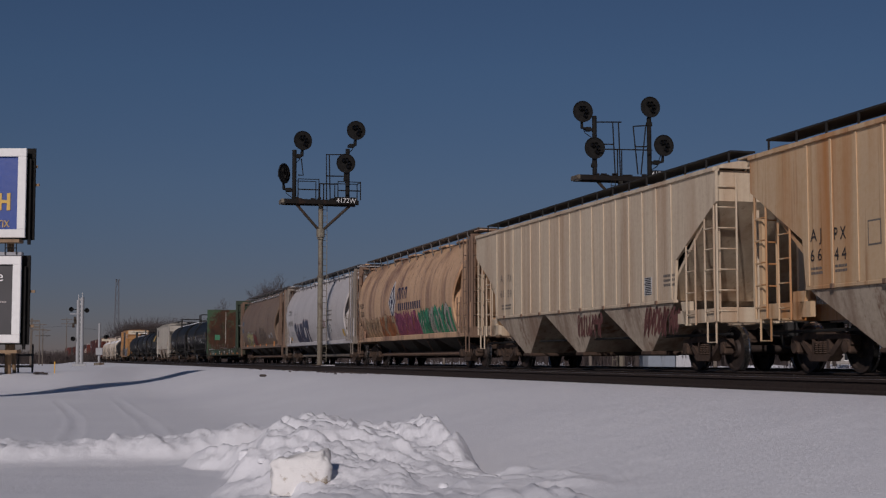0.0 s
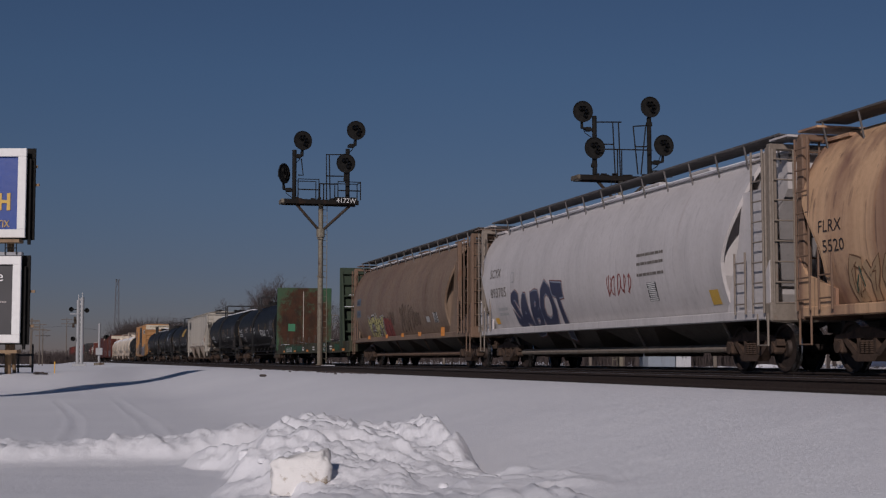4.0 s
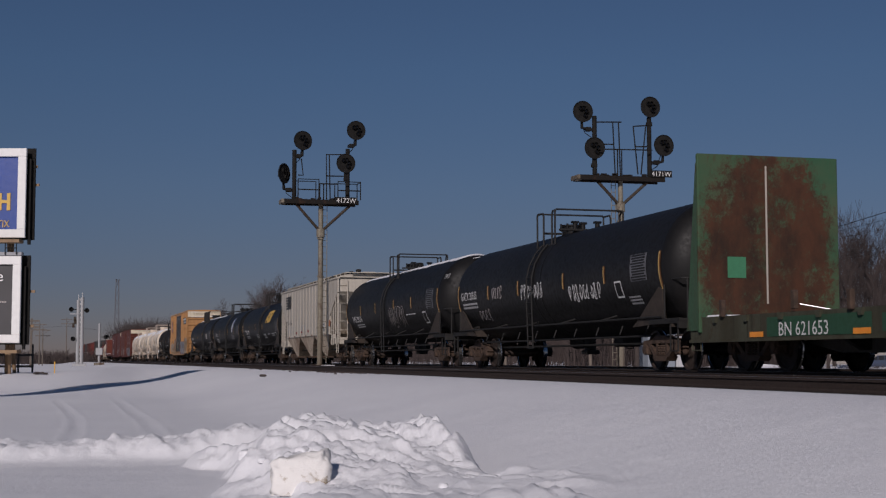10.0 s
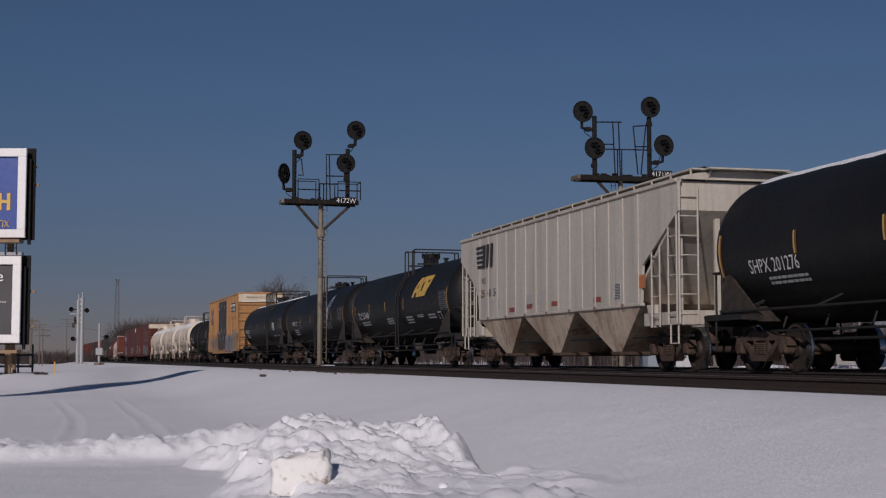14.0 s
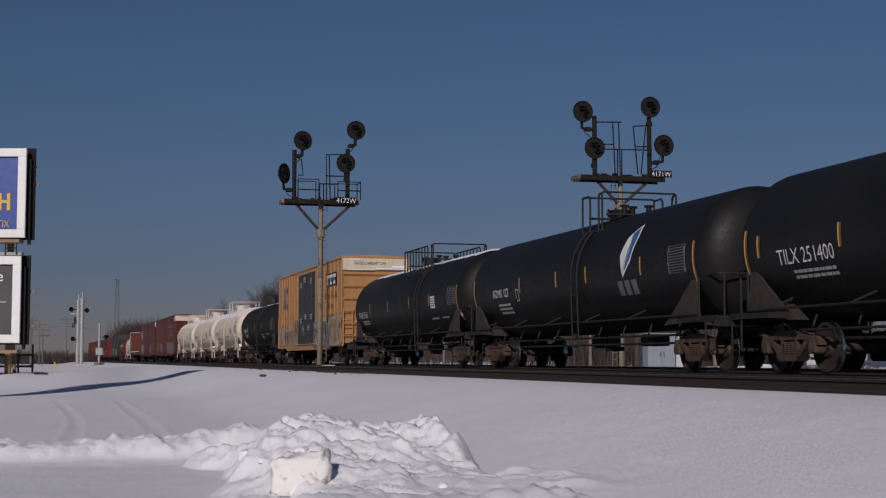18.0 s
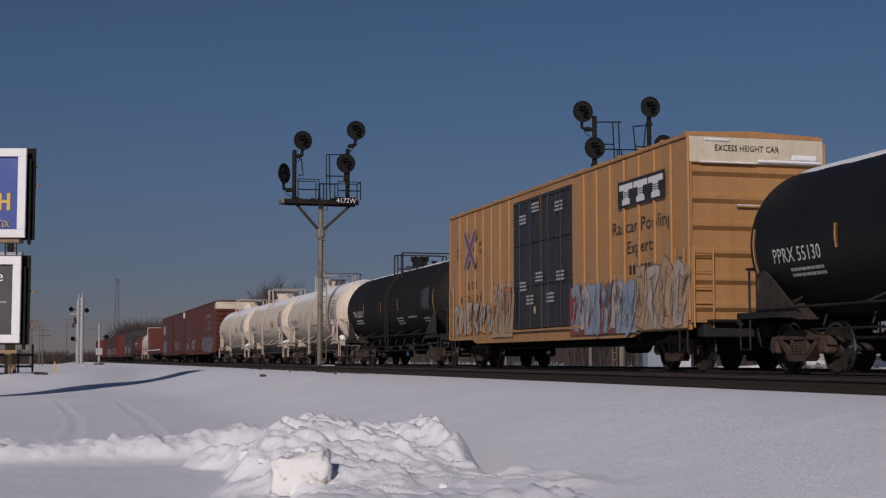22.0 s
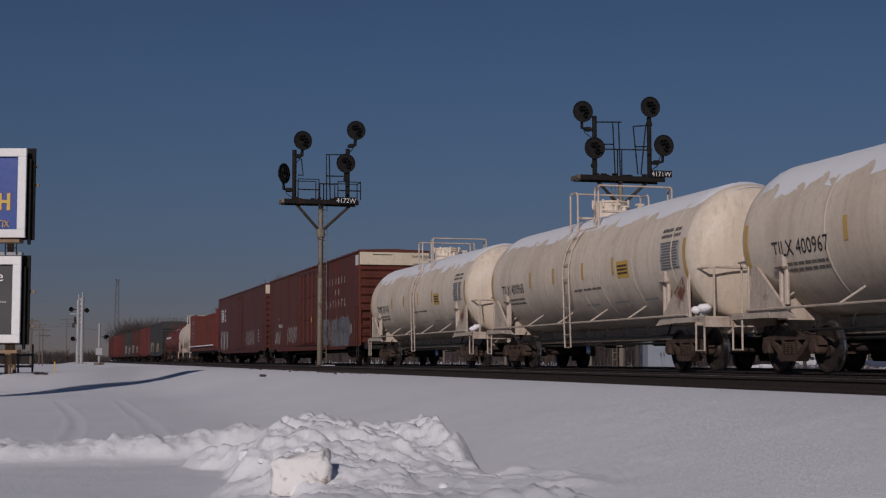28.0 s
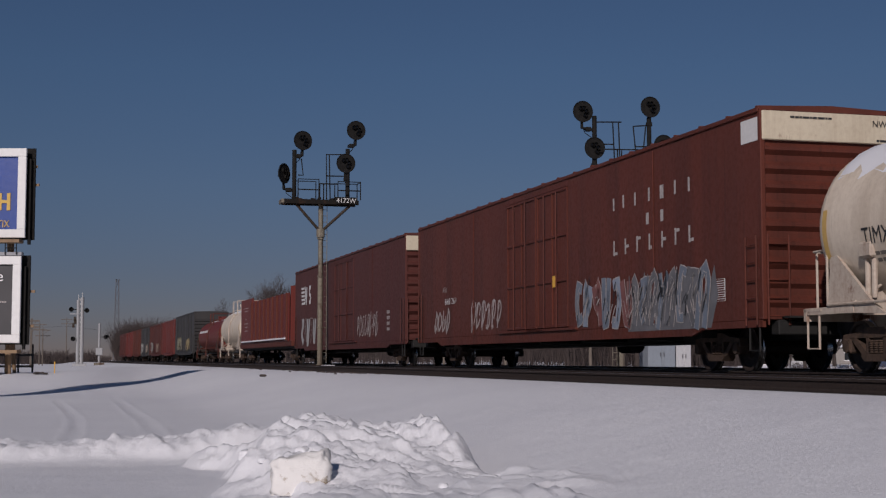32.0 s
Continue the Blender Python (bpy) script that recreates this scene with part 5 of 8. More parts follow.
    bracket = Shape().rod((-1.46, 0, low_rail), (-r * 0.72, -0.25, zc - r * 0.69), 0.022, 6).mesh("rail_bracket", frame_paint)
    for i in range(6):
        y = -cyl + 0.9 + i * (2 * cyl - 1.8) / 5
        if abs(y) > 0.8:
            place(part("rail_bracket", bracket, None, car), 0, y, 0)
            place(part("rail_bracket", bracket, None, car), 0, y - 0.25, 0, 180)
    # top platform with railings, manway and valves
    y1, y0 = rails
    ym = (y0 + y1) / 2
    zt = zc + r
    s = Shape()
    for x in (-1.05, 1.05):
        s.box(x * 0.83, ym, zt - 0.40, 0.34, y1 - y0, 0.04)
    for y in (y0 + 0.08, y1 - 0.08):
        s.box(0, y, zt + 0.02, 1.7, 0.16, 0.05)
    part("top_platform", s, frame_paint, car)
    h = zt + (0.58 if bigrail == 1.0 else 0.68)
    for y, k, ret in ((y1, -1, side_run), (y0, 1, 0.25)):
        s = Shape().pipe([(-1.02, y, zt - 0.42), (-1.02, y, h - 0.05), (-0.98, y, h), (0.98, y, h), (1.02, y, h - 0.05), (1.02, y, zt - 0.42)], 0.028)
        for x in (-1.02, 1.02):
            s.pipe([(x, y, h - 0.03), (x, y + k * (ret - 0.08), h - 0.03), (x, y + k * ret, h - 0.12), (x, y + k * ret, zt - 0.42)], 0.028)
            for i in range(1, int(ret / 0.45)):
                s.rod((x, y + k * 0.45 * i, h - 0.03), (x, y + k * 0.45 * i, zt - 0.42), 0.026, 6)
        part("top_handrail", s, frame_paint, car)
    yd = y1 - (0.15 if bigrail == 1.0 else 0.35)
    rd = 0.30 if bigrail == 1.0 else 0.46
    s = Shape().rod((0, yd, zt - 0.1), (0, yd, zt + dome), rd, 24)
    s.rod((0, yd, zt + dome), (0, yd, zt + dome + 0.05), rd + 0.03, 24)
    for i in range(8):
        an = i * math.pi / 4
        px, py = (rd + 0.05) * math.cos(an), yd + (rd + 0.05) * math.sin(an)
        s.rod((px, py, zt + dome - 0.12), (px, py, zt + dome + 0.08), 0.03, 6)
    part("manway", s, shell_paint, car)
    s = Shape()
    for dx, dy in ((-0.35, -0.55), (0.3, -0.6), (0.0, -0.25)):
        s.rod((dx, ym + dy, zt - 0.1), (dx, ym + dy, zt + 0.22), 0.07, 10)
        s.box(dx, ym + dy, zt + 0.25, 0.2, 0.14, 0.06)
    part("valve", s, shell_paint, car)
    # ladder bent round the shell
    if ladder_at is not None:
        ym = ladder_at + SHIFT[0]
    for sx in (-1, 1):
        lad = Shape()
        st = [(sx * 1.5, 0.55), (sx * 1.52, 1.2), (sx * (r + 0.05), zc - 0.2)] + [(sx * (r + 0.05) * math.sin(t), zc + (r + 0.05) * math.cos(t)) for t in (1.45, 1.2, 0.95, 0.75)]
        for yy in (ym - 0.22, ym + 0.22):
            lad.pipe([(x, yy, z) for x, z in st], 0.022)
        ld = part("ladder", lad, frame_paint, car)
        rung = Shape().rod((0, -0.22, 0), (0, 0.22, 0), 0.016, 6).mesh("rung", frame_paint)
        for (xa, za), (xb, zb) in zip(st[:-1], st[1:]):
            m = max(1, int(math.hypot(xb - xa, zb - za) / 0.3))
            for i in range(m):
                place(part("rung", rung, None, ld), xa + (xb - xa) * i / m, ym, za + (zb - za) * i / m)
    s = Shape().rod((0, 0, zc - r - 0.35), (0, 0, zc - r + 0.1), 0.16, 14).box(0, 0, zc - r - 0.4, 0.4, 0.4, 0.12, 0.02)
    part("bottom_outlet", s, frame_paint, car)
    s = Shape().rod((-0.5, -half + 1, 0.62), (-0.5, half - 1, 0.62), 0.03, 6)
    s.rod((0.55, 1.5, 0.75), (0.55, 2.6, 0.75), 0.2, 14).box(0.2, -2.2, 0.72, 0.5, 0.7, 0.3, 0.03)
    s.rod((-1.1, -half + 2.2, 0.78), (-1.1, half - 2.2, 0.78), 0.025, 6)
    for i in range(9):
        y = -half + 2.6 + i * (2 * half - 5.2) / 8
        s.rod((-1.1, y, 0.78), (-1.0, y, 1.05), 0.02, 6)
    part("brake_gear", s, M_BLACKSTEEL, car)
    side = drum(r, zc)
    marks = [(y, zc - 0.05, 0.42) for y in reflectors] + [(k * (cyl - 0.08) - SHIFT[0], zc - 0.12, 0.85) for k in (-1, 1)]
    for y, z, tall in marks:
        if bigrail > 1.0:
            patch(car, "yellow_reflector", y, z, 0.14, tall, M_STRIPE, side, 0.012, "faded yellow reflective strip")
            continue
        patch(car, "yellow_reflector", y + 0.025, z, 0.05, tall, M_STRIPE, side, 0.012, "yellow reflective strip")
        patch(car, "reflector_backing", y - 0.035, z, 0.07, tall, M_STRIPEBACK, side, 0.012)
    if bigrail == 1.25:
        part("through_sill", Shape().box(0, 0, 0.86, 0.62, 2 * half - 3.0, 0.34, 0.02), P_SILL, car, "grimy pale centre sill")
    return car, half, side


T_R, T_Z = 1.50, 2.42
car, half, side = tank_car("long black tank car with white graffiti tags", 125.5, 142.0, T_R, T_Z - 0.08, P_BLACK, M_BLACKSTEEL, (2.46, 0.96), (5.79, 2.84, -0.97, -3.89), 0.0, 0.22, (0.9, 1.5), 132.8)
writing(car, "GATX 20335", 7.9, 2.28, 0.26, M_LETTER, side, 1.7)
small_print(car, 7.85, 1.96, 1.6, 0.22, 2, M_GREYPRINT, side, 4)
scrawl(car, 4.9, 2.25, 1.0, 0.4, 4, side, M_DIMLETTER, 41, 0.035)
scrawl(car, 1.7, 2.15, 1.9, 0.45, 7, side, M_LETTER, 42, 0.035)
scrawl(car, -2.4, 1.95, 2.3, 0.45, 9, side, M_LETTER, 43, 0.035)
scrawl(car, 6.6, 1.62, 1.3, 0.35, 4, side, M_DIMLETTER, 44, 0.03)
patch(car, "inspection_mark", -4.7, 1.9, 0.42, 0.4, M_LETTER, side)
patch(car, "inspection_mark", -4.7, 1.9, 0.34, 0.32, P_BLACK, side, 0.008)
chart(car, -6.0, 2.35, 0.95, 0.62, M_GREYSPRAY, P_BLACK, side)
small_print(car, -5.5, 1.62, 0.7, 0.22, 3, M_GREYPRINT, side, 7)

car, half, side = tank_car("glossy black tank car with an outlined graffiti tag", 144.6, 160.7, T_R, T_Z, P_BLACK, M_BLACKSTEEL, (2.60, 1.05), (6.2, 3.27, -0.06, -2.9), 0.42, 0.22, (1.6, 2.2), 151.4)
writing(car, "SHPX 201276", 7.1, 2.02, 0.27, M_LETTER, side, 1.9)
small_print(car, 6.7, 1.72, 1.5, 0.18, 2, M_GREYPRINT, side, 3)
mural(car, -0.3, 1.93, 2.6, 0.75, 5, side, M_DIMLETTER, [P_BLACK], 45, 0.16, 0.035, lean=0.2)
small_print(car, -2.6, 1.95, 1.5, 0.06, 1, M_LETTER, side, 9)
chart(car, -5.6, 2.42, 0.95, 0.7, M_GREYSPRAY, P_BLACK, side, 6)
patch(car, "inspection_mark", -4.6, 1.78, 0.5, 0.42, M_LETTER, side)
patch(car, "inspection_mark", -4.6, 1.78, 0.42, 0.34, P_BLACK, side, 0.008)
writing(car, "SHPX 20", -7.5, 3.12, 0.15, M_LETTER, side, 0.6)

car, half, side = tank_car("black tank car with a slanted gold emblem", 181.4, 197.4, T_R, T_Z, P_BLACK, M_BLACKSTEEL, (0.63, -0.83), (5.07, 2.11, -1.02, 8.0), 0.0, 0.45, (0.2, -0.4), 188.8)
for pts, mt, ep in (([(-1.32, -0.38), (-0.30, -0.38), (-0.22, 0.34), (-0.62, 0.34)], M_GOLD, 0.006), ([(-0.28, -0.38), (0.30, -0.38), (0.52, 0.36), (-0.14, 0.36)], M_GOLD, 0.007), ([(0.30, -0.38), (0.62, -0.38), (1.18, 0.05), (1.22, 0.36), (0.50, 0.36)], M_GOLD, 0.008),
                    ([(-0.98, -0.38), (-0.66, -0.38), (-0.56, -0.22), (-0.84, -0.22)], P_BLACK, 0.011), ([(-0.72, -0.06), (-0.52, -0.06), (-0.47, 0.16)], P_BLACK, 0.011), ([(-0.05, -0.18), (0.16, -0.18), (0.30, 0.16), (0.08, 0.16)], P_BLACK, 0.011), ([(0.66, 0.10), (0.92, 0.10), (0.98, 0.20), (0.70, 0.20)], P_BLACK, 0.011)):
    decal(car, "emblem", outline(pts), -3.62, 2.93, mt, side, ep, "bold slanted gold emblem")
writing(car, "TILX 251400", 6.3, 2.12, 0.29, M_LETTER, side, 2.0)
small_print(car, 6.1, 1.78, 1.5, 0.2, 2, M_GREYPRINT, side, 3)
small_print(car, 1.6, 1.78, 1.1, 0.26, 3, M_GREYPRINT, side, 5)
small_print(car, -1.6, 1.75, 1.0, 0.3, 3, M_GREYPRINT, side, 8)
small_print(car, -3.3, 1.85, 0.9, 0.12, 2, M_GREYPRINT, side, 11)
small_print(car, -4.9, 1.8, 1.0, 0.2, 2, M_GREYPRINT, side, 12)
chart(car, -6.7, 2.3, 0.9, 0.66, M_GREYSPRAY, P_BLACK, side, 6)
patch(car, "inspection_mark", -6.0, 1.75, 0.42, 0.34, M_LETTER, side)
patch(car, "inspection_mark", -6.0, 1.75, 0.35, 0.27, P_BLACK, side, 0.008)

car, half, side = tank_car("black tank car with a white leaf emblem", 199.6, 216.0, T_R, T_Z, P_BLACK, M_BLACKSTEEL, (0.0, -1.4), (3.9, 0.79, -1.44, -4.94), 0.0, 0.2, (-0.2, -1.0), 207.45)
for pts, mt, ep in (([(-0.42, -0.1), (-0.2, 0.35), (0.35, 0.62), (0.45, 0.3), (0.25, -0.25), (-0.25, -0.62)], M_LETTER, 0.006), ([(0.0, 0.42), (0.3, 0.54), (0.38, 0.3), (0.2, -0.2), (-0.18, -0.52), (0.12, 0.0)], M_BLUE, 0.009), ([(-0.2, -0.5), (-0.02, -0.1), (0.2, 0.5), (0.1, 0.0)], M_TEAL, 0.012)):
    decal(car, "emblem", outline(pts), -4.1, 2.78, mt, side, ep, "white and blue leaf emblem")
for i in range(3):
    decal(car, "company_name", sheet([(0, 0, 0.3, 0.34)]), -3.6 - i * 0.42, 1.92, M_GREYSPRAY, side)
writing(car, "ADMX 127", 5.75, 2.22, 0.25, M_LETTER, side, 1.55)
small_print(car, 5.6, 1.75, 1.2, 0.35, 3, M_GREYPRINT, side, 3)
patch(car, "inspection_mark", 4.2, 2.1, 0.26, 0.34, M_GREYPRINT, side)
patch(car, "inspection_mark", 4.2, 2.1, 0.2, 0.28, P_BLACK, side, 0.008)
chart(car, -6.9, 2.4, 0.9, 0.6, M_GREYSPRAY, P_BLACK, side, 6)

car, half, side = tank_car("black tank car with snow along its top", 218.0, 234.6, T_R, T_Z, P_BLACK, M_BLACKSTEEL, (1.27, -3.10), (5.54, 2.25, -1.35, -4.27), 0.42, 0.3, (-1.6, -2.2), 226.0, side_run=3.6, ladder_at=-2.55)
patch(car, "red_placard", -8.1, 1.72, 0.28, 0.34, M_REDSPRAY, side, 0.02, "red and white hazard placard")
patch(car, "placard_label", -8.1, 1.74, 0.2, 0.1, M_LETTER, side, 0.024)
writing(car, "PPRX 55130", 6.95, 2.15, 0.27, M_LETTER, side, 1.7)
small_print(car, 6.7, 1.82, 1.2, 0.2, 2, M_GREYPRINT, side, 3)
patch(car, "paper_placard", -4.75, 2.27, 0.6, 0.42, M_WHITE, side)
small_print(car, -4.75, 2.27, 0.5, 0.34, 4, M_FADEDINK, side, 4, 0.01)
chart(car, -7.2, 2.4, 0.95, 0.6, M_GREYSPRAY, P_BLACK, side, 6)
small_print(car, -4.6, 1.7, 0.9, 0.1, 1, M_GREYPRINT, side, 5)
small_print(car, -6.0, 1.7, 0.8, 0.1, 1, M_GREYPRINT, side, 6)

car, half, side = tank_car("dull black tank car with snow along its top", 258.6, 273.9, T_R, T_Z, P_DULLBLACK, M_BLACKSTEEL, (1.91, 0.49), (5.7, 2.39, -0.62), 0.30, 0.45, (0.1, -0.6, -2.2, -3.6, -4.4, 2.6, 3.8, 5.2), 264.7)
writing(car, "TINX 425003", 6.9, 2.22, 0.28, M_LETTER, side, 1.85)
small_print(car, 6.8, 1.88, 1.4, 0.22, 2, M_GREYPRINT, side, 3)
small_print(car, -0.6, 1.75, 1.0, 0.3, 3, M_GREYPRINT, side, 5)
small_print(car, -2.6, 1.85, 1.3, 0.1, 1, M_GREYPRINT, side, 6)
chart(car, -4.8, 2.45, 1.0, 0.75, M_GREYSPRAY, P_BLACK, side, 6)
small_print(car, -4.6, 1.7, 0.9, 0.2, 2, M_GREYPRINT, side, 7)


def white_tank(label, a, b, datum, number, rails, snow):
    car, half, side = tank_car(label, a, b, 1.5, 2.52, P_WTANK, P_WFRAME, rails, (4.9, 2.95, 0.75, -1.3), snow, 0.4, (5.6, 3.6, 0.9, -0.4, -2.5, -4.7), datum, bigrail=1.25)
    writing(car, number, 6.5, 2.28, 0.29, M_INK, side, 2.0)
    small_print(car, 6.4, 1.92, 1.7, 0.22, 2, M_FADEDINK, side, 3)
    patch(car, "yellow_placard", -1.9, 2.36, 0.72, 0.4, M_GOLD, side)
    small_print(car, -1.9, 2.36, 0.6, 0.26, 3, M_INK, side, 4, 0.009)
    small_print(car, 0.6, 2.0, 1.9, 0.1, 1, M_FADEDINK, side, 5)
    for y in (0.7, -1.2, -2.9):
        small_print(car, y, 1.62, 0.9, 0.08, 1, M_GREYPRINT, side, 6)
    small_print(car, -4.6, 3.0, 1.0, 0.26, 2, M_FADEDINK, side, 7)
    chart(car, -4.6, 2.5, 1.0, 0.62, M_GREYPRINT, M_FADEDINK, side, 8)
    for k in (-1, 1):
        y = k * (half - 2.05)
        s = Shape().box(-1.36, y, 2.05, 0.26, 0.4, 0.28, 0.04)
        for d in (-0.1, 0.1):
            s.rod((-1.36, y + d, 1.95), (-1.36, y + d, 1.25), 0.05, 8)
        part("relief_valve", s, P_WFRAME, car)
        s = Shape()
        rnd = random.Random(int(a) + k)
        for i in range(5):
            s.box(-1.15 + rnd.uniform(-0.12, 0.12), k * (half - 0.8) + rnd.uniform(-0.15, 0.15), 1.2 + rnd.uniform(0, 0.14), 0.25, 0.25, 0.18, 0.08)
        part("snow_lump", s, M_SNOW, car, "lump of snow on the end platform", 60)
    return car


white_tank("white insulated tank car topped with snow", 276.7, 290.8, 282.2, "TILX 400967", (2.67, 0.57), 0.95)
white_tank("white insulated tank car with rust stains and snow", 293.5, 307.5, 298.95, "TILX 400968", (2.85, 0.80), 0.85)
white_tank("dusty white tank car with a snow-covered top", 310.5, 324.8, 315.75 + 0.3, "TIMX 201142", (2.40, 0.30), 0.95)


# ---- boxcars ----
def boxcar(label, a, b, top, body_paint, door_paint, doors, ribs, end_paint, end_panel=None, panels=(), roof_paint=None, truck_in=2.0, low=0.98, rib_w=0.05, datum=None, end_ribs=9):
    car, half = new_car("boxcar", label, a, b, truck_in, datum=datum)
    doors, ribs = [(p + SHIFT[0], q + SHIFT[0]) for p, q in doors], [p + SHIFT[0] for p in ribs]
    X, hb = 1.58, half - 0.25
    dl = [d for d in doors]
    # side walls are cut where the doors stand back
    for k in (-1, 1):
        ys = [-hb] + [v for d in sorted(dl) for v in d] + [hb]
        for y0, y1 in zip(ys[0::2], ys[1::2]):
            part("side_wall", Shape().span(k * X, k * (X - 0.08), y0, y1, low, top, 0.01), body_paint, car)
        for y0, y1 in sorted(dl):
            part("lintel", Shape().span(k * (X + 0.01), k * (X - 0.08), y0 - 0.05, y1 + 0.05, top - 0.17, top - 0.002), body_paint, car)
            dr = part("door", Shape().span(k * (X - 0.02), k * (X - 0.10), y0 + 0.015, y1 - 0.015, low + 0.1, top - 0.18, 0.012), door_paint, car)
            n = 3
            for i in range(n + 1):
                z = low + 0.14 + i * (top - low - 0.36) / n
                part("door_rib", Shape().span(k * (X + 0.02), k * (X - 0.03), y0 + 0.05, y1 - 0.05, z - 0.035, z + 0.035, 0.008), door_paint, dr)
            m = max(1, int((y1 - y0) / 1.2))
            for i in range(m + 1):
                y = y0 + 0.06 + (y1 - y0 - 0.12) * i / m
                part("door_post", Shape().span(k * (X + 0.015), k * (X - 0.03), y - 0.03, y + 0.03, low + 0.12, top - 0.2), door_paint, dr)
            for y in (y0 + (y1 - y0) * 0.32, y0 + (y1 - y0) * 0.72):
                part("locking_bar", Shape().rod((k * (X + 0.045), y, low + 0.1), (k * (X + 0.045), y, top - 0.25), 0.018, 6), door_paint, dr)
            part("door_track", Shape().span(k * (X + 0.07), k * (X - 0.05), y0 - 0.7, y1 + 0.7, low + 0.01, low + 0.08, 0.01), body_paint, car)
        part("side_sill", Shape().prism([(-hb, low), (hb, low), (hb, low - 0.14), (hb - 2.6, low - 0.14), (hb - 3.1, low - 0.26), (-hb + 3.1, low - 0.26), (-hb + 2.6, low - 0.14), (-hb, low - 0.14)], k * (X + 0.004), k * (X - 0.07), "x"), body_paint, car)
        part("eave", Shape().span(k * (X + 0.045), k * (X - 0.05), -hb, hb, top, top + 0.07, 0.012), body_paint, car)
    rib = Shape().span(-rib_w, 0, -0.05, 0.05, low + 0.05, top - 0.03, 0.015).mesh("side_post", body_paint)
    for y in ribs:
        if not any(y0 - 0.1 < y < y1 + 0.1 for y0, y1 in dl):
            place(part("side_post", rib, None, car), -X, y, 0)
            place(part("side_post", rib, None, car), X + rib_w, y, 0)
    for k in (-1, 1):
        ew = part("end_wall", Shape().span(-X, X, k * hb, k * (hb - 0.08), low, top + 0.05, 0.01), end_paint, car)
        n = end_ribs
        for i in range(n):
            z = low + 0.35 + i * (top - low - 1.05) / (n - 1)
            part("end_rib", Shape().prism([(k * hb, z - 0.12), (k * (hb + 0.09), z - 0.03), (k * (hb + 0.09), z + 0.03), (k * hb, z + 0.12)], -X + 0.06, X - 0.06, "x"), end_paint, ew)
        if end_panel:
            pp = part("end_panel", Shape().box(0, k * (hb + 0.05), top - 0.26, 2 * X - 0.02, 0.1, 0.56, 0.015), end_panel, ew, "pale painted top end panel")
        for x in (-1, 1):
            ladder(car, x * 1.3, k * (hb + 0.13), low - 0.1, low + 1.6, 5, body_paint, "x")
            ladder(car, x * 1.63, k * (hb - 0.35), low - 0.1, low + 1.6, 5, body_paint)
            stirrup(car, x * 1.56, k * (hb - 0.35), M_BLACKSTEEL, 0.4, low - 0.1)
        part("crossover_step", Shape().box(0, k * (hb + 0.2), low + 0.05, 2.4, 0.3, 0.04), M_BLACKSTEEL, car)
        part("end_sill", Shape().box(0, k * (hb - 0.05), 0.84, 2.6, 0.3, 0.28, 0.02), M_BLACKSTEEL, car)
        part("corner_post", Shape().span(-X - 0.02, -X + 0.08, k * hb - 0.06, k * hb + 0.06, low, top + 0.04, 0.015), body_paint, car)
    s = Shape().rod((0.5, -hb - 0.22, 2.2), (0.5, -hb - 0.26, 2.2), 0.28, 18).box(0.5, -hb - 0.12, 2.2, 0.3, 0.2, 0.4, 0.03)
    part("brake_wheel", s, body_paint, car)
    prof = [(-X - 0.03, top + 0.04), (-X - 0.03, top + 0.09), (0, top + 0.15), (X + 0.03, top + 0.09), (X + 0.03, top + 0.04)]
    rf = part("roof", Shape().prism(prof, -hb - 0.02, hb + 0.02), roof_paint or body_paint, car)
    m = int(2 * hb / 1.25)
    seam = Shape().prism([(-X - 0.02, top + 0.09), (0, top + 0.15), (X + 0.02, top + 0.09), (X + 0.02, top + 0.13), (0, top + 0.19), (-X - 0.02, top + 0.13)], -0.04, 0.04).mesh("roof_seam", roof_paint or body_paint)
    for i in range(m + 1):
        place(part("roof_seam", seam, None, rf), 0, -hb + 0.1 + (2 * hb - 0.2) * i / m, 0)
    s = Shape().box(0, 0, 0.75, 0.6, 2 * hb - 0.4, 0.25, 0.02).rod((0.6, -2, 0.6), (0.6, -1, 0.6), 0.2, 12).rod((-0.9, -hb + 2, 0.58), (-0.9, hb - 2, 0.58), 0.03, 6)
    for i in range(7):
        s.box(0, -hb + 3 + i * (2 * hb - 6) / 6, 0.76, 2.9, 0.12, 0.16)
    part("underframe", s, M_BLACKSTEEL, car)
    return car, hb, flat(-X)


rib_y = [-8.96 + 0.88 * i for i in range(21)]
car, hb, side = boxcar("yellow ribbed boxcar with black doors and graffiti", 236.6, 256.8, 4.93, P_YELLOWBOX, P_BLACKDOOR, [(-1.9, 0.55), (0.6, 2.98)], rib_y, P_YELLOWBOX, P_CREAMEND, low=1.0, truck_in=2.15, datum=246.2, end_ribs=6)
# emblem: white slabs on a dark plate
patch(car, "emblem_plate", -6.5, 4.08, 2.7, 0.62, M_INK, side, 0.056, "dark plate with a white slab emblem")
for y in (-5.65, -6.5, -7.35):
    decal(car, "emblem", sheet([(0, 0.16, 0.80, 0.14), (0.0, -0.02, 0.30, 0.22), (0, -0.19, 0.46, 0.13)]), y, 4.08, M_LETTER, side, 0.060)
    decal(car, "emblem", sheet([(0.06, -0.02, 0.36, 0.022), (0.06, -0.07, 0.36, 0.022), (0.06, 0.03, 0.36, 0.022)]), y, 4.08, M_INK, side, 0.064)
writing(car, "Railcar Pooling", -6.4, 3.33, 0.32, M_INK, side, 3.4)
writing(car, "Experts", -6.4, 2.83, 0.30, M_INK, side, 1.6)
for i in range(7):
    patch(car, "web_address", -5.75 - i * 0.22, 2.3, 0.14, 0.22, M_INK, side)
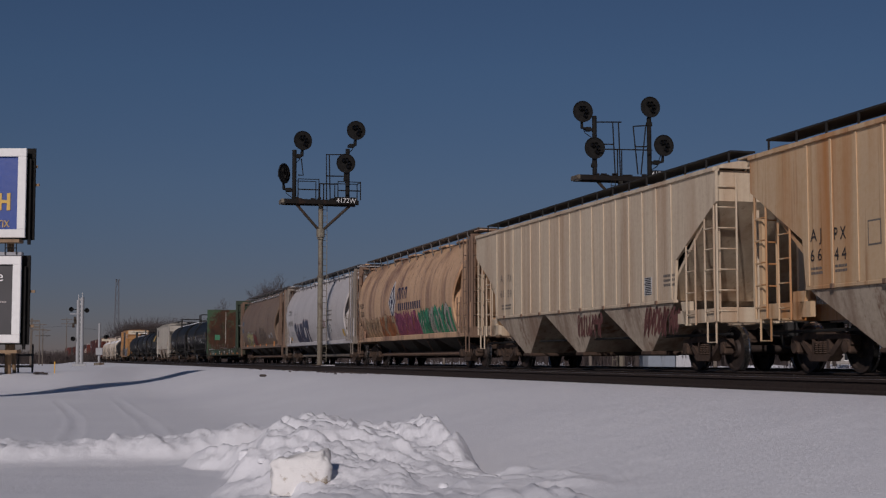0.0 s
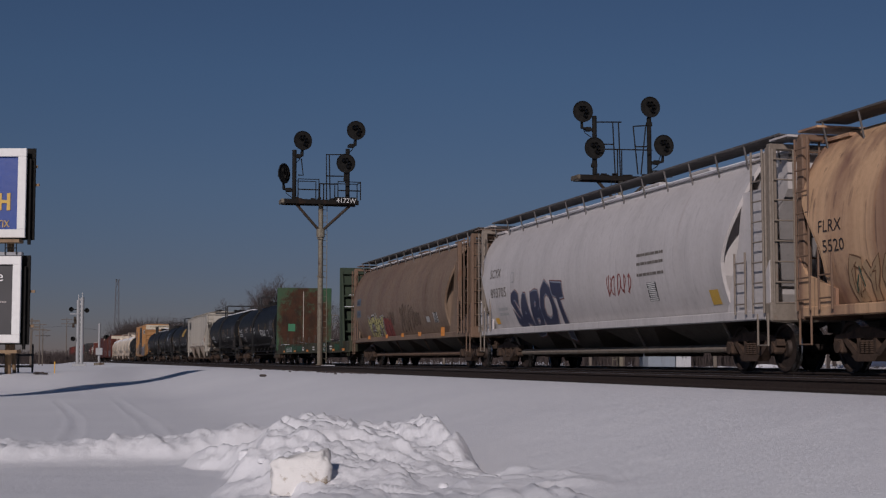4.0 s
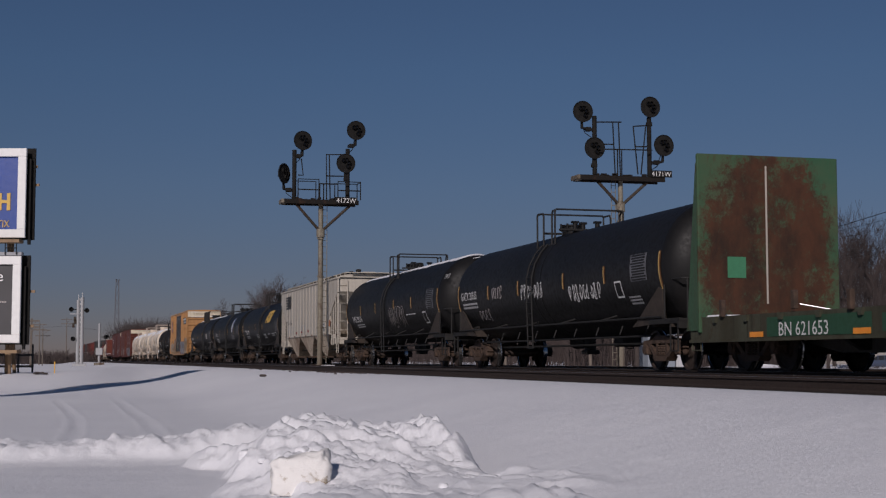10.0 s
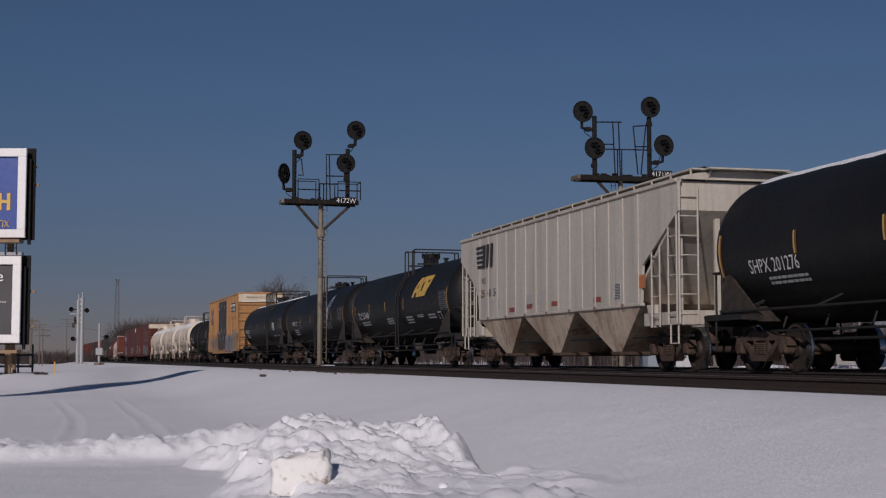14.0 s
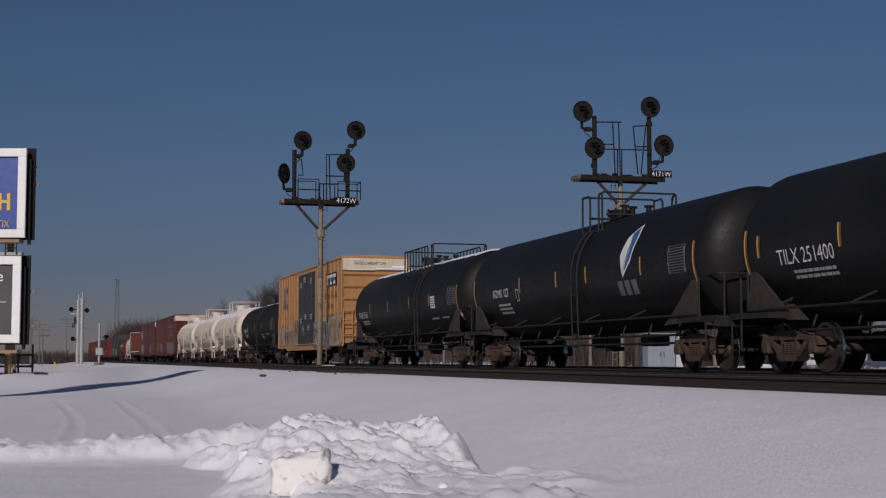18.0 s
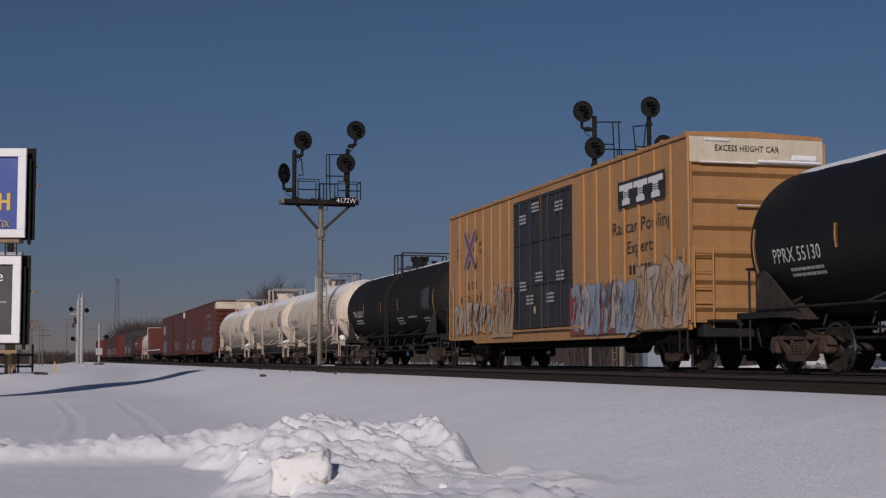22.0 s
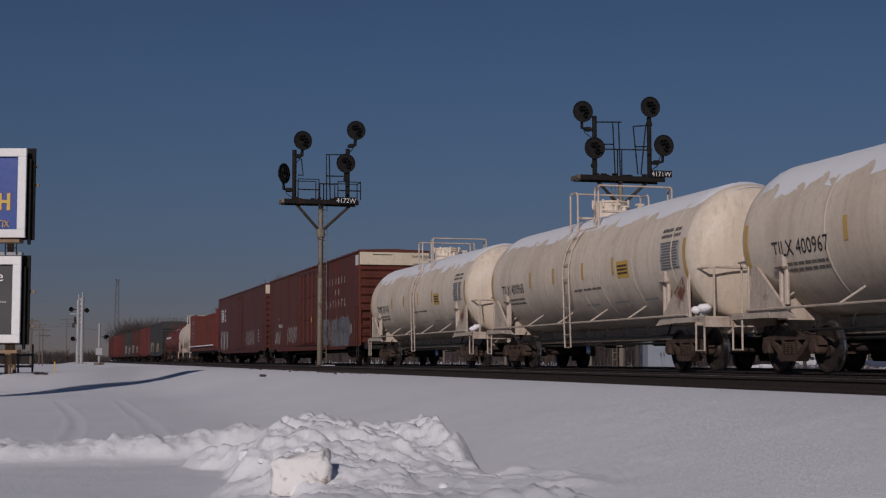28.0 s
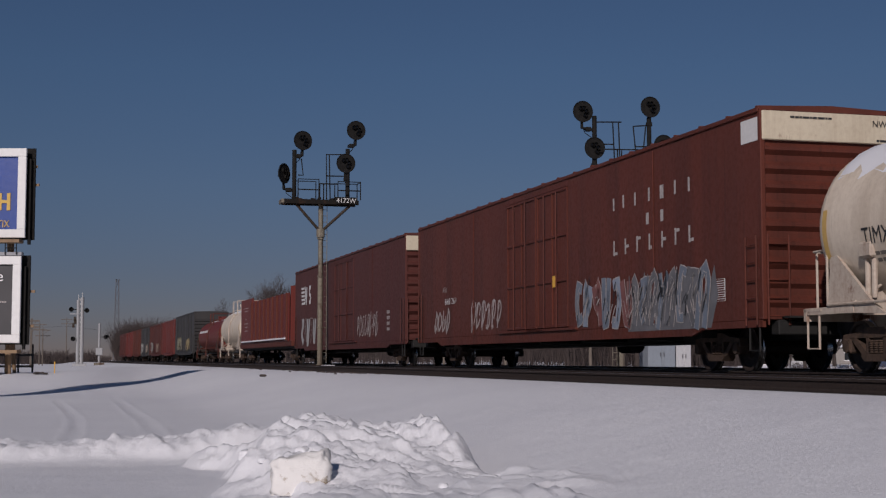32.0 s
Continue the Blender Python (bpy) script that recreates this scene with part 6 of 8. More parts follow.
for k in (1, -1):
    decal(car, "emblem", ribbon([(-0.60 * k, -0.58), (0.0, 0.0), (0.60 * k, 0.58)], 0.40), 7.35, 3.72, M_LBLUE, side, 0.056 + 0.001 * (k > 0), "crossed red and blue ribbons emblem")
for k, mt in ((1, M_REDSPRAY), (-1, M_REDSPRAY)):
    decal(car, "emblem", ribbon([(-0.60 * k, -0.58), (0.0, 0.0), (0.60 * k, 0.58)], 0.20), 7.35, 3.72, mt, side, 0.060 + 0.001 * (k > 0), "crossed red and blue ribbons emblem")
patch(car, "emblem", 7.35, 3.72, 0.13, 0.36, M_BLUE, side, 0.063)
writing(car, "TB  OX", 7.35, 2.60, 0.24, M_INK, side, 1.3, 0.01)
writing(car, "6 70 30 6", 7.35, 2.18, 0.24, M_INK, side, 2.5, 0.01)
for txt, y, z in (("next", 8.8, 3.86), ("load", 8.8, 3.64), ("any", 6.2, 3.9), ("road", 6.2, 3.66)):
    writing(car, txt, y, z, 0.2, M_INK, side, 0.48)
for y, z, w in ((6.2, 2.2, 0.4),):
    small_print(car, y, z, w, 0.4, 3, M_FADEDINK, side, int(y * 7))
for y, z in ((2.0, 4.2), (0.9, 4.45), (-1.0, 4.3), (2.0, 2.3), (0.6, 2.5), (-1.1, 2.45), (-0.3, 1.9), (1.4, 1.9)):
    small_print(car, y, z, 0.62, 0.3, 3, M_GREYPRINT, side, int(y * 13 + 90), 0.05)
patch(car, "yellow_tag", 0.95, 1.6, 0.16, 0.2, M_LIME, side, 0.06)
mural(car, 7.0, 1.50, 4.4, 1.0, 6, side, M_FADEDINK, [M_SILVER], 51, 0.2, 0.035, eps=0.055, lean=0.0)
mural(car, 4.0, 1.75, 1.9, 1.7, 3, side, M_SILVER, [M_ORSPRAY, M_SILVER], 52, 0.16, 0.07, back=(M_TANSPRAY,), eps=0.052, spike=0.8)
mural(car, -4.0, 1.5, 4.2, 1.3, 6, side, M_GREYSPRAY, [M_LBLUE, M_SILVER, M_LBLUE], 53, 0.26, 0.03, back=(M_REDSPRAY, M_LBLUE, M_REDBROWN, M_LBLUE), eps=0.052, spike=0.25, lean=0.0)
mural(car, -7.5, 1.65, 2.7, 1.5, 4, side, M_BROWNLINE, [M_TANSPRAY, M_SILVER], 54, 0.24, 0.04, back=(M_TANSPRAY,), eps=0.055)
drips(car, -4.0, 1.5, 4.1, 1.3, 12, side, (M_GREYSPRAY, M_SILVER, M_REDBROWN, M_LBLUE), 153, 0.06, 0.085)
drips(car, -7.5, 1.6, 2.6, 1.4, 10, side, (M_BROWNLINE, M_SILVER, M_FADEDINK), 154, 0.05, 0.085)
drips(car, 7.0, 1.5, 4.3, 1.0, 16, side, (M_FADEDINK, M_SILVER, M_TANSPRAY), 151, 0.05, 0.085)
drips(car, 4.0, 1.8, 1.9, 1.7, 12, side, (M_SILVER, M_TANSPRAY, M_ORSPRAY), 152, 0.06, 0.085)
wr = writing(car, "EXCESS HEIGHT CAR", 0, 0, 0.13, M_INK, flat(0), 1.5)
wr.matrix_basis = pose(-0.75, -hb - 0.106, 4.72, 0, 0, 90)
part("panel_snow", Shape().box(0.75, -hb - 0.125, 4.45, 1.5, 0.06, 0.07, 0.03).box(1.1, -hb - 0.12, 4.55, 0.6, 0.05, 0.12, 0.03).box(-0.95, -hb - 0.115, 4.88, 0.6, 0.04, 0.05, 0.02), M_SNOW, car, "snow clinging to the end panel")
part("ledge_snow", Shape().box(-0.7, -hb - 0.1, 4.40, 1.3, 0.1, 0.03, 0.012), M_SNOW, car, "snow on the end ledge")
part("ledge_snow", Shape().box(0.3, -hb - 0.1, 3.50, 1.6, 0.08, 0.025, 0.01), M_SNOW, car)

car, hb, side = boxcar("long oxide red boxcar with faded white lettering and graffiti", 326.2, 353.9, 4.93, P_RED, P_RED, [(-2.2, 0.3), (0.35, 3.0)], [-7.7, 6.5], P_RED, P_CREAMEND, truck_in=3.2, rib_w=0.02, datum=339.65)
for i, y in enumerate((-5.4, -6.0, -6.7, -7.5, -8.2, -8.9, -9.6)):
    patch(car, "faded_lettering", y, 3.92 + 0.02 * (i % 2), 0.10 + 0.1 * (i in (4,)), 0.30, M_DIMLETTER, side, 0.008)
for y in (-7.4, -8.2):
    patch(car, "faded_lettering", y, 3.4, 0.16, 0.26, M_DIMLETTER, side, 0.008)
for i, y in enumerate((-5.4, -6.1, -6.8, -7.5, -8.2, -8.9, -9.6)):
    patch(car, "faded_lettering", y, 2.87, 0.09, 0.36, M_DIMLETTER, side, 0.008)
    patch(car, "faded_lettering", y - 0.12, 2.87 + 0.13 * ((i % 3) - 1), 0.18, 0.07, M_DIMLETTER, side, 0.008)
writing(car, "868 261", 9.2, 2.2, 0.22, M_LETTER, side, 1.4)
writing(car, "N W", 9.9, 2.6, 0.2, M_DIMLETTER, side, 0.5)
scrawl(car, 10.4, 1.55, 2.0, 0.9, 4, side, M_DIMLETTER, 61, 0.09)
scrawl(car, 5.2, 1.6, 3.2, 1.0, 6, side, M_DIMLETTER, 62, 0.08)
mural(car, -4.6, 1.6, 3.7, 1.25, 6, side, M_DIMLETTER, [M_SLATE, M_LBLUE, M_REDBROWN], 63, 0.26, 0.035, lean=0.0)
mural(car, -8.4, 1.55, 4.2, 1.35, 8, side, M_DIMLETTER, [M_GREYSPRAY, M_SLATE], 64, 0.2, 0.03, back=(M_GREYSPRAY, M_GREYSPRAY), spike=0.7, lean=0.25)
drips(car, -8.4, 1.55, 4.2, 1.3, 22, side, (M_DIMLETTER, M_INK, M_GREYSPRAY), 164, 0.045, 0.04)
drips(car, -4.6, 1.6, 3.6, 1.2, 12, side, (M_INK, M_DIMLETTER), 163, 0.04, 0.04)
chart(car, -11.0, 1.62, 0.45, 0.45, M_LETTER, P_RED, side)
patch(car, "yellow_tag", -1.25, 2.3, 0.25, 0.3, M_YELLOW, side, 0.05)
patch(car, "corner_patch", -12.35, 4.62, 0.7, 0.45, M_LETTER, side, 0.012, "white paint splashed at the corner")
for x, z, w in ((-0.95, 4.84, 0.9), (0.85, 4.45, 0.8)):
    wr = small_print(car, 0, 0, w, 0.07, 1, M_INK, flat(0), int(w * 10))
    wr.matrix_basis = pose(x, -hb - 0.108, z, 0, 0, 90)
wr = writing(car, "NW 868261", 0, 0, 0.13, M_INK, flat(0), 0.85)
wr.matrix_basis = pose(0.80, -hb - 0.106, 4.78, 0, 0, 90)

car, hb, side = boxcar("long faded red boxcar with a white barred emblem", 354.6, 381.3, 4.93, P_RED2, P_RED2, [(-2.2, 2.3)], [-6.0, 6.0], P_RED2, P_CREAMEND, truck_in=3.2, rib_w=0.02, datum=367.15)
decal(car, "emblem", sheet([(-0.5 + 0.03 * i, 0.42 - 0.2 * i, 1.0, 0.11) for i in range(5)]), 10.6, 3.6, M_LETTER, side, 0.01, "white barred emblem")
decal(car, "emblem", ribbon([(-0.25, -0.45), (-0.05, 0.45), (0.2, -0.45), (0.35, 0.45)], 0.2), 10.2, 3.6, M_LETTER, side, 0.012)
decal(car, "emblem", ribbon([(0.4, 0.38), (0.0, 0.38), (-0.02, 0.03), (0.32, -0.03), (0.3, -0.38), (-0.1, -0.38)], 0.2), 9.1, 3.6, M_LETTER, side, 0.01)
mural(car, 9.3, 1.75, 4.4, 1.4, 5, side, M_DIMLETTER, [M_GREYPRINT, P_RED2], 71, 0.3, 0.05)
scrawl(car, -5.0, 1.7, 4.2, 1.0, 8, side, M_DIMLETTER, 72, 0.07)
small_print(car, -9.0, 1.8, 0.5, 0.9, 4, M_DIMLETTER, side, 5)


# ---- the tail of the train ----
def red_open_car(a, b):
    car, half = new_car("open_top_car", "red open car with ribbed low sides and tall end panels", a, b, 2.0)
    for k in (-1, 1):
        part("side_wall", Shape().span(k * 1.56, k * 1.48, -half + 1.2, half - 5.6, 1.3, 4.05, 0.01), P_BRIGHTRED, car)
        part("side_panel", Shape().span(k * 1.58, k * 1.46, half - 5.8, half - 0.4, 1.3, 4.35, 0.01), P_BRIGHTRED, car, "plain red side panel with white print")
        part("side_sill", Shape().span(k * 1.58, k * 1.4, -half, half, 1.0, 1.32, 0.02), P_RED, car)
        part("sill_snow", Shape().span(k * 1.72, k * 1.56, -half + 1.6, half - 1.2, 1.4, 1.5, 0.02), M_SNOW, car, "snow lying on the sill")
        rib = Shape().span(-0.1, 0, -0.06, 0.06, 1.35, 4.05).mesh("side_post", P_RED)
        for i in range(9):
            place(part("side_post", rib, None, car), k * 1.56 + (0.1 if k > 0 else 0), -half + 1.6 + i * (2 * half - 7.6) / 8, 0)
        part("end_panel", Shape().span(-1.56, 1.56, k * (half - 0.4), k * (half - 0.5), 1.1, 4.4, 0.02), P_BRIGHTRED, car)
    part("load", Shape().prism([(-1.4, 1.2), (1.4, 1.2), (1.4, 3.9), (0.6, 4.2), (-0.6, 4.2), (-1.4, 3.9)], -half + 1.3, half - 5.7), M_BLACKSTEEL, car, "dark load inside")
    part("floor_frame", Shape().box(0, 0, 1.0, 2.8, 2 * half, 0.25, 0.02), M_BLACKSTEEL, car)
    for z, w in ((3.75, 2.4), (3.55, 1.7), (3.0, 0.8), (2.7, 1.9), (2.45, 1.6), (2.2, 1.5)):
        small_print(car, half - 3.1, z, w, 0.10, 1, M_DIMLETTER, flat(-1.58), int(z * 50))


red_open_car(381.6, 404.6)
tank_car("short white tank car with a tall railing", 406.0, 417.0, 1.45, 2.55, P_WTANK, P_WFRAME, (1.4, -1.4), (2, -2), 0.5, 0.4, (0.4,), bigrail=1.5)
car, half, side = tank_car("dark red tank car with white lettering", 419.6, 435.2, 1.35, 2.3, P_BRIGHTRED, P_RED, (1.2, -1.2), (), 0.2, 0.3)
small_print(car, 4.0, 2.7, 6.5, 0.35, 1, M_LETTER, side, 5)


def plain_boxcar(label, a, b, top, body, tag=None):
    car, hb, side = boxcar(label, a, b, top, body, body, [(-1.6, 1.6)], [i * 1.5 - 9 for i in range(13) if abs(i * 1.5 - 9) < (b - a) / 2 - 1.2], body, None)
    if tag:
        mural(car, 4.5, 1.8, 4.5, 1.3, 5, side, tag, [M_SILVER], int(a), 0.25, 0.08, eps=0.056)
        mural(car, -4.2, 1.7, 3.6, 1.1, 4, side, tag, [M_TANSPRAY], int(a) + 1, 0.25, 0.08, eps=0.056)


P_BLACKBOX = paint("black_boxcar_paint", (0.03, 0.028, 0.028), (0.06, 0.05, 0.04), 0.5, 0.6, 0.5, 0.0)
plain_boxcar("sooty black boxcar with pale graffiti", 436.6, 457.0, 4.6, P_BLACKBOX, M_LIME)
plain_boxcar("bright red boxcar in the train's tail", 457.2, 474.4, 4.45, P_BRIGHTRED)
plain_boxcar("oxide red boxcar with a pale tag", 474.6, 494.0, 4.45, P_RED2, M_DIMLETTER)
plain_boxcar("black boxcar with a white tag", 494.2, 510.4, 4.45, P_BLACKBOX, M_LETTER)
plain_boxcar("faded red boxcar in the train's tail", 510.6, 528.0, 4.5, P_RED)
plain_boxcar("bright red boxcar in the far tail", 528.2, 545.5, 4.5, P_BRIGHTRED)
plain_boxcar("faded red boxcar at the end of the train", 545.7, 563.0, 4.5, P_RED2)


# ---- bracket post signals ----
def signal_mast(label, at, mast_top, beam, discs, poles, braces, plate, text, rails, ladder_x, turned=()):
    """at: foot of the mast. Places are (x, z) in metres from the foot, seen from the camera's side."""
    root = thing("signal_mast", label, "railway signal", at, "bracket post signals")
    s = Shape().rod((0, 0, 0), (0, 0, mast_top * 0.55), 0.128, 18).rod((0, 0, mast_top * 0.55), (0, 0, mast_top), 0.112, 18)
    for z in (0.12, 1.9, mast_top * 0.55, mast_top * 0.78, mast_top - 1.5):
        s.rod((0, 0, z), (0, 0, z + 0.07), 0.165, 18)
    part("mast", s, M_MAST, root, "weathered pale steel tube", 40)
    part("foot", Shape().box(0, 0, 0.06, 0.8, 0.8, 0.2, 0.05), M_TRUCK, root)
    z0 = beam[2]
    s = Shape()
    for y in (-0.42, 0.42):
        s.span(beam[0], beam[1], y - 0.05, y + 0.05, z0 - 0.14, z0 + 0.08, 0.01)
    rnd = random.Random(int(beam[2] * 100))
    for _ in range(26):
        x = rnd.uniform(beam[0] + 0.3, beam[1] - 0.2)
        s.box(x, rnd.choice((-0.42, 0.42)), z0 + rnd.uniform(0.08, 0.14), rnd.uniform(0.08, 0.3), 0.12, rnd.uniform(0.04, 0.12), 0.015)
    part("beam", s, M_RUSTBEAM, root, "rusted black platform beam")
    s = Shape().span(beam[0] + 0.1, beam[1], -0.36, 0.36, z0 + 0.0, z0 + 0.04)
    part("deck_plate", s, M_RUSTBEAM, root)
    part("end_box", Shape().box(beam[0] + 0.02, 0, z0 - 0.02, 0.3, 0.9, 0.2, 0.02), M_MAST, root)
    for x, z in braces[1:]:
        part("brace", Shape().rod((0, 0, braces[0]), (x, -0.2, z), 0.07, 10), M_BRACE, root)
    part("collar", Shape().rod((0, 0, braces[0] - 0.25), (0, 0, braces[0] + 0.15), 0.2, 18), M_MAST, root)
    for x, za, zb in poles:
        part("head_pole", Shape().rod((x, 0, za), (x, 0, zb), 0.105, 12), M_SIGNALBLACK, root)
    for i, (x, z, r, px) in enumerate(discs):
        yaw = radians(turned[i]) if turned else 0.0
        d = Vector((math.sin(yaw), -math.cos(yaw), 0))
        side = Vector((math.cos(yaw), math.sin(yaw), 0))
        c = Vector((x, -0.18, z))
        s = Shape()
        m = 40
        s.rings([[tuple(c + d * o + side * (k * r * math.cos(2 * math.pi * j / m)) + Vector((0, 0, k * r * math.sin(2 * math.pi * j / m)))) for j in range(m)]
                 for o, k in ((-0.02, 0.96), (-0.02, 1.0), (0.03, 1.0), (0.03, 0.95), (0.0, 0.93))])
        head = part("signal_disc", s, M_SIGNALBLACK, root, "round black signal disc", 35)
        for ax, az in ((-0.13, 0.13), (0.02, 0.15), (0.14, 0.02), (0.08, -0.16)):
            p = c + side * ax + Vector((0, 0, az))
            s = Shape().rod(p, p + d * 0.12, 0.095, 16, caps=False).rod(p, p + d * 0.02, 0.075, 16)
            hood = part("lens_hood", s, M_SIGNALBLACK, head)
            part("lens", Shape().rod(p + d * 0.025, p + d * 0.032, 0.068, 16), M_LENS, hood, "unlit dark glass lens")
        s = Shape().box(c.x - d.x * 0.15, c.y - d.y * 0.15, c.z, 0.32, 0.28, 0.36, 0.05)
        part("lamp_case", s, M_SIGNALBLACK, head)
        s = Shape().pipe([(x, -0.05, z - r * 0.3), (x, -0.02, z - r - 0.22), ((x + px) / 2, 0, z - r - 0.3), (px, 0, z - r - 0.3)], 0.075, 8).box((x + px) / 2, -0.01, z - r - 0.28, 0.26, 0.2, 0.2, 0.03)
        part("head_bracket", s, M_SIGNALBLACK, head)
        part("cable", Shape().pipe([(x, 0.1, z - r * 0.5), (x + (px - x) * 0.3, 0.12, z - r - 0.42), (px, 0.1, z - r - 0.7)], 0.018), M_SIGNALBLACK, head)
    for pts in rails:
        part("railing", Shape().pipe([(x, y, z) for x, y, z in pts], 0.03), M_SIGNALBLACK, root)
    s = Shape()
    lad_w = 0.20
    for k in (-1, 1):
        s.rod((ladder_x + k * lad_w / 2, 0.1, 0.3), (ladder_x + k * lad_w / 2, 0.1, z0 + 0.1), 0.016, 6)
    lad = part("ladder", s, M_MAST, root)
    rung = Shape().rod((-lad_w / 2, 0, 0), (lad_w / 2, 0, 0), 0.013, 6).mesh("rung", M_MAST)
    n = int((z0 - 0.4) / 0.3)
    for i in range(n):
        place(part("rung", rung, None, lad), ladder_x, 0.1, 0.45 + i * 0.3)
    pl = part("sign_plate", Shape().span(plate[0], plate[2], -0.52, -0.50, plate[3], plate[1]), M_SIGNALBLACK, root, "black plate with white characters")
    wr = writing(pl, text, 0, 0, (plate[1] - plate[3]) * 0.72, M_LETTER, flat(0), (plate[2] - plate[0]) * 0.9)
    wr.matrix_basis = pose((plate[0] + plate[2]) / 2, -0.53, (plate[1] + plate[3]) / 2, 0, 0, 90)
    return root


M_LENS = plain("dark_lens_glass", (0.004, 0.003, 0.003), 0.3, 0.0, 0.2)
SHIFT[0] = 0.0


def frame_rail(x0, x1, y, z0, z1, mids=()):
    out = [[(x0, y, z0), (x0, y, z1), (x1, y, z1), (x1, y, z0)]]
    out += [[(x0, y, m), (x1, y, m)] for m in mids]
    return out


r1 = frame_rail(-1.18, -0.17, -0.42, 8.1, 9.05, (8.55,)) + frame_rail(0.76, 1.87, -0.42, 8.1, 8.98, (8.55,)) + frame_rail(-1.18, -0.17, 0.42, 8.1, 9.05) + frame_rail(0.76, 1.87, 0.42, 8.1, 8.98)
r1 += [[(1.87, -0.42, 8.98), (1.87, 0.42, 8.98)], [(0.3, 0.1, 8.05), (0.28, 0.1, 10.35), (1.25, 0.1, 10.38)], [(0.48, 0.1, 8.05), (0.42, 0.1, 10.35)], [(0.28, 0.1, 9.3), (1.2, 0.1, 9.32)],
       [(-0.17, -0.42, 8.85), (0.76, -0.42, 8.85)], [(0.0, 0.3, 8.0), (0.0, 0.3, 8.95)], [(0.19, 0.3, 8.0), (0.19, 0.3, 8.95)], [(-1.1, 0.1, 9.3), (-0.85, 0.1, 9.3), (-0.95, 0.1, 10.1)]]
signal_mast("tall bracket post signal with four black discs between the tracks", (12.15, 68.0, -0.17), 7.95, (-1.85, 1.78, 8.0),
            [(-0.92, 10.95, 0.47, -1.30), (1.69, 11.55, 0.47, 1.31), (1.19, 9.92, 0.47, 1.31), (-1.82, 9.32, 0.49, -1.30)],
            [(-1.30, 8.1, 10.5), (1.31, 8.1, 10.65)], [6.55, (-1.22, 7.85), (1.45, 7.9)], (0.62, 8.22, 1.68, 7.90), "4172W", r1, 0.23, (14, 6, 4, 48))

r2 = [[(-1.15, 0.1, 11.4), (0.12, 0.1, 11.45)], [(-0.2, 0.1, 9.0), (-0.3, 0.1, 11.4)], [(0.05, 0.1, 9.0), (-0.02, 0.1, 11.4)], [(0.69, 0.1, 11.28), (1.44, 0.1, 11.36)], [(0.69, 0.1, 11.28), (0.9, 0.1, 9.1)],
      [(1.3, 0.1, 11.3), (1.05, 0.1, 9.1)], [(-1.2, -0.4, 10.1), (1.4, -0.4, 10.15)], [(-1.2, 0.1, 10.4), (-0.25, 0.1, 10.42)], [(0.75, 0.1, 10.35), (1.4, 0.1, 10.38)], [(0.0, 0.3, 9.0), (0.0, 0.3, 10.2)], [(0.2, 0.3, 9.0), (0.2, 0.3, 10.2)]]
signal_mast("tall bracket post signal with four black discs behind the train", (24.3, 59.7, -0.5), 8.85, (-2.08, 1.98, 8.85),
            [(-1.83, 11.8, 0.48, -1.22), (1.42, 12.15, 0.48, 1.42), (-1.28, 10.18, 0.49, -1.22), (2.06, 10.42, 0.49, 1.42)],
            [(-1.22, 9.0, 11.65), (1.42, 9.0, 11.7)], [7.6, (-1.14, 8.65), (1.2, 8.7)], (1.24, 9.22, 2.29, 8.92), "4171W", r2, -0.3, (4, 4, 4, 4))


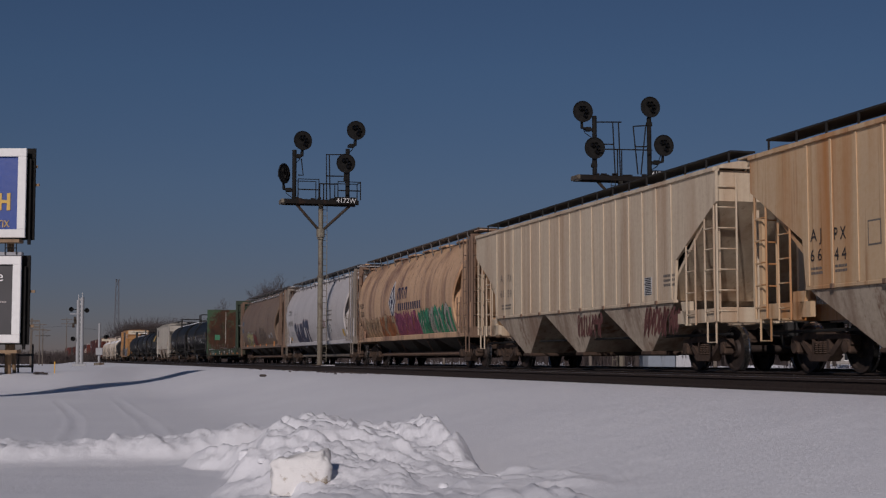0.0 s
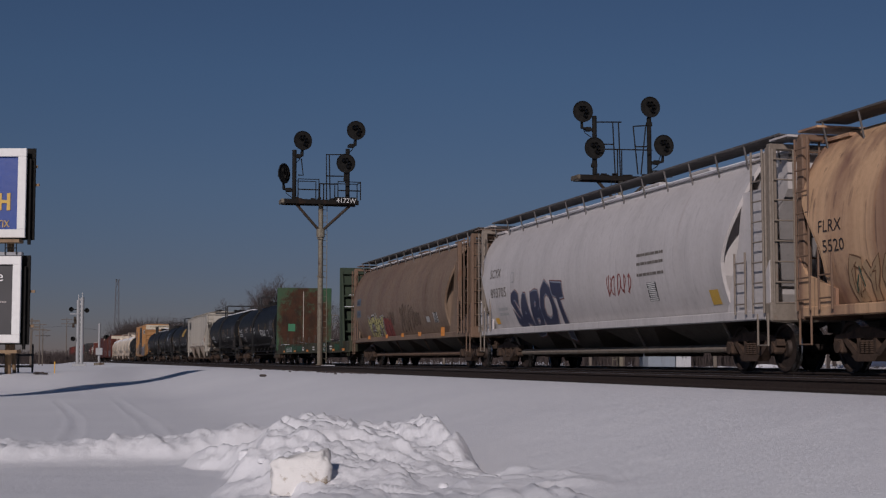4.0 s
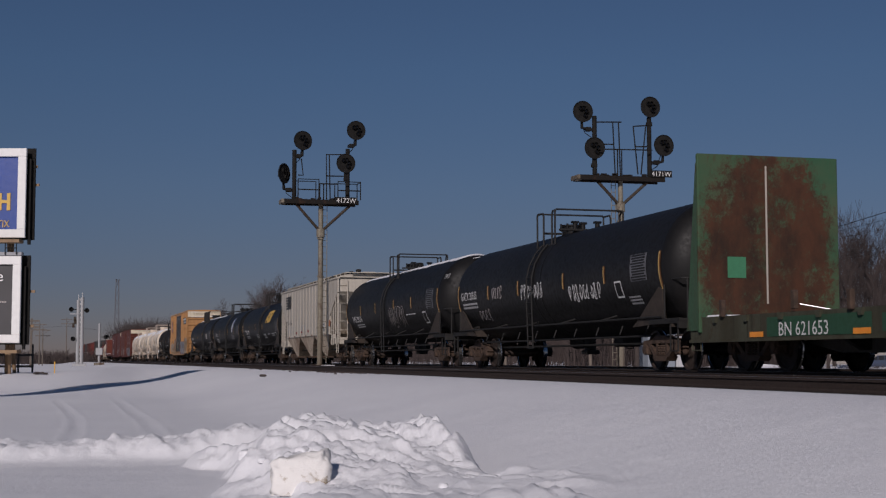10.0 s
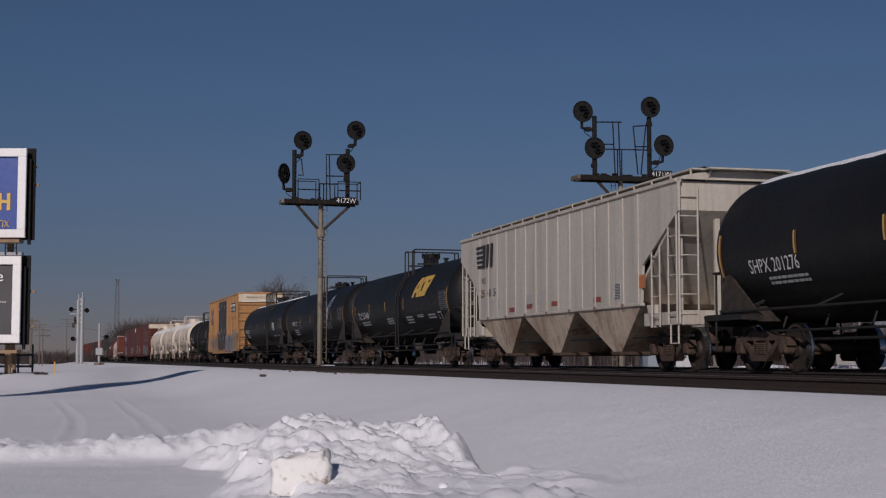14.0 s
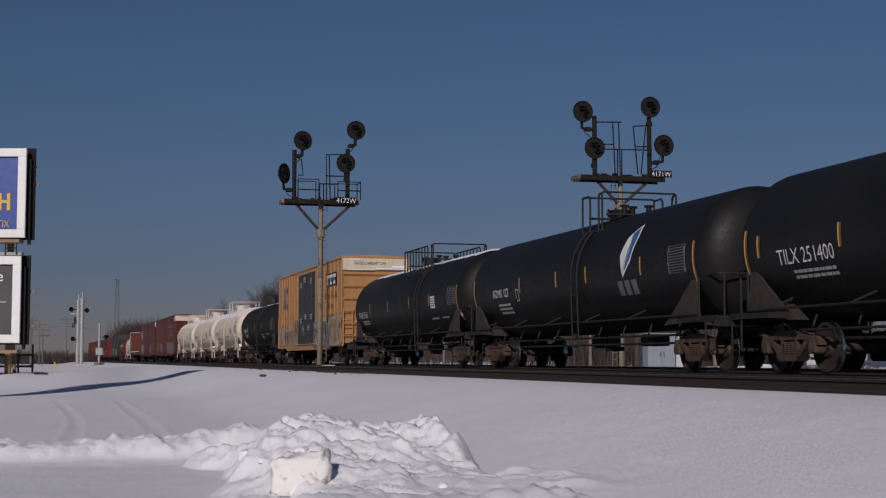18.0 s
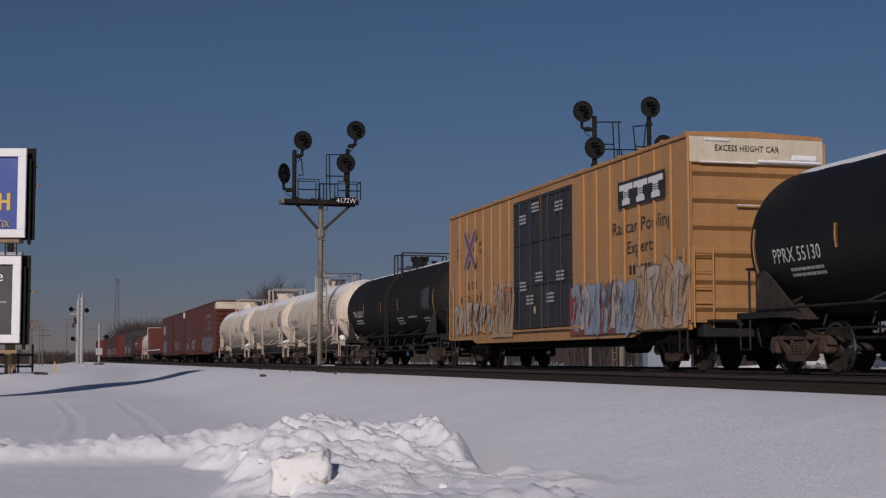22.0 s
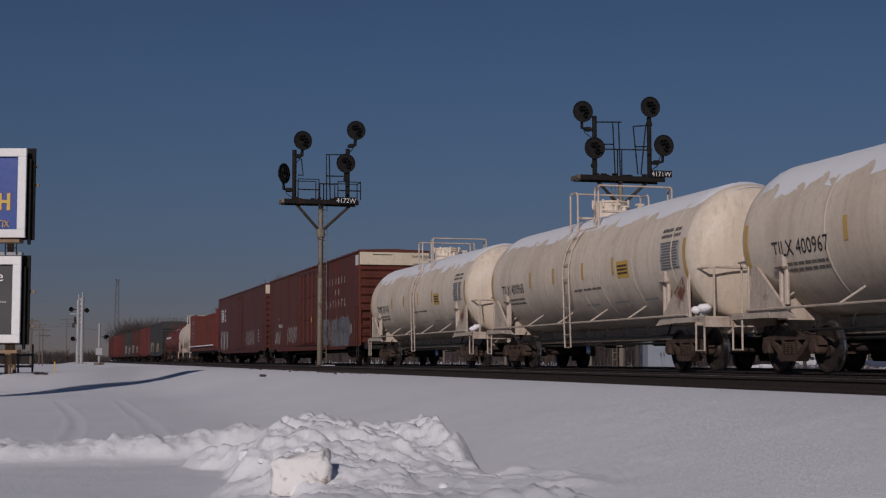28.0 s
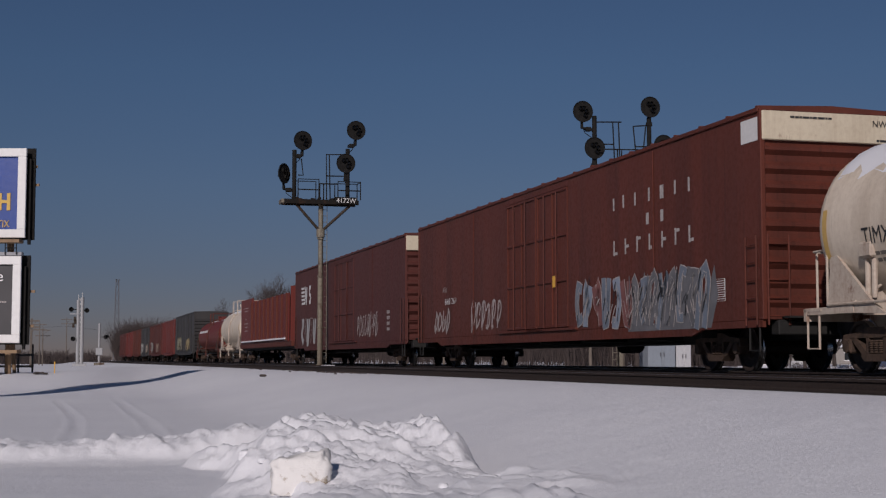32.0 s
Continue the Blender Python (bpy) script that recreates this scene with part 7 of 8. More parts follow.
# ---- stacked billboards ----
def billboard():
    root = thing("billboard", "two stacked white-framed billboards on timber posts", "billboard", (-1.34, 60.0, 0.0))
    root.rotation_euler = (0, 0, radians(-15))
    mat_blue = paint("blue_poster", (0.022, 0.062, 0.30), (0.02, 0.03, 0.12), 0.1, 0.4, 0.1, 0.0, fade=0.3)
    mat_dark = plain("dark_poster", (0.045, 0.042, 0.045), 0.5, 0, 0.3, 0.4)
    mat_wood = paint("weathered_boards", (0.30, 0.20, 0.11), (0.10, 0.06, 0.04), 0.5, 0.8, 0.5, 0.0)
    W = 7.6
    for z0, z1, mat, x1 in ((5.14, 8.78, mat_blue, 0.0), (0.90, 4.40, mat_dark, -0.12)):
        bd = part("panel", Shape().span(-W, x1 - 0.05, 0.0, 0.12, z0 + 0.05, z1 - 0.05), mat, root, "poster panel")
        b = 0.34
        for xa, xb, za, zb in ((-W, x1, z1 - b, z1), (-W, x1, z0, z0 + b), (x1 - b, x1, z0 + b, z1 - b), (-W, -W + b, z0 + b, z1 - b)):
            part("frame_bar", Shape().span(xa, xb, -0.12, 0.02, za, zb, 0.02), M_WHITE, bd, "white frame")
        for i in range(9):
            zz = z0 + 0.15 + i * (z1 - z0 - 0.3) / 8
            part("back_slat", Shape().span(-W, x1 + 0.25, 0.32, 0.42, zz - 0.205, zz + 0.205, 0.01), M_SIGNALBLACK, bd)
        part("upright", Shape().span(x1 + 0.03, x1 + 0.13, 0.14, 0.30, z0 - 0.25, z1 - 0.4), M_SIGNALBLACK, bd)
    for z, m in ((4.98, mat_wood), (0.55, mat_wood)):
        part("catwalk", Shape().span(-W, -0.1, -0.5, 0.1, z - 0.06, z + 0.07, 0.01), m, root)
    for i in range(7):
        x = -0.75 - i * 1.2
        part("post", Shape().rod((x, 0.55, -0.9), (x, 0.55, 8.4), 0.13, 10), mat_wood, root)
        part("brace", Shape().rod((x - 0.1, 1.9, -0.9), (x - 0.1, 0.6, 5.0), 0.08, 8), mat_wood, root)
    s = Shape()
    for x in (-0.75, -0.30):
        s.rod((x, -0.2, 4.45), (x, -0.2, 5.0), 0.022, 6)
    part("access_ladder", s.rod((-0.75, -0.2, 4.72), (-0.30, -0.2, 4.72), 0.02, 6), M_SIGNALBLACK, root)
    part("cap_board", Shape().span(-W, -0.10, -0.14, 0.16, 4.42, 4.56, 0.015), M_CAPGREY, root, "weathered grey capping board")
    for z, w in ((7.35, 0.18), (8.1, 0.10), (3.0, 0.10), (1.6, 0.08)):
        part("stringer", Shape().span(-W, 0.20 + w, 0.44, 0.52, z - 0.05, z + 0.05), mat_wood, root)
    part("lettering", Shape().span(-1.13, -0.99, -0.03, -0.01, 6.26, 6.96).span(-0.78, -0.64, -0.03, -0.01, 6.26, 6.96).span(-0.99, -0.78, -0.03, -0.01, 6.55, 6.68), M_GOLD, root, "bold gold capital letter")
    for text, x, z, h, w, m in (("TIX", -0.90, 5.72, 0.30, 0.48, M_GOLD), ("e", -1.0, 3.62, 0.46, 0.3, M_WHITE)):
        wr = writing(root, text, 0, 0, h, m, flat(0), w)
        wr.matrix_basis = pose(x, -0.02, z, 0, 0, 90)
    wr = small_print(root, 0, 0, 0.8, 0.1, 1, M_DIMLETTER, flat(0))
    wr.matrix_basis = pose(-1.1, -0.02, 2.55, 0, 0, 90)
    part("lower_sign", Shape().span(-1.9, -0.9, -0.3, -0.25, -0.3, 0.42), M_WHITE, root, "small pale sign under the boards")


M_CAPGREY = plain("weathered_grey_board", (0.34, 0.34, 0.36), 0.8, 0.0, 0.2, 3.0)
billboard()
# pole out of view, added to cast the stripe of shadow over the snow
whole("shadow_stripe_pole", Shape().rod((0, 0, 0), (0, 0, 16.0), 0.50, 24, 0.45), M_MAST, "unseen thick pole added to cast the shadow stripe on the snow", "pole", (-9.5, 38.0, -1.2), smooth=40)


# ---- grade crossing far down the line ----
def crossing():
    gx, gy = 2.33, 163.5
    root = thing("crossing_signal", "silver lattice crossing signal mast with dark flashers", "crossing signal", (gx, gy, field(gx, gy)))
    s = Shape().rod((-0.20, 0, 0), (-0.20, 0, 7.3), 0.19, 10).rod((0.24, 0, 0), (0.24, 0, 7.6), 0.19, 10)
    part("mast", s, M_ALU, root)
    part("base", Shape().box(0, 0, 0.12, 1.5, 0.9, 0.34, 0.03), M_ALU, root)
    for i in range(14):
        z = 0.6 + i * 0.5
        for k in (-1, 1):
            part("lattice_bar", Shape().rod((-0.20 * k, 0.02 * k, z), (0.22 * k, 0.02 * k, z + 0.46), 0.06, 6), M_ALU, root)
    for x0, z in ((-0.95, 6.25), (0.72, 6.15), (-0.72, 3.0)):
        part("flasher", Shape().rod((x0, -0.3, z), (x0, 0.0, z), 0.26, 16).box(x0 * 0.6, 0, z, 0.6, 0.08, 0.08), M_SIGNALBLACK, root)
        part("flasher_hood", Shape().rod((x0, -0.55, z + 0.06), (x0, -0.3, z + 0.06), 0.2, 12, caps=False), M_SIGNALBLACK, root)
    part("bell_arm", Shape().box(-0.55, 0, 5.75, 1.1, 0.6, 0.1), M_ALU, root)
    for x0, z in ((-0.55, 5.2), (-0.7, 4.5), (-0.5, 4.9)):
        part("junction_box", Shape().box(x0, -0.05, z, 0.26, 0.3, 0.5, 0.04), M_BRACE, root)
    part("top_finial", Shape().rod((-0.2, 0, 7.3), (-0.2, 0, 7.9), 0.04, 6).rod((0.24, 0, 7.6), (0.24, 0, 8.1), 0.04, 6), M_ALU, root)
    gx, gy = 4.44, 163.0
    root = thing("crossing_gate_post", "pale crossing post with a control box", "crossing signal", (gx, gy, field(gx, gy)))
    part("post", Shape().rod((0, 0, 0), (0, 0, 4.6), 0.13, 10), M_ALU, root)
    part("control_box", Shape().box(0, -0.1, 1.5, 0.75, 0.4, 0.8, 0.04), M_ALU, root)
    part("flasher", Shape().rod((0.7, -0.3, 3.1), (0.7, 0, 3.1), 0.26, 16).box(0.35, 0, 3.1, 0.7, 0.08, 0.08), M_SIGNALBLACK, root)
    part("flasher_hood", Shape().rod((0.85, -0.5, 3.15), (0.75, -0.3, 3.15), 0.2, 12, caps=False), M_SIGNALBLACK, root)
    part("base", Shape().box(0, 0, 0.1, 1.1, 1.0, 0.35, 0.04), M_MAST, root)


M_ALU = plain("galvanised_steel", (0.42, 0.42, 0.42), 0.5, 0.5, 0.15)
crossing()
whole("marker_post", Shape().rod((0, 0, -0.1), (0, 0, 0.42), 0.022, 8).rod((0, 0, 0.42), (0, 0, 0.47), 0.027, 8), M_YELLOW, "thin yellow marker post in the snow", "marker post", (-0.1, 60.6, field(-0.1, 60.6)))
rnd = random.Random(31)
s = Shape()
for i in range(9):
    s.box(rnd.uniform(-0.2, 0.2), rnd.uniform(-0.3, 0.3), 0.03 + rnd.uniform(0, 0.03), rnd.uniform(0.08, 0.22), 0.2, rnd.uniform(0.05, 0.1), 0.025)
whole("dark_clod", s, M_BARK, "dark clod showing through the snow", "clod", (-0.66, 60.4, field(-0.66, 60.4)))


# ---- signal cabinets behind the tracks ----
def cabinet(x, y, w, d, h, mat, label):
    root = thing("signal_cabinet", label, "equipment cabinet", (x, y, -0.62), "signal cabinets")
    part("case", Shape().box(0, 0, h / 2, w, d, h, 0.03), mat, root)
    part("roof", Shape().box(0, 0, h + 0.04, w + 0.12, d + 0.12, 0.08, 0.02), mat, root)
    for k in (-1, 1):
        dr = part("door", Shape().span(k * w / 4 - w / 4 + 0.03, k * w / 4 + w / 4 - 0.03, -d / 2 - 0.025, -d / 2, 0.12, h - 0.1, 0.01), mat, root)
        part("handle", Shape().box(k * 0.08, -d / 2 - 0.05, h * 0.55, 0.03, 0.04, 0.18), M_RAILTOP, dr)
    part("plinth", Shape().box(0, 0, 0.03, w + 0.1, d + 0.1, 0.14), M_TRUCK, root)


M_CAB = paint("grey_cabinet_paint", (0.26, 0.29, 0.33), (0.12, 0.11, 0.1), 0.3, 0.5, 0.3, 0.0)
M_CABL = paint("pale_cabinet_paint", (0.52, 0.52, 0.53), (0.2, 0.18, 0.16), 0.3, 0.5, 0.3, 0.0)
cabinet(26.75, 61.5, 1.35, 1.2, 2.0, M_CAB, "grey steel signal cabinet beside the mast")
cabinet(27.95, 61.6, 0.75, 0.9, 1.85, M_CABL, "pale steel signal cabinet beside the mast")
whole("wooden_post", Shape().rod((0, 0, 0), (0, 0, 2.6), 0.11, 10), M_BARK, "short weathered wooden post behind the track", "post", (25.4, 60.6, -0.62))


# ---- pole line ----
def utility_pole(x, y, h, arms, r=0.15, glass=True):
    root = thing("utility_pole", "grey wooden utility pole with crossarms", "utility pole", (x, y, -0.8), "pole line")
    part("pole", Shape().rod((0, 0, 0), (0, 0, h), r, 10, r * 0.67), M_POLE, root)
    for z in arms:
        arm = part("crossarm", Shape().box(0, -0.12, z, 2.3, 0.1, 0.12, 0.01), M_POLE, root)
        for dx in (-1.05, -0.5, 0.5, 1.05) if glass else ():
            part("insulator", Shape().rod((dx, -0.12, z + 0.06), (dx, -0.12, z + 0.22), 0.05, 8), M_GLASSY, arm)
        part("arm_brace", Shape().rod((0.05, -0.1, z - 0.7), (0.75, -0.12, z - 0.05), 0.03, 6), M_POLE, arm)
    return root


M_POLE = plain("weathered_pole_wood", (0.15, 0.125, 0.10), 0.9, 0, 0.3, 6.0)
M_GLASSY = plain("pale_insulator", (0.30, 0.30, 0.29), 0.25, 0, 0.1)
pole_y = [68.3, 92.8, 117.3, 141.8, 166.3, 190.8, 240.0, 290.0]
for y in pole_y:
    utility_pole(44.8, y, 8.9, (8.6, 7.2))


def wire(points, sag, r, label):
    s = Shape()
    for (a, b) in zip(points[:-1], points[1:]):
        pts = []
        for i in range(9):
            f = i / 8
            p = Vector(a).lerp(Vector(b), f)
            p.z -= sag * 4 * f * (1 - f)
            pts.append(tuple(p))
        s.pipe(pts, r, 4)
    whole("overhead_wire", s, M_SIGNALBLACK, label, "wire", group="overhead wires")


for dx, z in ((-1.05, 7.95), (1.05, 7.95), (-0.5, 6.55), (0.5, 6.55)):
    wire([(44.8 + dx, y, z) for y in pole_y], 0.35, 0.010, "thin wire between utility poles")
for dz in (0.0,):
    wire([(47.5, 60.0, 10.3 + dz), (62.0, 135.0, 10.2 + dz)], 0.6, 0.025, "heavy black overhead cable")


# ---- bare winter trees ----
def bare_tree_mesh(h, seed, spread=0.55):
    rnd = random.Random(seed)
    trunk, twigs = Shape(), Shape()

    def grow(p, d, length, r, level):
        n = 3 if level < 2 else 2
        q, dd = p, d
        tip = None
        for i in range(n):
            nd = (dd + Vector((rnd.uniform(-1, 1), rnd.uniform(-1, 1), rnd.uniform(-0.3, 0.8))) * (0.10 + 0.05 * level)).normalized()
            e = q + nd * length / n
            ra, rb = r * (1 - 0.45 * i / n), r * (1 - 0.45 * (i + 1) / n)
            (trunk if level < 2 else twigs).rod(q, e, max(ra, 0.0095), 6 if level < 2 else 3, max(rb, 0.006), caps=False)
            if level < 4:
                kids = (3, 4, 4, 4)[level] if i else (1, 2, 2, 2)[level]
                for _ in range(kids):
                    a = rnd.uniform(0, 6.283)
                    u = nd.orthogonal().normalized()
                    w = nd.cross(u)
                    lean = rnd.uniform(0.35, 0.8) * (1.0 if level else spread * 1.5)
                    cd = (nd + (u * math.cos(a) + w * math.sin(a)) * lean + Vector((0, 0, 0.25))).normalized()
                    grow(q.lerp(e, rnd.uniform(0.5, 1.0)), cd, length * rnd.uniform(0.48, 0.72), rb * 0.6, level + 1)
            q, dd = e, nd
    grow(Vector((0, 0, 0)), Vector((0, 0, 1)), h * 0.52, h * 0.017, 0)
    top = max(v[2] for v in twigs.v)
    k = h / top
    for s in (trunk, twigs):
        s.v = [(x * k, y * k, z * k) for x, y, z in s.v]
    return trunk.raw("trunk", M_BARK), twigs.raw("crown", M_TWIG)


tree_kinds = [bare_tree_mesh(10.0, 40 + i, 0.5 + 0.12 * i) for i in range(5)]


def tree(x, y, h, kind, turn):
    root = thing("bare_tree", "bare winter tree with grey-brown branches", "tree", (x, y, -1.0), "bare trees behind the tracks")
    k = h / 10.0
    tm, cm = tree_kinds[kind % 5]
    a, b = part("trunk", tm, None, root), part("crown", cm, None, root)
    root.matrix_basis = pose(x, y, -1.0, 0, 0, turn) @ Matrix.Diagonal((k, k, k, 1))


rnd = random.Random(77)
for bearing, dist, h in ((26.6, 165, 19.5), (25.0, 170, 18.0), (23.4, 172, 15.0), (22.2, 180, 15.5), (21.0, 185, 15.5), (20.2, 190, 15.0), (28.4, 160, 10.0), (30.3, 165, 18.0), (31.6, 160, 18.5), (32.6, 155, 17.0),
                         (33.4, 165, 19.0), (18.6, 200, 13.5), (17.0, 210, 13.0), (15.4, 215, 12.5), (13.6, 225, 12.5), (29.2, 175, 10.0), (24.0, 180, 12.0), (8.4, 250, 16.5), (9.1, 255, 15.0), (7.9, 260, 14.0), (6.6, 280, 13.5),
                         (6.1, 285, 12.0), (10.2, 250, 13.5), (11.5, 245, 12.0), (34.5, 160, 18.0), (35.5, 160, 17.0), (24.2, 150, 13.0)):
    a = radians(bearing)
    tree(dist * math.sin(a), dist * math.cos(a), h, rnd.randrange(5), rnd.uniform(0, 360))
# thick-stemmed trees by the parked cars
for bearing, dist in ((30.05, 120), (29.2, 122), (31.3, 118)):
    a = radians(bearing)
    tree(dist * math.sin(a), dist * math.cos(a), 12.0, rnd.randrange(5), rnd.uniform(0, 360))


def thicket(name, label, spans, n, hmin, hmax, thick, seed, mat):
    """A wood too far off to count: upright stems that fork into a haze of twigs."""
    rnd = random.Random(seed)
    s = Shape()
    for _ in range(n):
        b0, b1, d0, d1 = spans[rnd.randrange(len(spans))]
        a, d = radians(rnd.uniform(b0, b1)), rnd.uniform(d0, d1)
        p = Vector((d * math.sin(a), d * math.cos(a), -1.2))
        h = rnd.uniform(hmin, hmax)
        q = p + Vector((rnd.uniform(-.1, .1) * h, rnd.uniform(-.1, .1) * h, h * 0.5))
        s.rod(p, q, thick, 3, thick * 0.7, caps=False)
        for _ in range(7):
            e = q + Vector((rnd.uniform(-.28, .28) * h, rnd.uniform(-.28, .28) * h, rnd.uniform(0.15, 0.5) * h))
            s.rod(q.lerp(p, rnd.uniform(0, 0.6)), e, thick * 0.55, 3, thick * 0.12, caps=False)
    return tagged(new(name, s.raw(name, mat)), label, "woods", kind="stuff")


thicket("thicket", "grey-brown winter thicket behind the tracks", [(17, 28.6, 150, 230), (20, 28.6, 130, 175), (28.6, 36, 245, 310), (28.6, 36, 260, 340), (6, 18, 200, 300)], 5200, 3.0, 9.5, 0.04, 5, M_TWIG)
thicket("far_woods", "far grey band of leafless woods", [(2.2, 9, 420, 640), (2.6, 5.2, 420, 560), (8, 40, 400, 620)], 8500, 6.0, 15.0, 0.13, 6, M_TWIG)
thicket("low_woods", "low far band of leafless brush on the horizon", [(-6, 3, 500, 800), (-3, 1.5, 300, 420)], 1700, 1.2, 4.2, 0.13, 9, M_TWIG)
thicket("near_brush", "low dry brush with snow between", [(20, 34, 78, 105), (28, 36, 100, 140)], 800, 0.5, 1.5, 0.02, 7, M_TWIG)


# ---- parked cars, a low house and snowbanks past the thicket ----
def parked_car(x, y, turn, mat, label):
    root = thing("parked_car", label, "car", (x, y, -0.75))
    root.rotation_euler = (0, 0, radians(turn))
    body = [(-2.3, 0.3), (-2.3, 0.72), (-2.1, 0.88), (-0.9, 0.95), (1.6, 0.98), (2.2, 0.9), (2.3, 0.6), (2.25, 0.3)]
    part("body", Shape().prism(body, -0.85, 0.85), mat, root)
    cabin = [(-1.0, 0.93), (-0.35, 1.38), (0.95, 1.42), (1.7, 0.95)]
    part("windows", Shape().prism(cabin, -0.76, 0.76), M_CARGLASS, root)
    part("roof", Shape().prism([(-0.38, 1.37), (-0.3, 1.43), (0.9, 1.47), (0.98, 1.41)], -0.74, 0.74), mat, root)
    for px in (-0.3, 0.35, 1.0):
        part("pillar", Shape().span(px - 0.04, px + 0.04, -0.78, 0.78, 0.95, 1.4), mat, root)
    for wx in (-1.4, 1.4):
        for wy in (-0.8, 0.8):
            wl = part("wheel", Shape().rod((wx, wy - 0.1, 0.32), (wx, wy + 0.1, 0.32), 0.32, 18), M_SIGNALBLACK, root)
            part("rim", Shape().rod((wx, wy - 0.11, 0.32), (wx, wy + 0.11, 0.32), 0.19, 14), M_RAILTOP, wl)
    part("headlight", Shape().box(-2.24, -0.6, 0.72, 0.1, 0.35, 0.14), M_GLASSY, root)
    part("tail_light", Shape().box(2.24, -0.6, 0.75, 0.1, 0.3, 0.16), M_REDSPRAY, root)


M_CARGLASS = plain("dark_car_glass", (0.02, 0.022, 0.025), 0.1, 0.0, 0.1)
M_SILVERCAR = plain("silver_car_paint", (0.50, 0.50, 0.51), 0.3, 0.3, 0.08)
M_BLUECAR = plain("dark_blue_car_paint", (0.03, 0.045, 0.09), 0.3, 0.1, 0.1)


def at_bearing(px_bearing, dist):
    a = radians(px_bearing)
    return dist * math.sin(a), dist * math.cos(a)


x, y = at_bearing(29.28, 205)
parked_car(x, y, -29, M_SILVERCAR, "silver saloon car parked past the tracks")
x, y = at_bearing(32.0, 150)
parked_car(x, y, -29, M_BLUECAR, "dark blue car parked past the tracks")


def house(x, y, turn, w, d, h, label, wall):
    root = thing("house", label, "house", (x, y, -0.8))
    root.rotation_euler = (0, 0, radians(turn))
    part("wall", Shape().span(-w / 2, w / 2, 0, d, 0, h), wall, root)
    part("roof", Shape().prism([(-0.4, h), (d + 0.4, h), (d / 2, h + 1.4)], -w / 2 - 0.4, w / 2 + 0.4, "x"), M_SNOW, root, "snow-covered roof")
    for i in range(4):
        px = -w / 2 + w * (i + 0.5) / 4
        wd = part("window", Shape().span(px - 0.55, px + 0.55, -0.06, 0.02, 1.0, 2.1), M_CARGLASS, root)
        part("window_frame", Shape().span(px - 0.65, px + 0.65, -0.08, -0.01, 0.9, 1.0).span(px - 0.65, px + 0.65, -0.08, -0.01, 2.1, 2.2), M_WHITE, wd)


M_SIDING = plain("pale_siding", (0.25, 0.23, 0.21), 0.7, 0.0, 0.1, 3.0)
M_BRICKY = plain("brown_siding", (0.20, 0.12, 0.09), 0.8, 0.0, 0.2, 3.0)
x, y = at_bearing(31.6, 235)
house(x, y, -30, 26, 8, 3.0, "low pale house under snow past the tracks", M_SIDING)
x, y = at_bearing(25.4, 240)
house(x, y, -25, 18, 8, 2.8, "low brown house under snow past the tracks", M_BRICKY)


def snow_mound(x, y, w, d, h, seed):
    s = Shape()
    n, m = 20, 8
    rnd = random.Random(seed)
    rows = []
    for j in range(m + 1):
        f = j / m
        k = math.cos(f * math.pi / 2)
        rows.append([(k * w / 2 * math.cos(2 * math.pi * i / n) * rnd.uniform(0.9, 1.1), k * d / 2 * math.sin(2 * math.pi * i / n), h * math.sin(f * math.pi / 2) * rnd.uniform(0.85, 1.1) - 0.1) for i in range(n)])
    s.rings(rows)
    whole("snow_mound", s, M_SNOW, "ploughed snow mound behind the tracks", "snow mound", (x, y, -0.8), "snow mounds", smooth=60)


for bearing, dist, w, h in ((27.6, 110, 7, 0.75), (26.0, 118, 6, 0.6), (23.6, 120, 4, 0.55), (22.4, 118, 3.5, 0.6), (30.8, 125, 8, 0.6), (20.5, 130, 6, 0.5), (33.0, 120, 8, 0.6), (18.0, 140, 8, 0.5)):
    x, y = at_bearing(bearing, dist)
    snow_mound(x, y, w, 2.5, h, int(bearing * 10))


# ---- transmission tower ----
def pylon(x, y, h):
    root = thing("transmission_tower", "slim lattice transmission tower on the horizon", "tower", (x, y, -1.0))
    for sx in (-1, 1):
        for sy in (-1, 1):
            part("leg", Shape().rod((sx * 0.95, sy * 0.95, 0), (sx * 0.45, sy * 0.45, h), 0.13, 6), M_PYLON, root)
    for i in range(9):
        z0, z1 = h * i / 9, h * (i + 1) / 9
        w0, w1 = 0.95 - 0.5 * i / 9, 0.95 - 0.5 * (i + 1) / 9
        part("lattice_bar", Shape().rod((-w0, -w0, z0), (w1, -w1, z1), 0.05, 5), M_PYLON, root)
        part("lattice_bar", Shape().rod((w0, -w0, z0), (-w1, -w1, z1), 0.05, 5), M_PYLON, root)
    for z in (h - 0.3,):
        part("arm", Shape().rod((-0.9, 0, z), (0.9, 0, z), 0.12, 5), M_PYLON, root)


def board_fence(x0, x1, y, label):
    """Posts and a few rails behind the billboards."""
    root = thing("fence", label, "fence", (x0, y, field(x0, y) - 0.05))
    n = int((x1 - x0) / 0.55)
    rnd = random.Random(4)
    for i in range(n + 1):
        x = (x1 - x0) * i / n + rnd.uniform(-0.1, 0.1)
        part("post", Shape().box(x, 0, 0.6, 0.09, 0.09, 1.2 + rnd.uniform(-0.1, 0.5), 0.01), M_POLE, root)
    for z in (0.45, 0.95):
        part("rail", Shape().box((x1 - x0) / 2, 0.07, z, x1 - x0, 0.05, 0.1, 0.01), M_POLE, root)


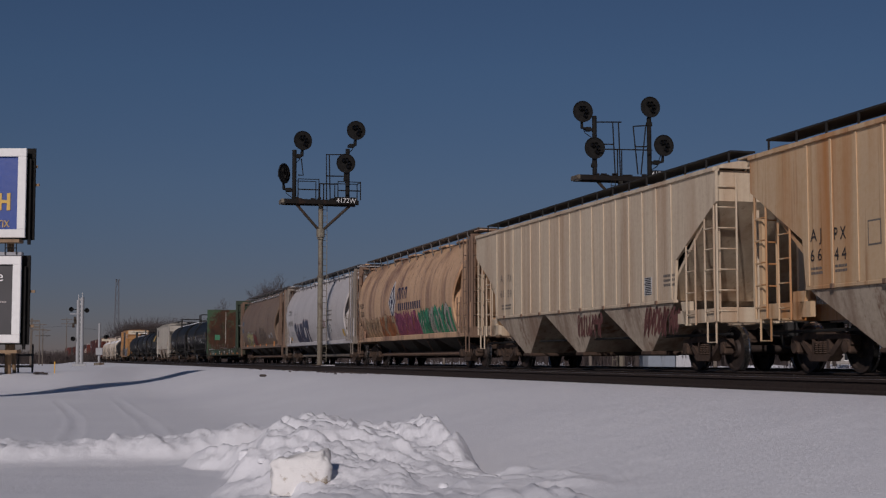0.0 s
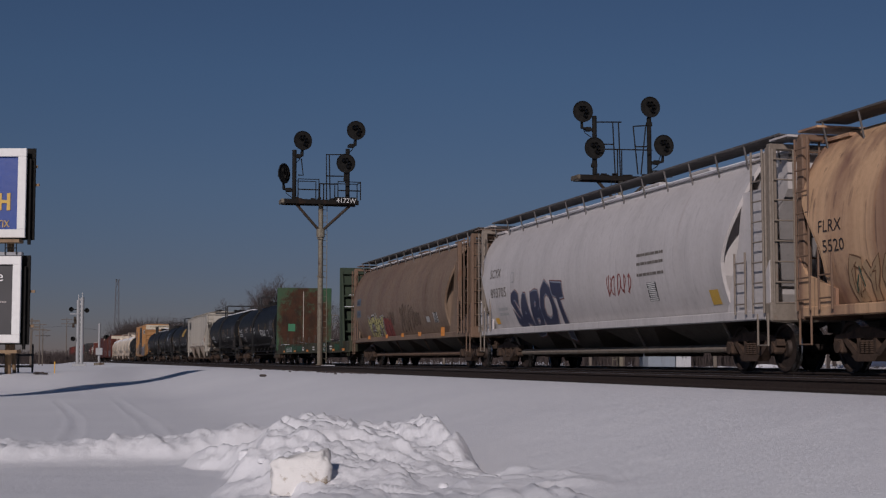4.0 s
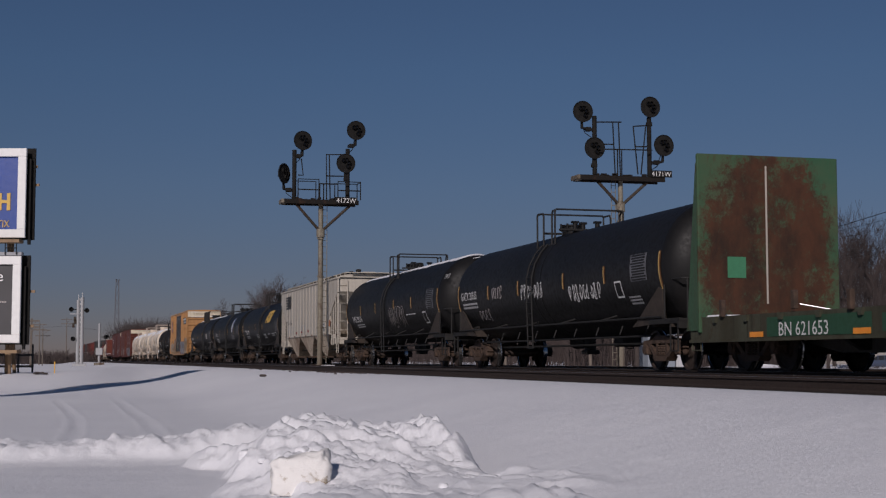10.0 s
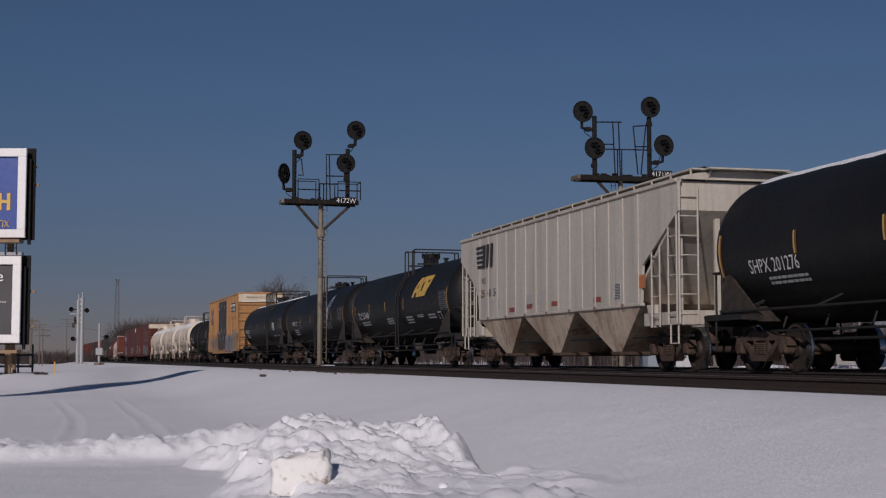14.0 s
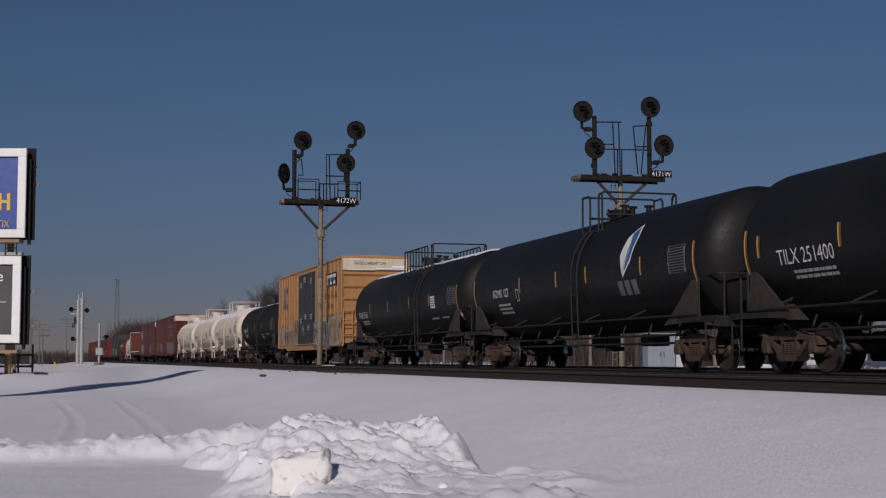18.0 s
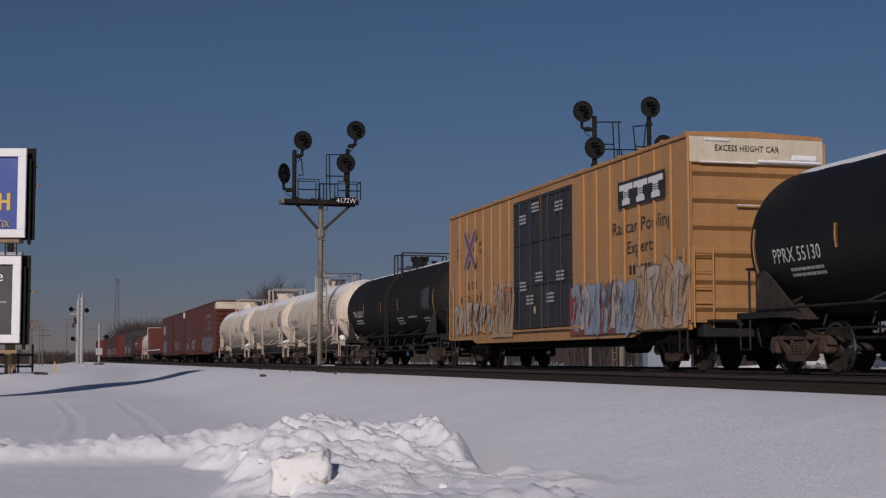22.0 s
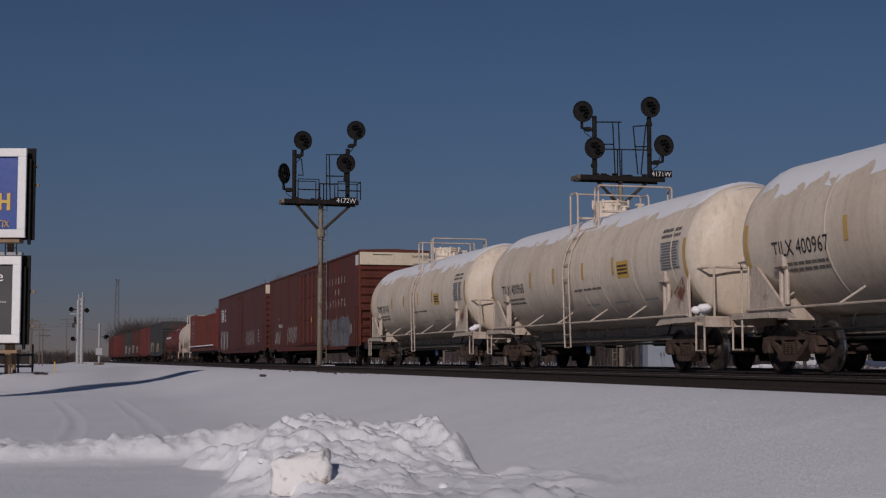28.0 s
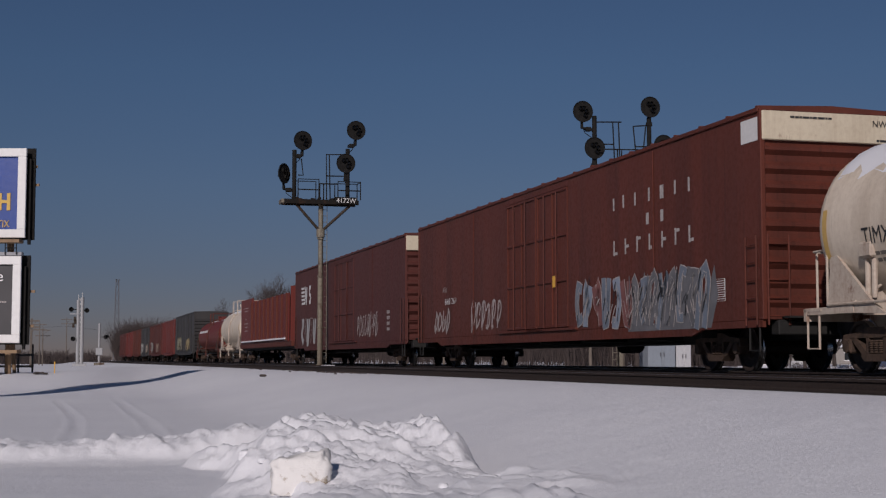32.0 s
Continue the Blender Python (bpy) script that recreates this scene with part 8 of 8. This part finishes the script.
M_PYLON = plain("pylon_steel", (0.12, 0.12, 0.13), 0.6, 0.3, 0.2)
pylon(19.8, 513.5, 29.5)
for x, y, h in ((1.75, 311.0, 9.5), (-3.6, 205.0, 6.6), (-3.9, 232.0, 7.4), (-2.3, 236.0, 6.0), (-3.1, 262.0, 7.5)):
    utility_pole(x, y, h, (h - 0.4, h - 1.3), 0.10, False).location.z = field(x, y)
board_fence(-5.2, -1.0, 66.0, "weathered wooden fence behind the billboards")
wire([(-40.0, 270.0, 5.9), (1.75, 311.0, 7.3), (26.0, 335.0, 6.6)], 0.5, 0.02, "thin wire on the horizon")


# ---- chunks of snow thrown up by the plough ----
def chunk(x, y, z, sx, sy, sz, seed, label, dirty=False):
    rnd = random.Random(seed)
    bm = bmesh.new()
    bmesh.ops.create_icosphere(bm, subdivisions=4 if max(sx, sz) > 0.12 else 3, radius=1.0)
    for v in bm.verts:
        p = v.co.copy()
        p = Vector([math.copysign(abs(c) ** (0.5 if sx > 0.12 else 0.8), c) for c in p]) * 0.9      # blocky, as cut by the plough
        cell = noise.voronoi(p * 1.1 + Vector((seed, 0, 0)))[0]
        k = 0.90 + 0.18 * cell[0] + 0.13 * noise.fractal(p * 2.4 + Vector((0, seed, 0)), 0.8, 2.0, 6)
        q = p * k
        if sx > 0.2 and q.z > 0:
            # sloping top with a broken lip at one end and a notch beside a lower hump
            q.z *= 0.84 + 0.16 * p.x + 0.20 * math.exp(-((p.x - 0.74) / 0.16) ** 2) - 0.10 * math.exp(-((p.x + 0.34) / 0.14) ** 2) + 0.05 * math.exp(-((p.x + 0.60) / 0.22) ** 2)
        q.z = max(q.z, -0.55)
        v.co = Vector((q.x * sx, q.y * sy, (q.z + 0.4) * sz))
    for q in bm.faces:
        q.smooth = True
    me = bpy.data.meshes.new("snow_chunk")
    bm.to_mesh(me)
    bm.free()
    me.materials.append(M_DIRTYSNOW if dirty else M_SNOW)
    ob = tagged(new("snow_chunk", me), label, "snow chunk", "chunks of ploughed snow")
    ob.location = (x, y, z)
    ob.rotation_euler = (0, 0, rnd.uniform(0, 6))
    return ob


def dirty_snow():
    m, nt, p = shader("dirty_snow", 0.8)
    n = noise_of(nt, 6.0)
    c = mixed(nt, ramp(nt, n, 0.57, 0.66), (0.82, 0.80, 0.77), (0.36, 0.29, 0.20))
    nt.links.new(c, p.inputs["Base Color"])
    relief(nt, p, noise_of(nt, 14.0), 0.4, 0.03)
    return m


M_DIRTYSNOW = dirty_snow()
block = chunk(2.12, 12.80, field(2.12, 12.80) + heap(2.12, 12.80) - 0.08, 0.30, 0.19, 0.27, 3, "large block of packed snow with tan and grey stains", True)
block.rotation_euler = (0.0, 0.0, radians(-10))
rnd = random.Random(12)
for i in range(9):
    y = rnd.uniform(11.8, 16.5)
    x = 2.9 + 0.05 * (y - 14.5) + rnd.uniform(-1.3, 1.3)
    s = rnd.uniform(0.03, 0.09)
    if heap(x, y) < 0.10:
        continue
    chunk(x, y, field(x, y) + heap(x, y) - 0.02, s * rnd.uniform(0.9, 1.5), s, s * rnd.uniform(0.7, 1.1), 20 + i, "small lump of ploughed snow on the heap")
whole("snow_patch", Shape().rod((0, 0, 0), (0, 0, 0.10), 0.75, 18, 0.5).rod((0.3, -0.2, 0.0), (0.3, -0.2, 0.16), 0.5, 14, 0.3), M_SNOW, "trodden snow round the foot of the signal mast", "snow", (12.15, 67.6, -0.17), smooth=60)
# crumbs of ballast and dark ice on the snow's edge by the track
rnd = random.Random(90)
s = Shape()
for i in range(90):
    y = rnd.choice((rnd.uniform(39, 46), rnd.uniform(38, 62)))
    x = 8.55 + bend(y) - abs(rnd.gauss(0, 0.28))
    k = rnd.uniform(0.015, 0.06)
    s.box(x, y, field(x, y) + k * 0.2, k * rnd.uniform(1, 2.6), k * 2, k, k * 0.3)
tagged(new("ballast_crumbs", s.mesh("ballast_crumbs", M_BARK)), "dark crumbs of ballast on the snow beside the track", "gravel", kind="stuff")
for x, y in ((6.6, 47.6),):
    whole("dark_clod", Shape().box(0, 0, 0.02, 0.22, 0.2, 0.08, 0.03), M_BARK, "small dark clod showing through the snow", "clod", (x, y, field(x, y) + 0.03), "dark clods")


def motions():
    seconds = [float(t) for t in range(0, 33)]
    for ob, y0 in cars:
        walk(ob, [(t, car_pose(y0, t)) for t in seconds])
    ticks = [2 * i / FPS for i in range(481)]
    turns = [(t, math.degrees(run(t) / R_WHEEL)) for t in ticks]
    for ob, y in wheelsets:
        walk(ob, [(t, pose(0, y, R_WHEEL, a, 0, 0)) for t, a in turns])


motions()
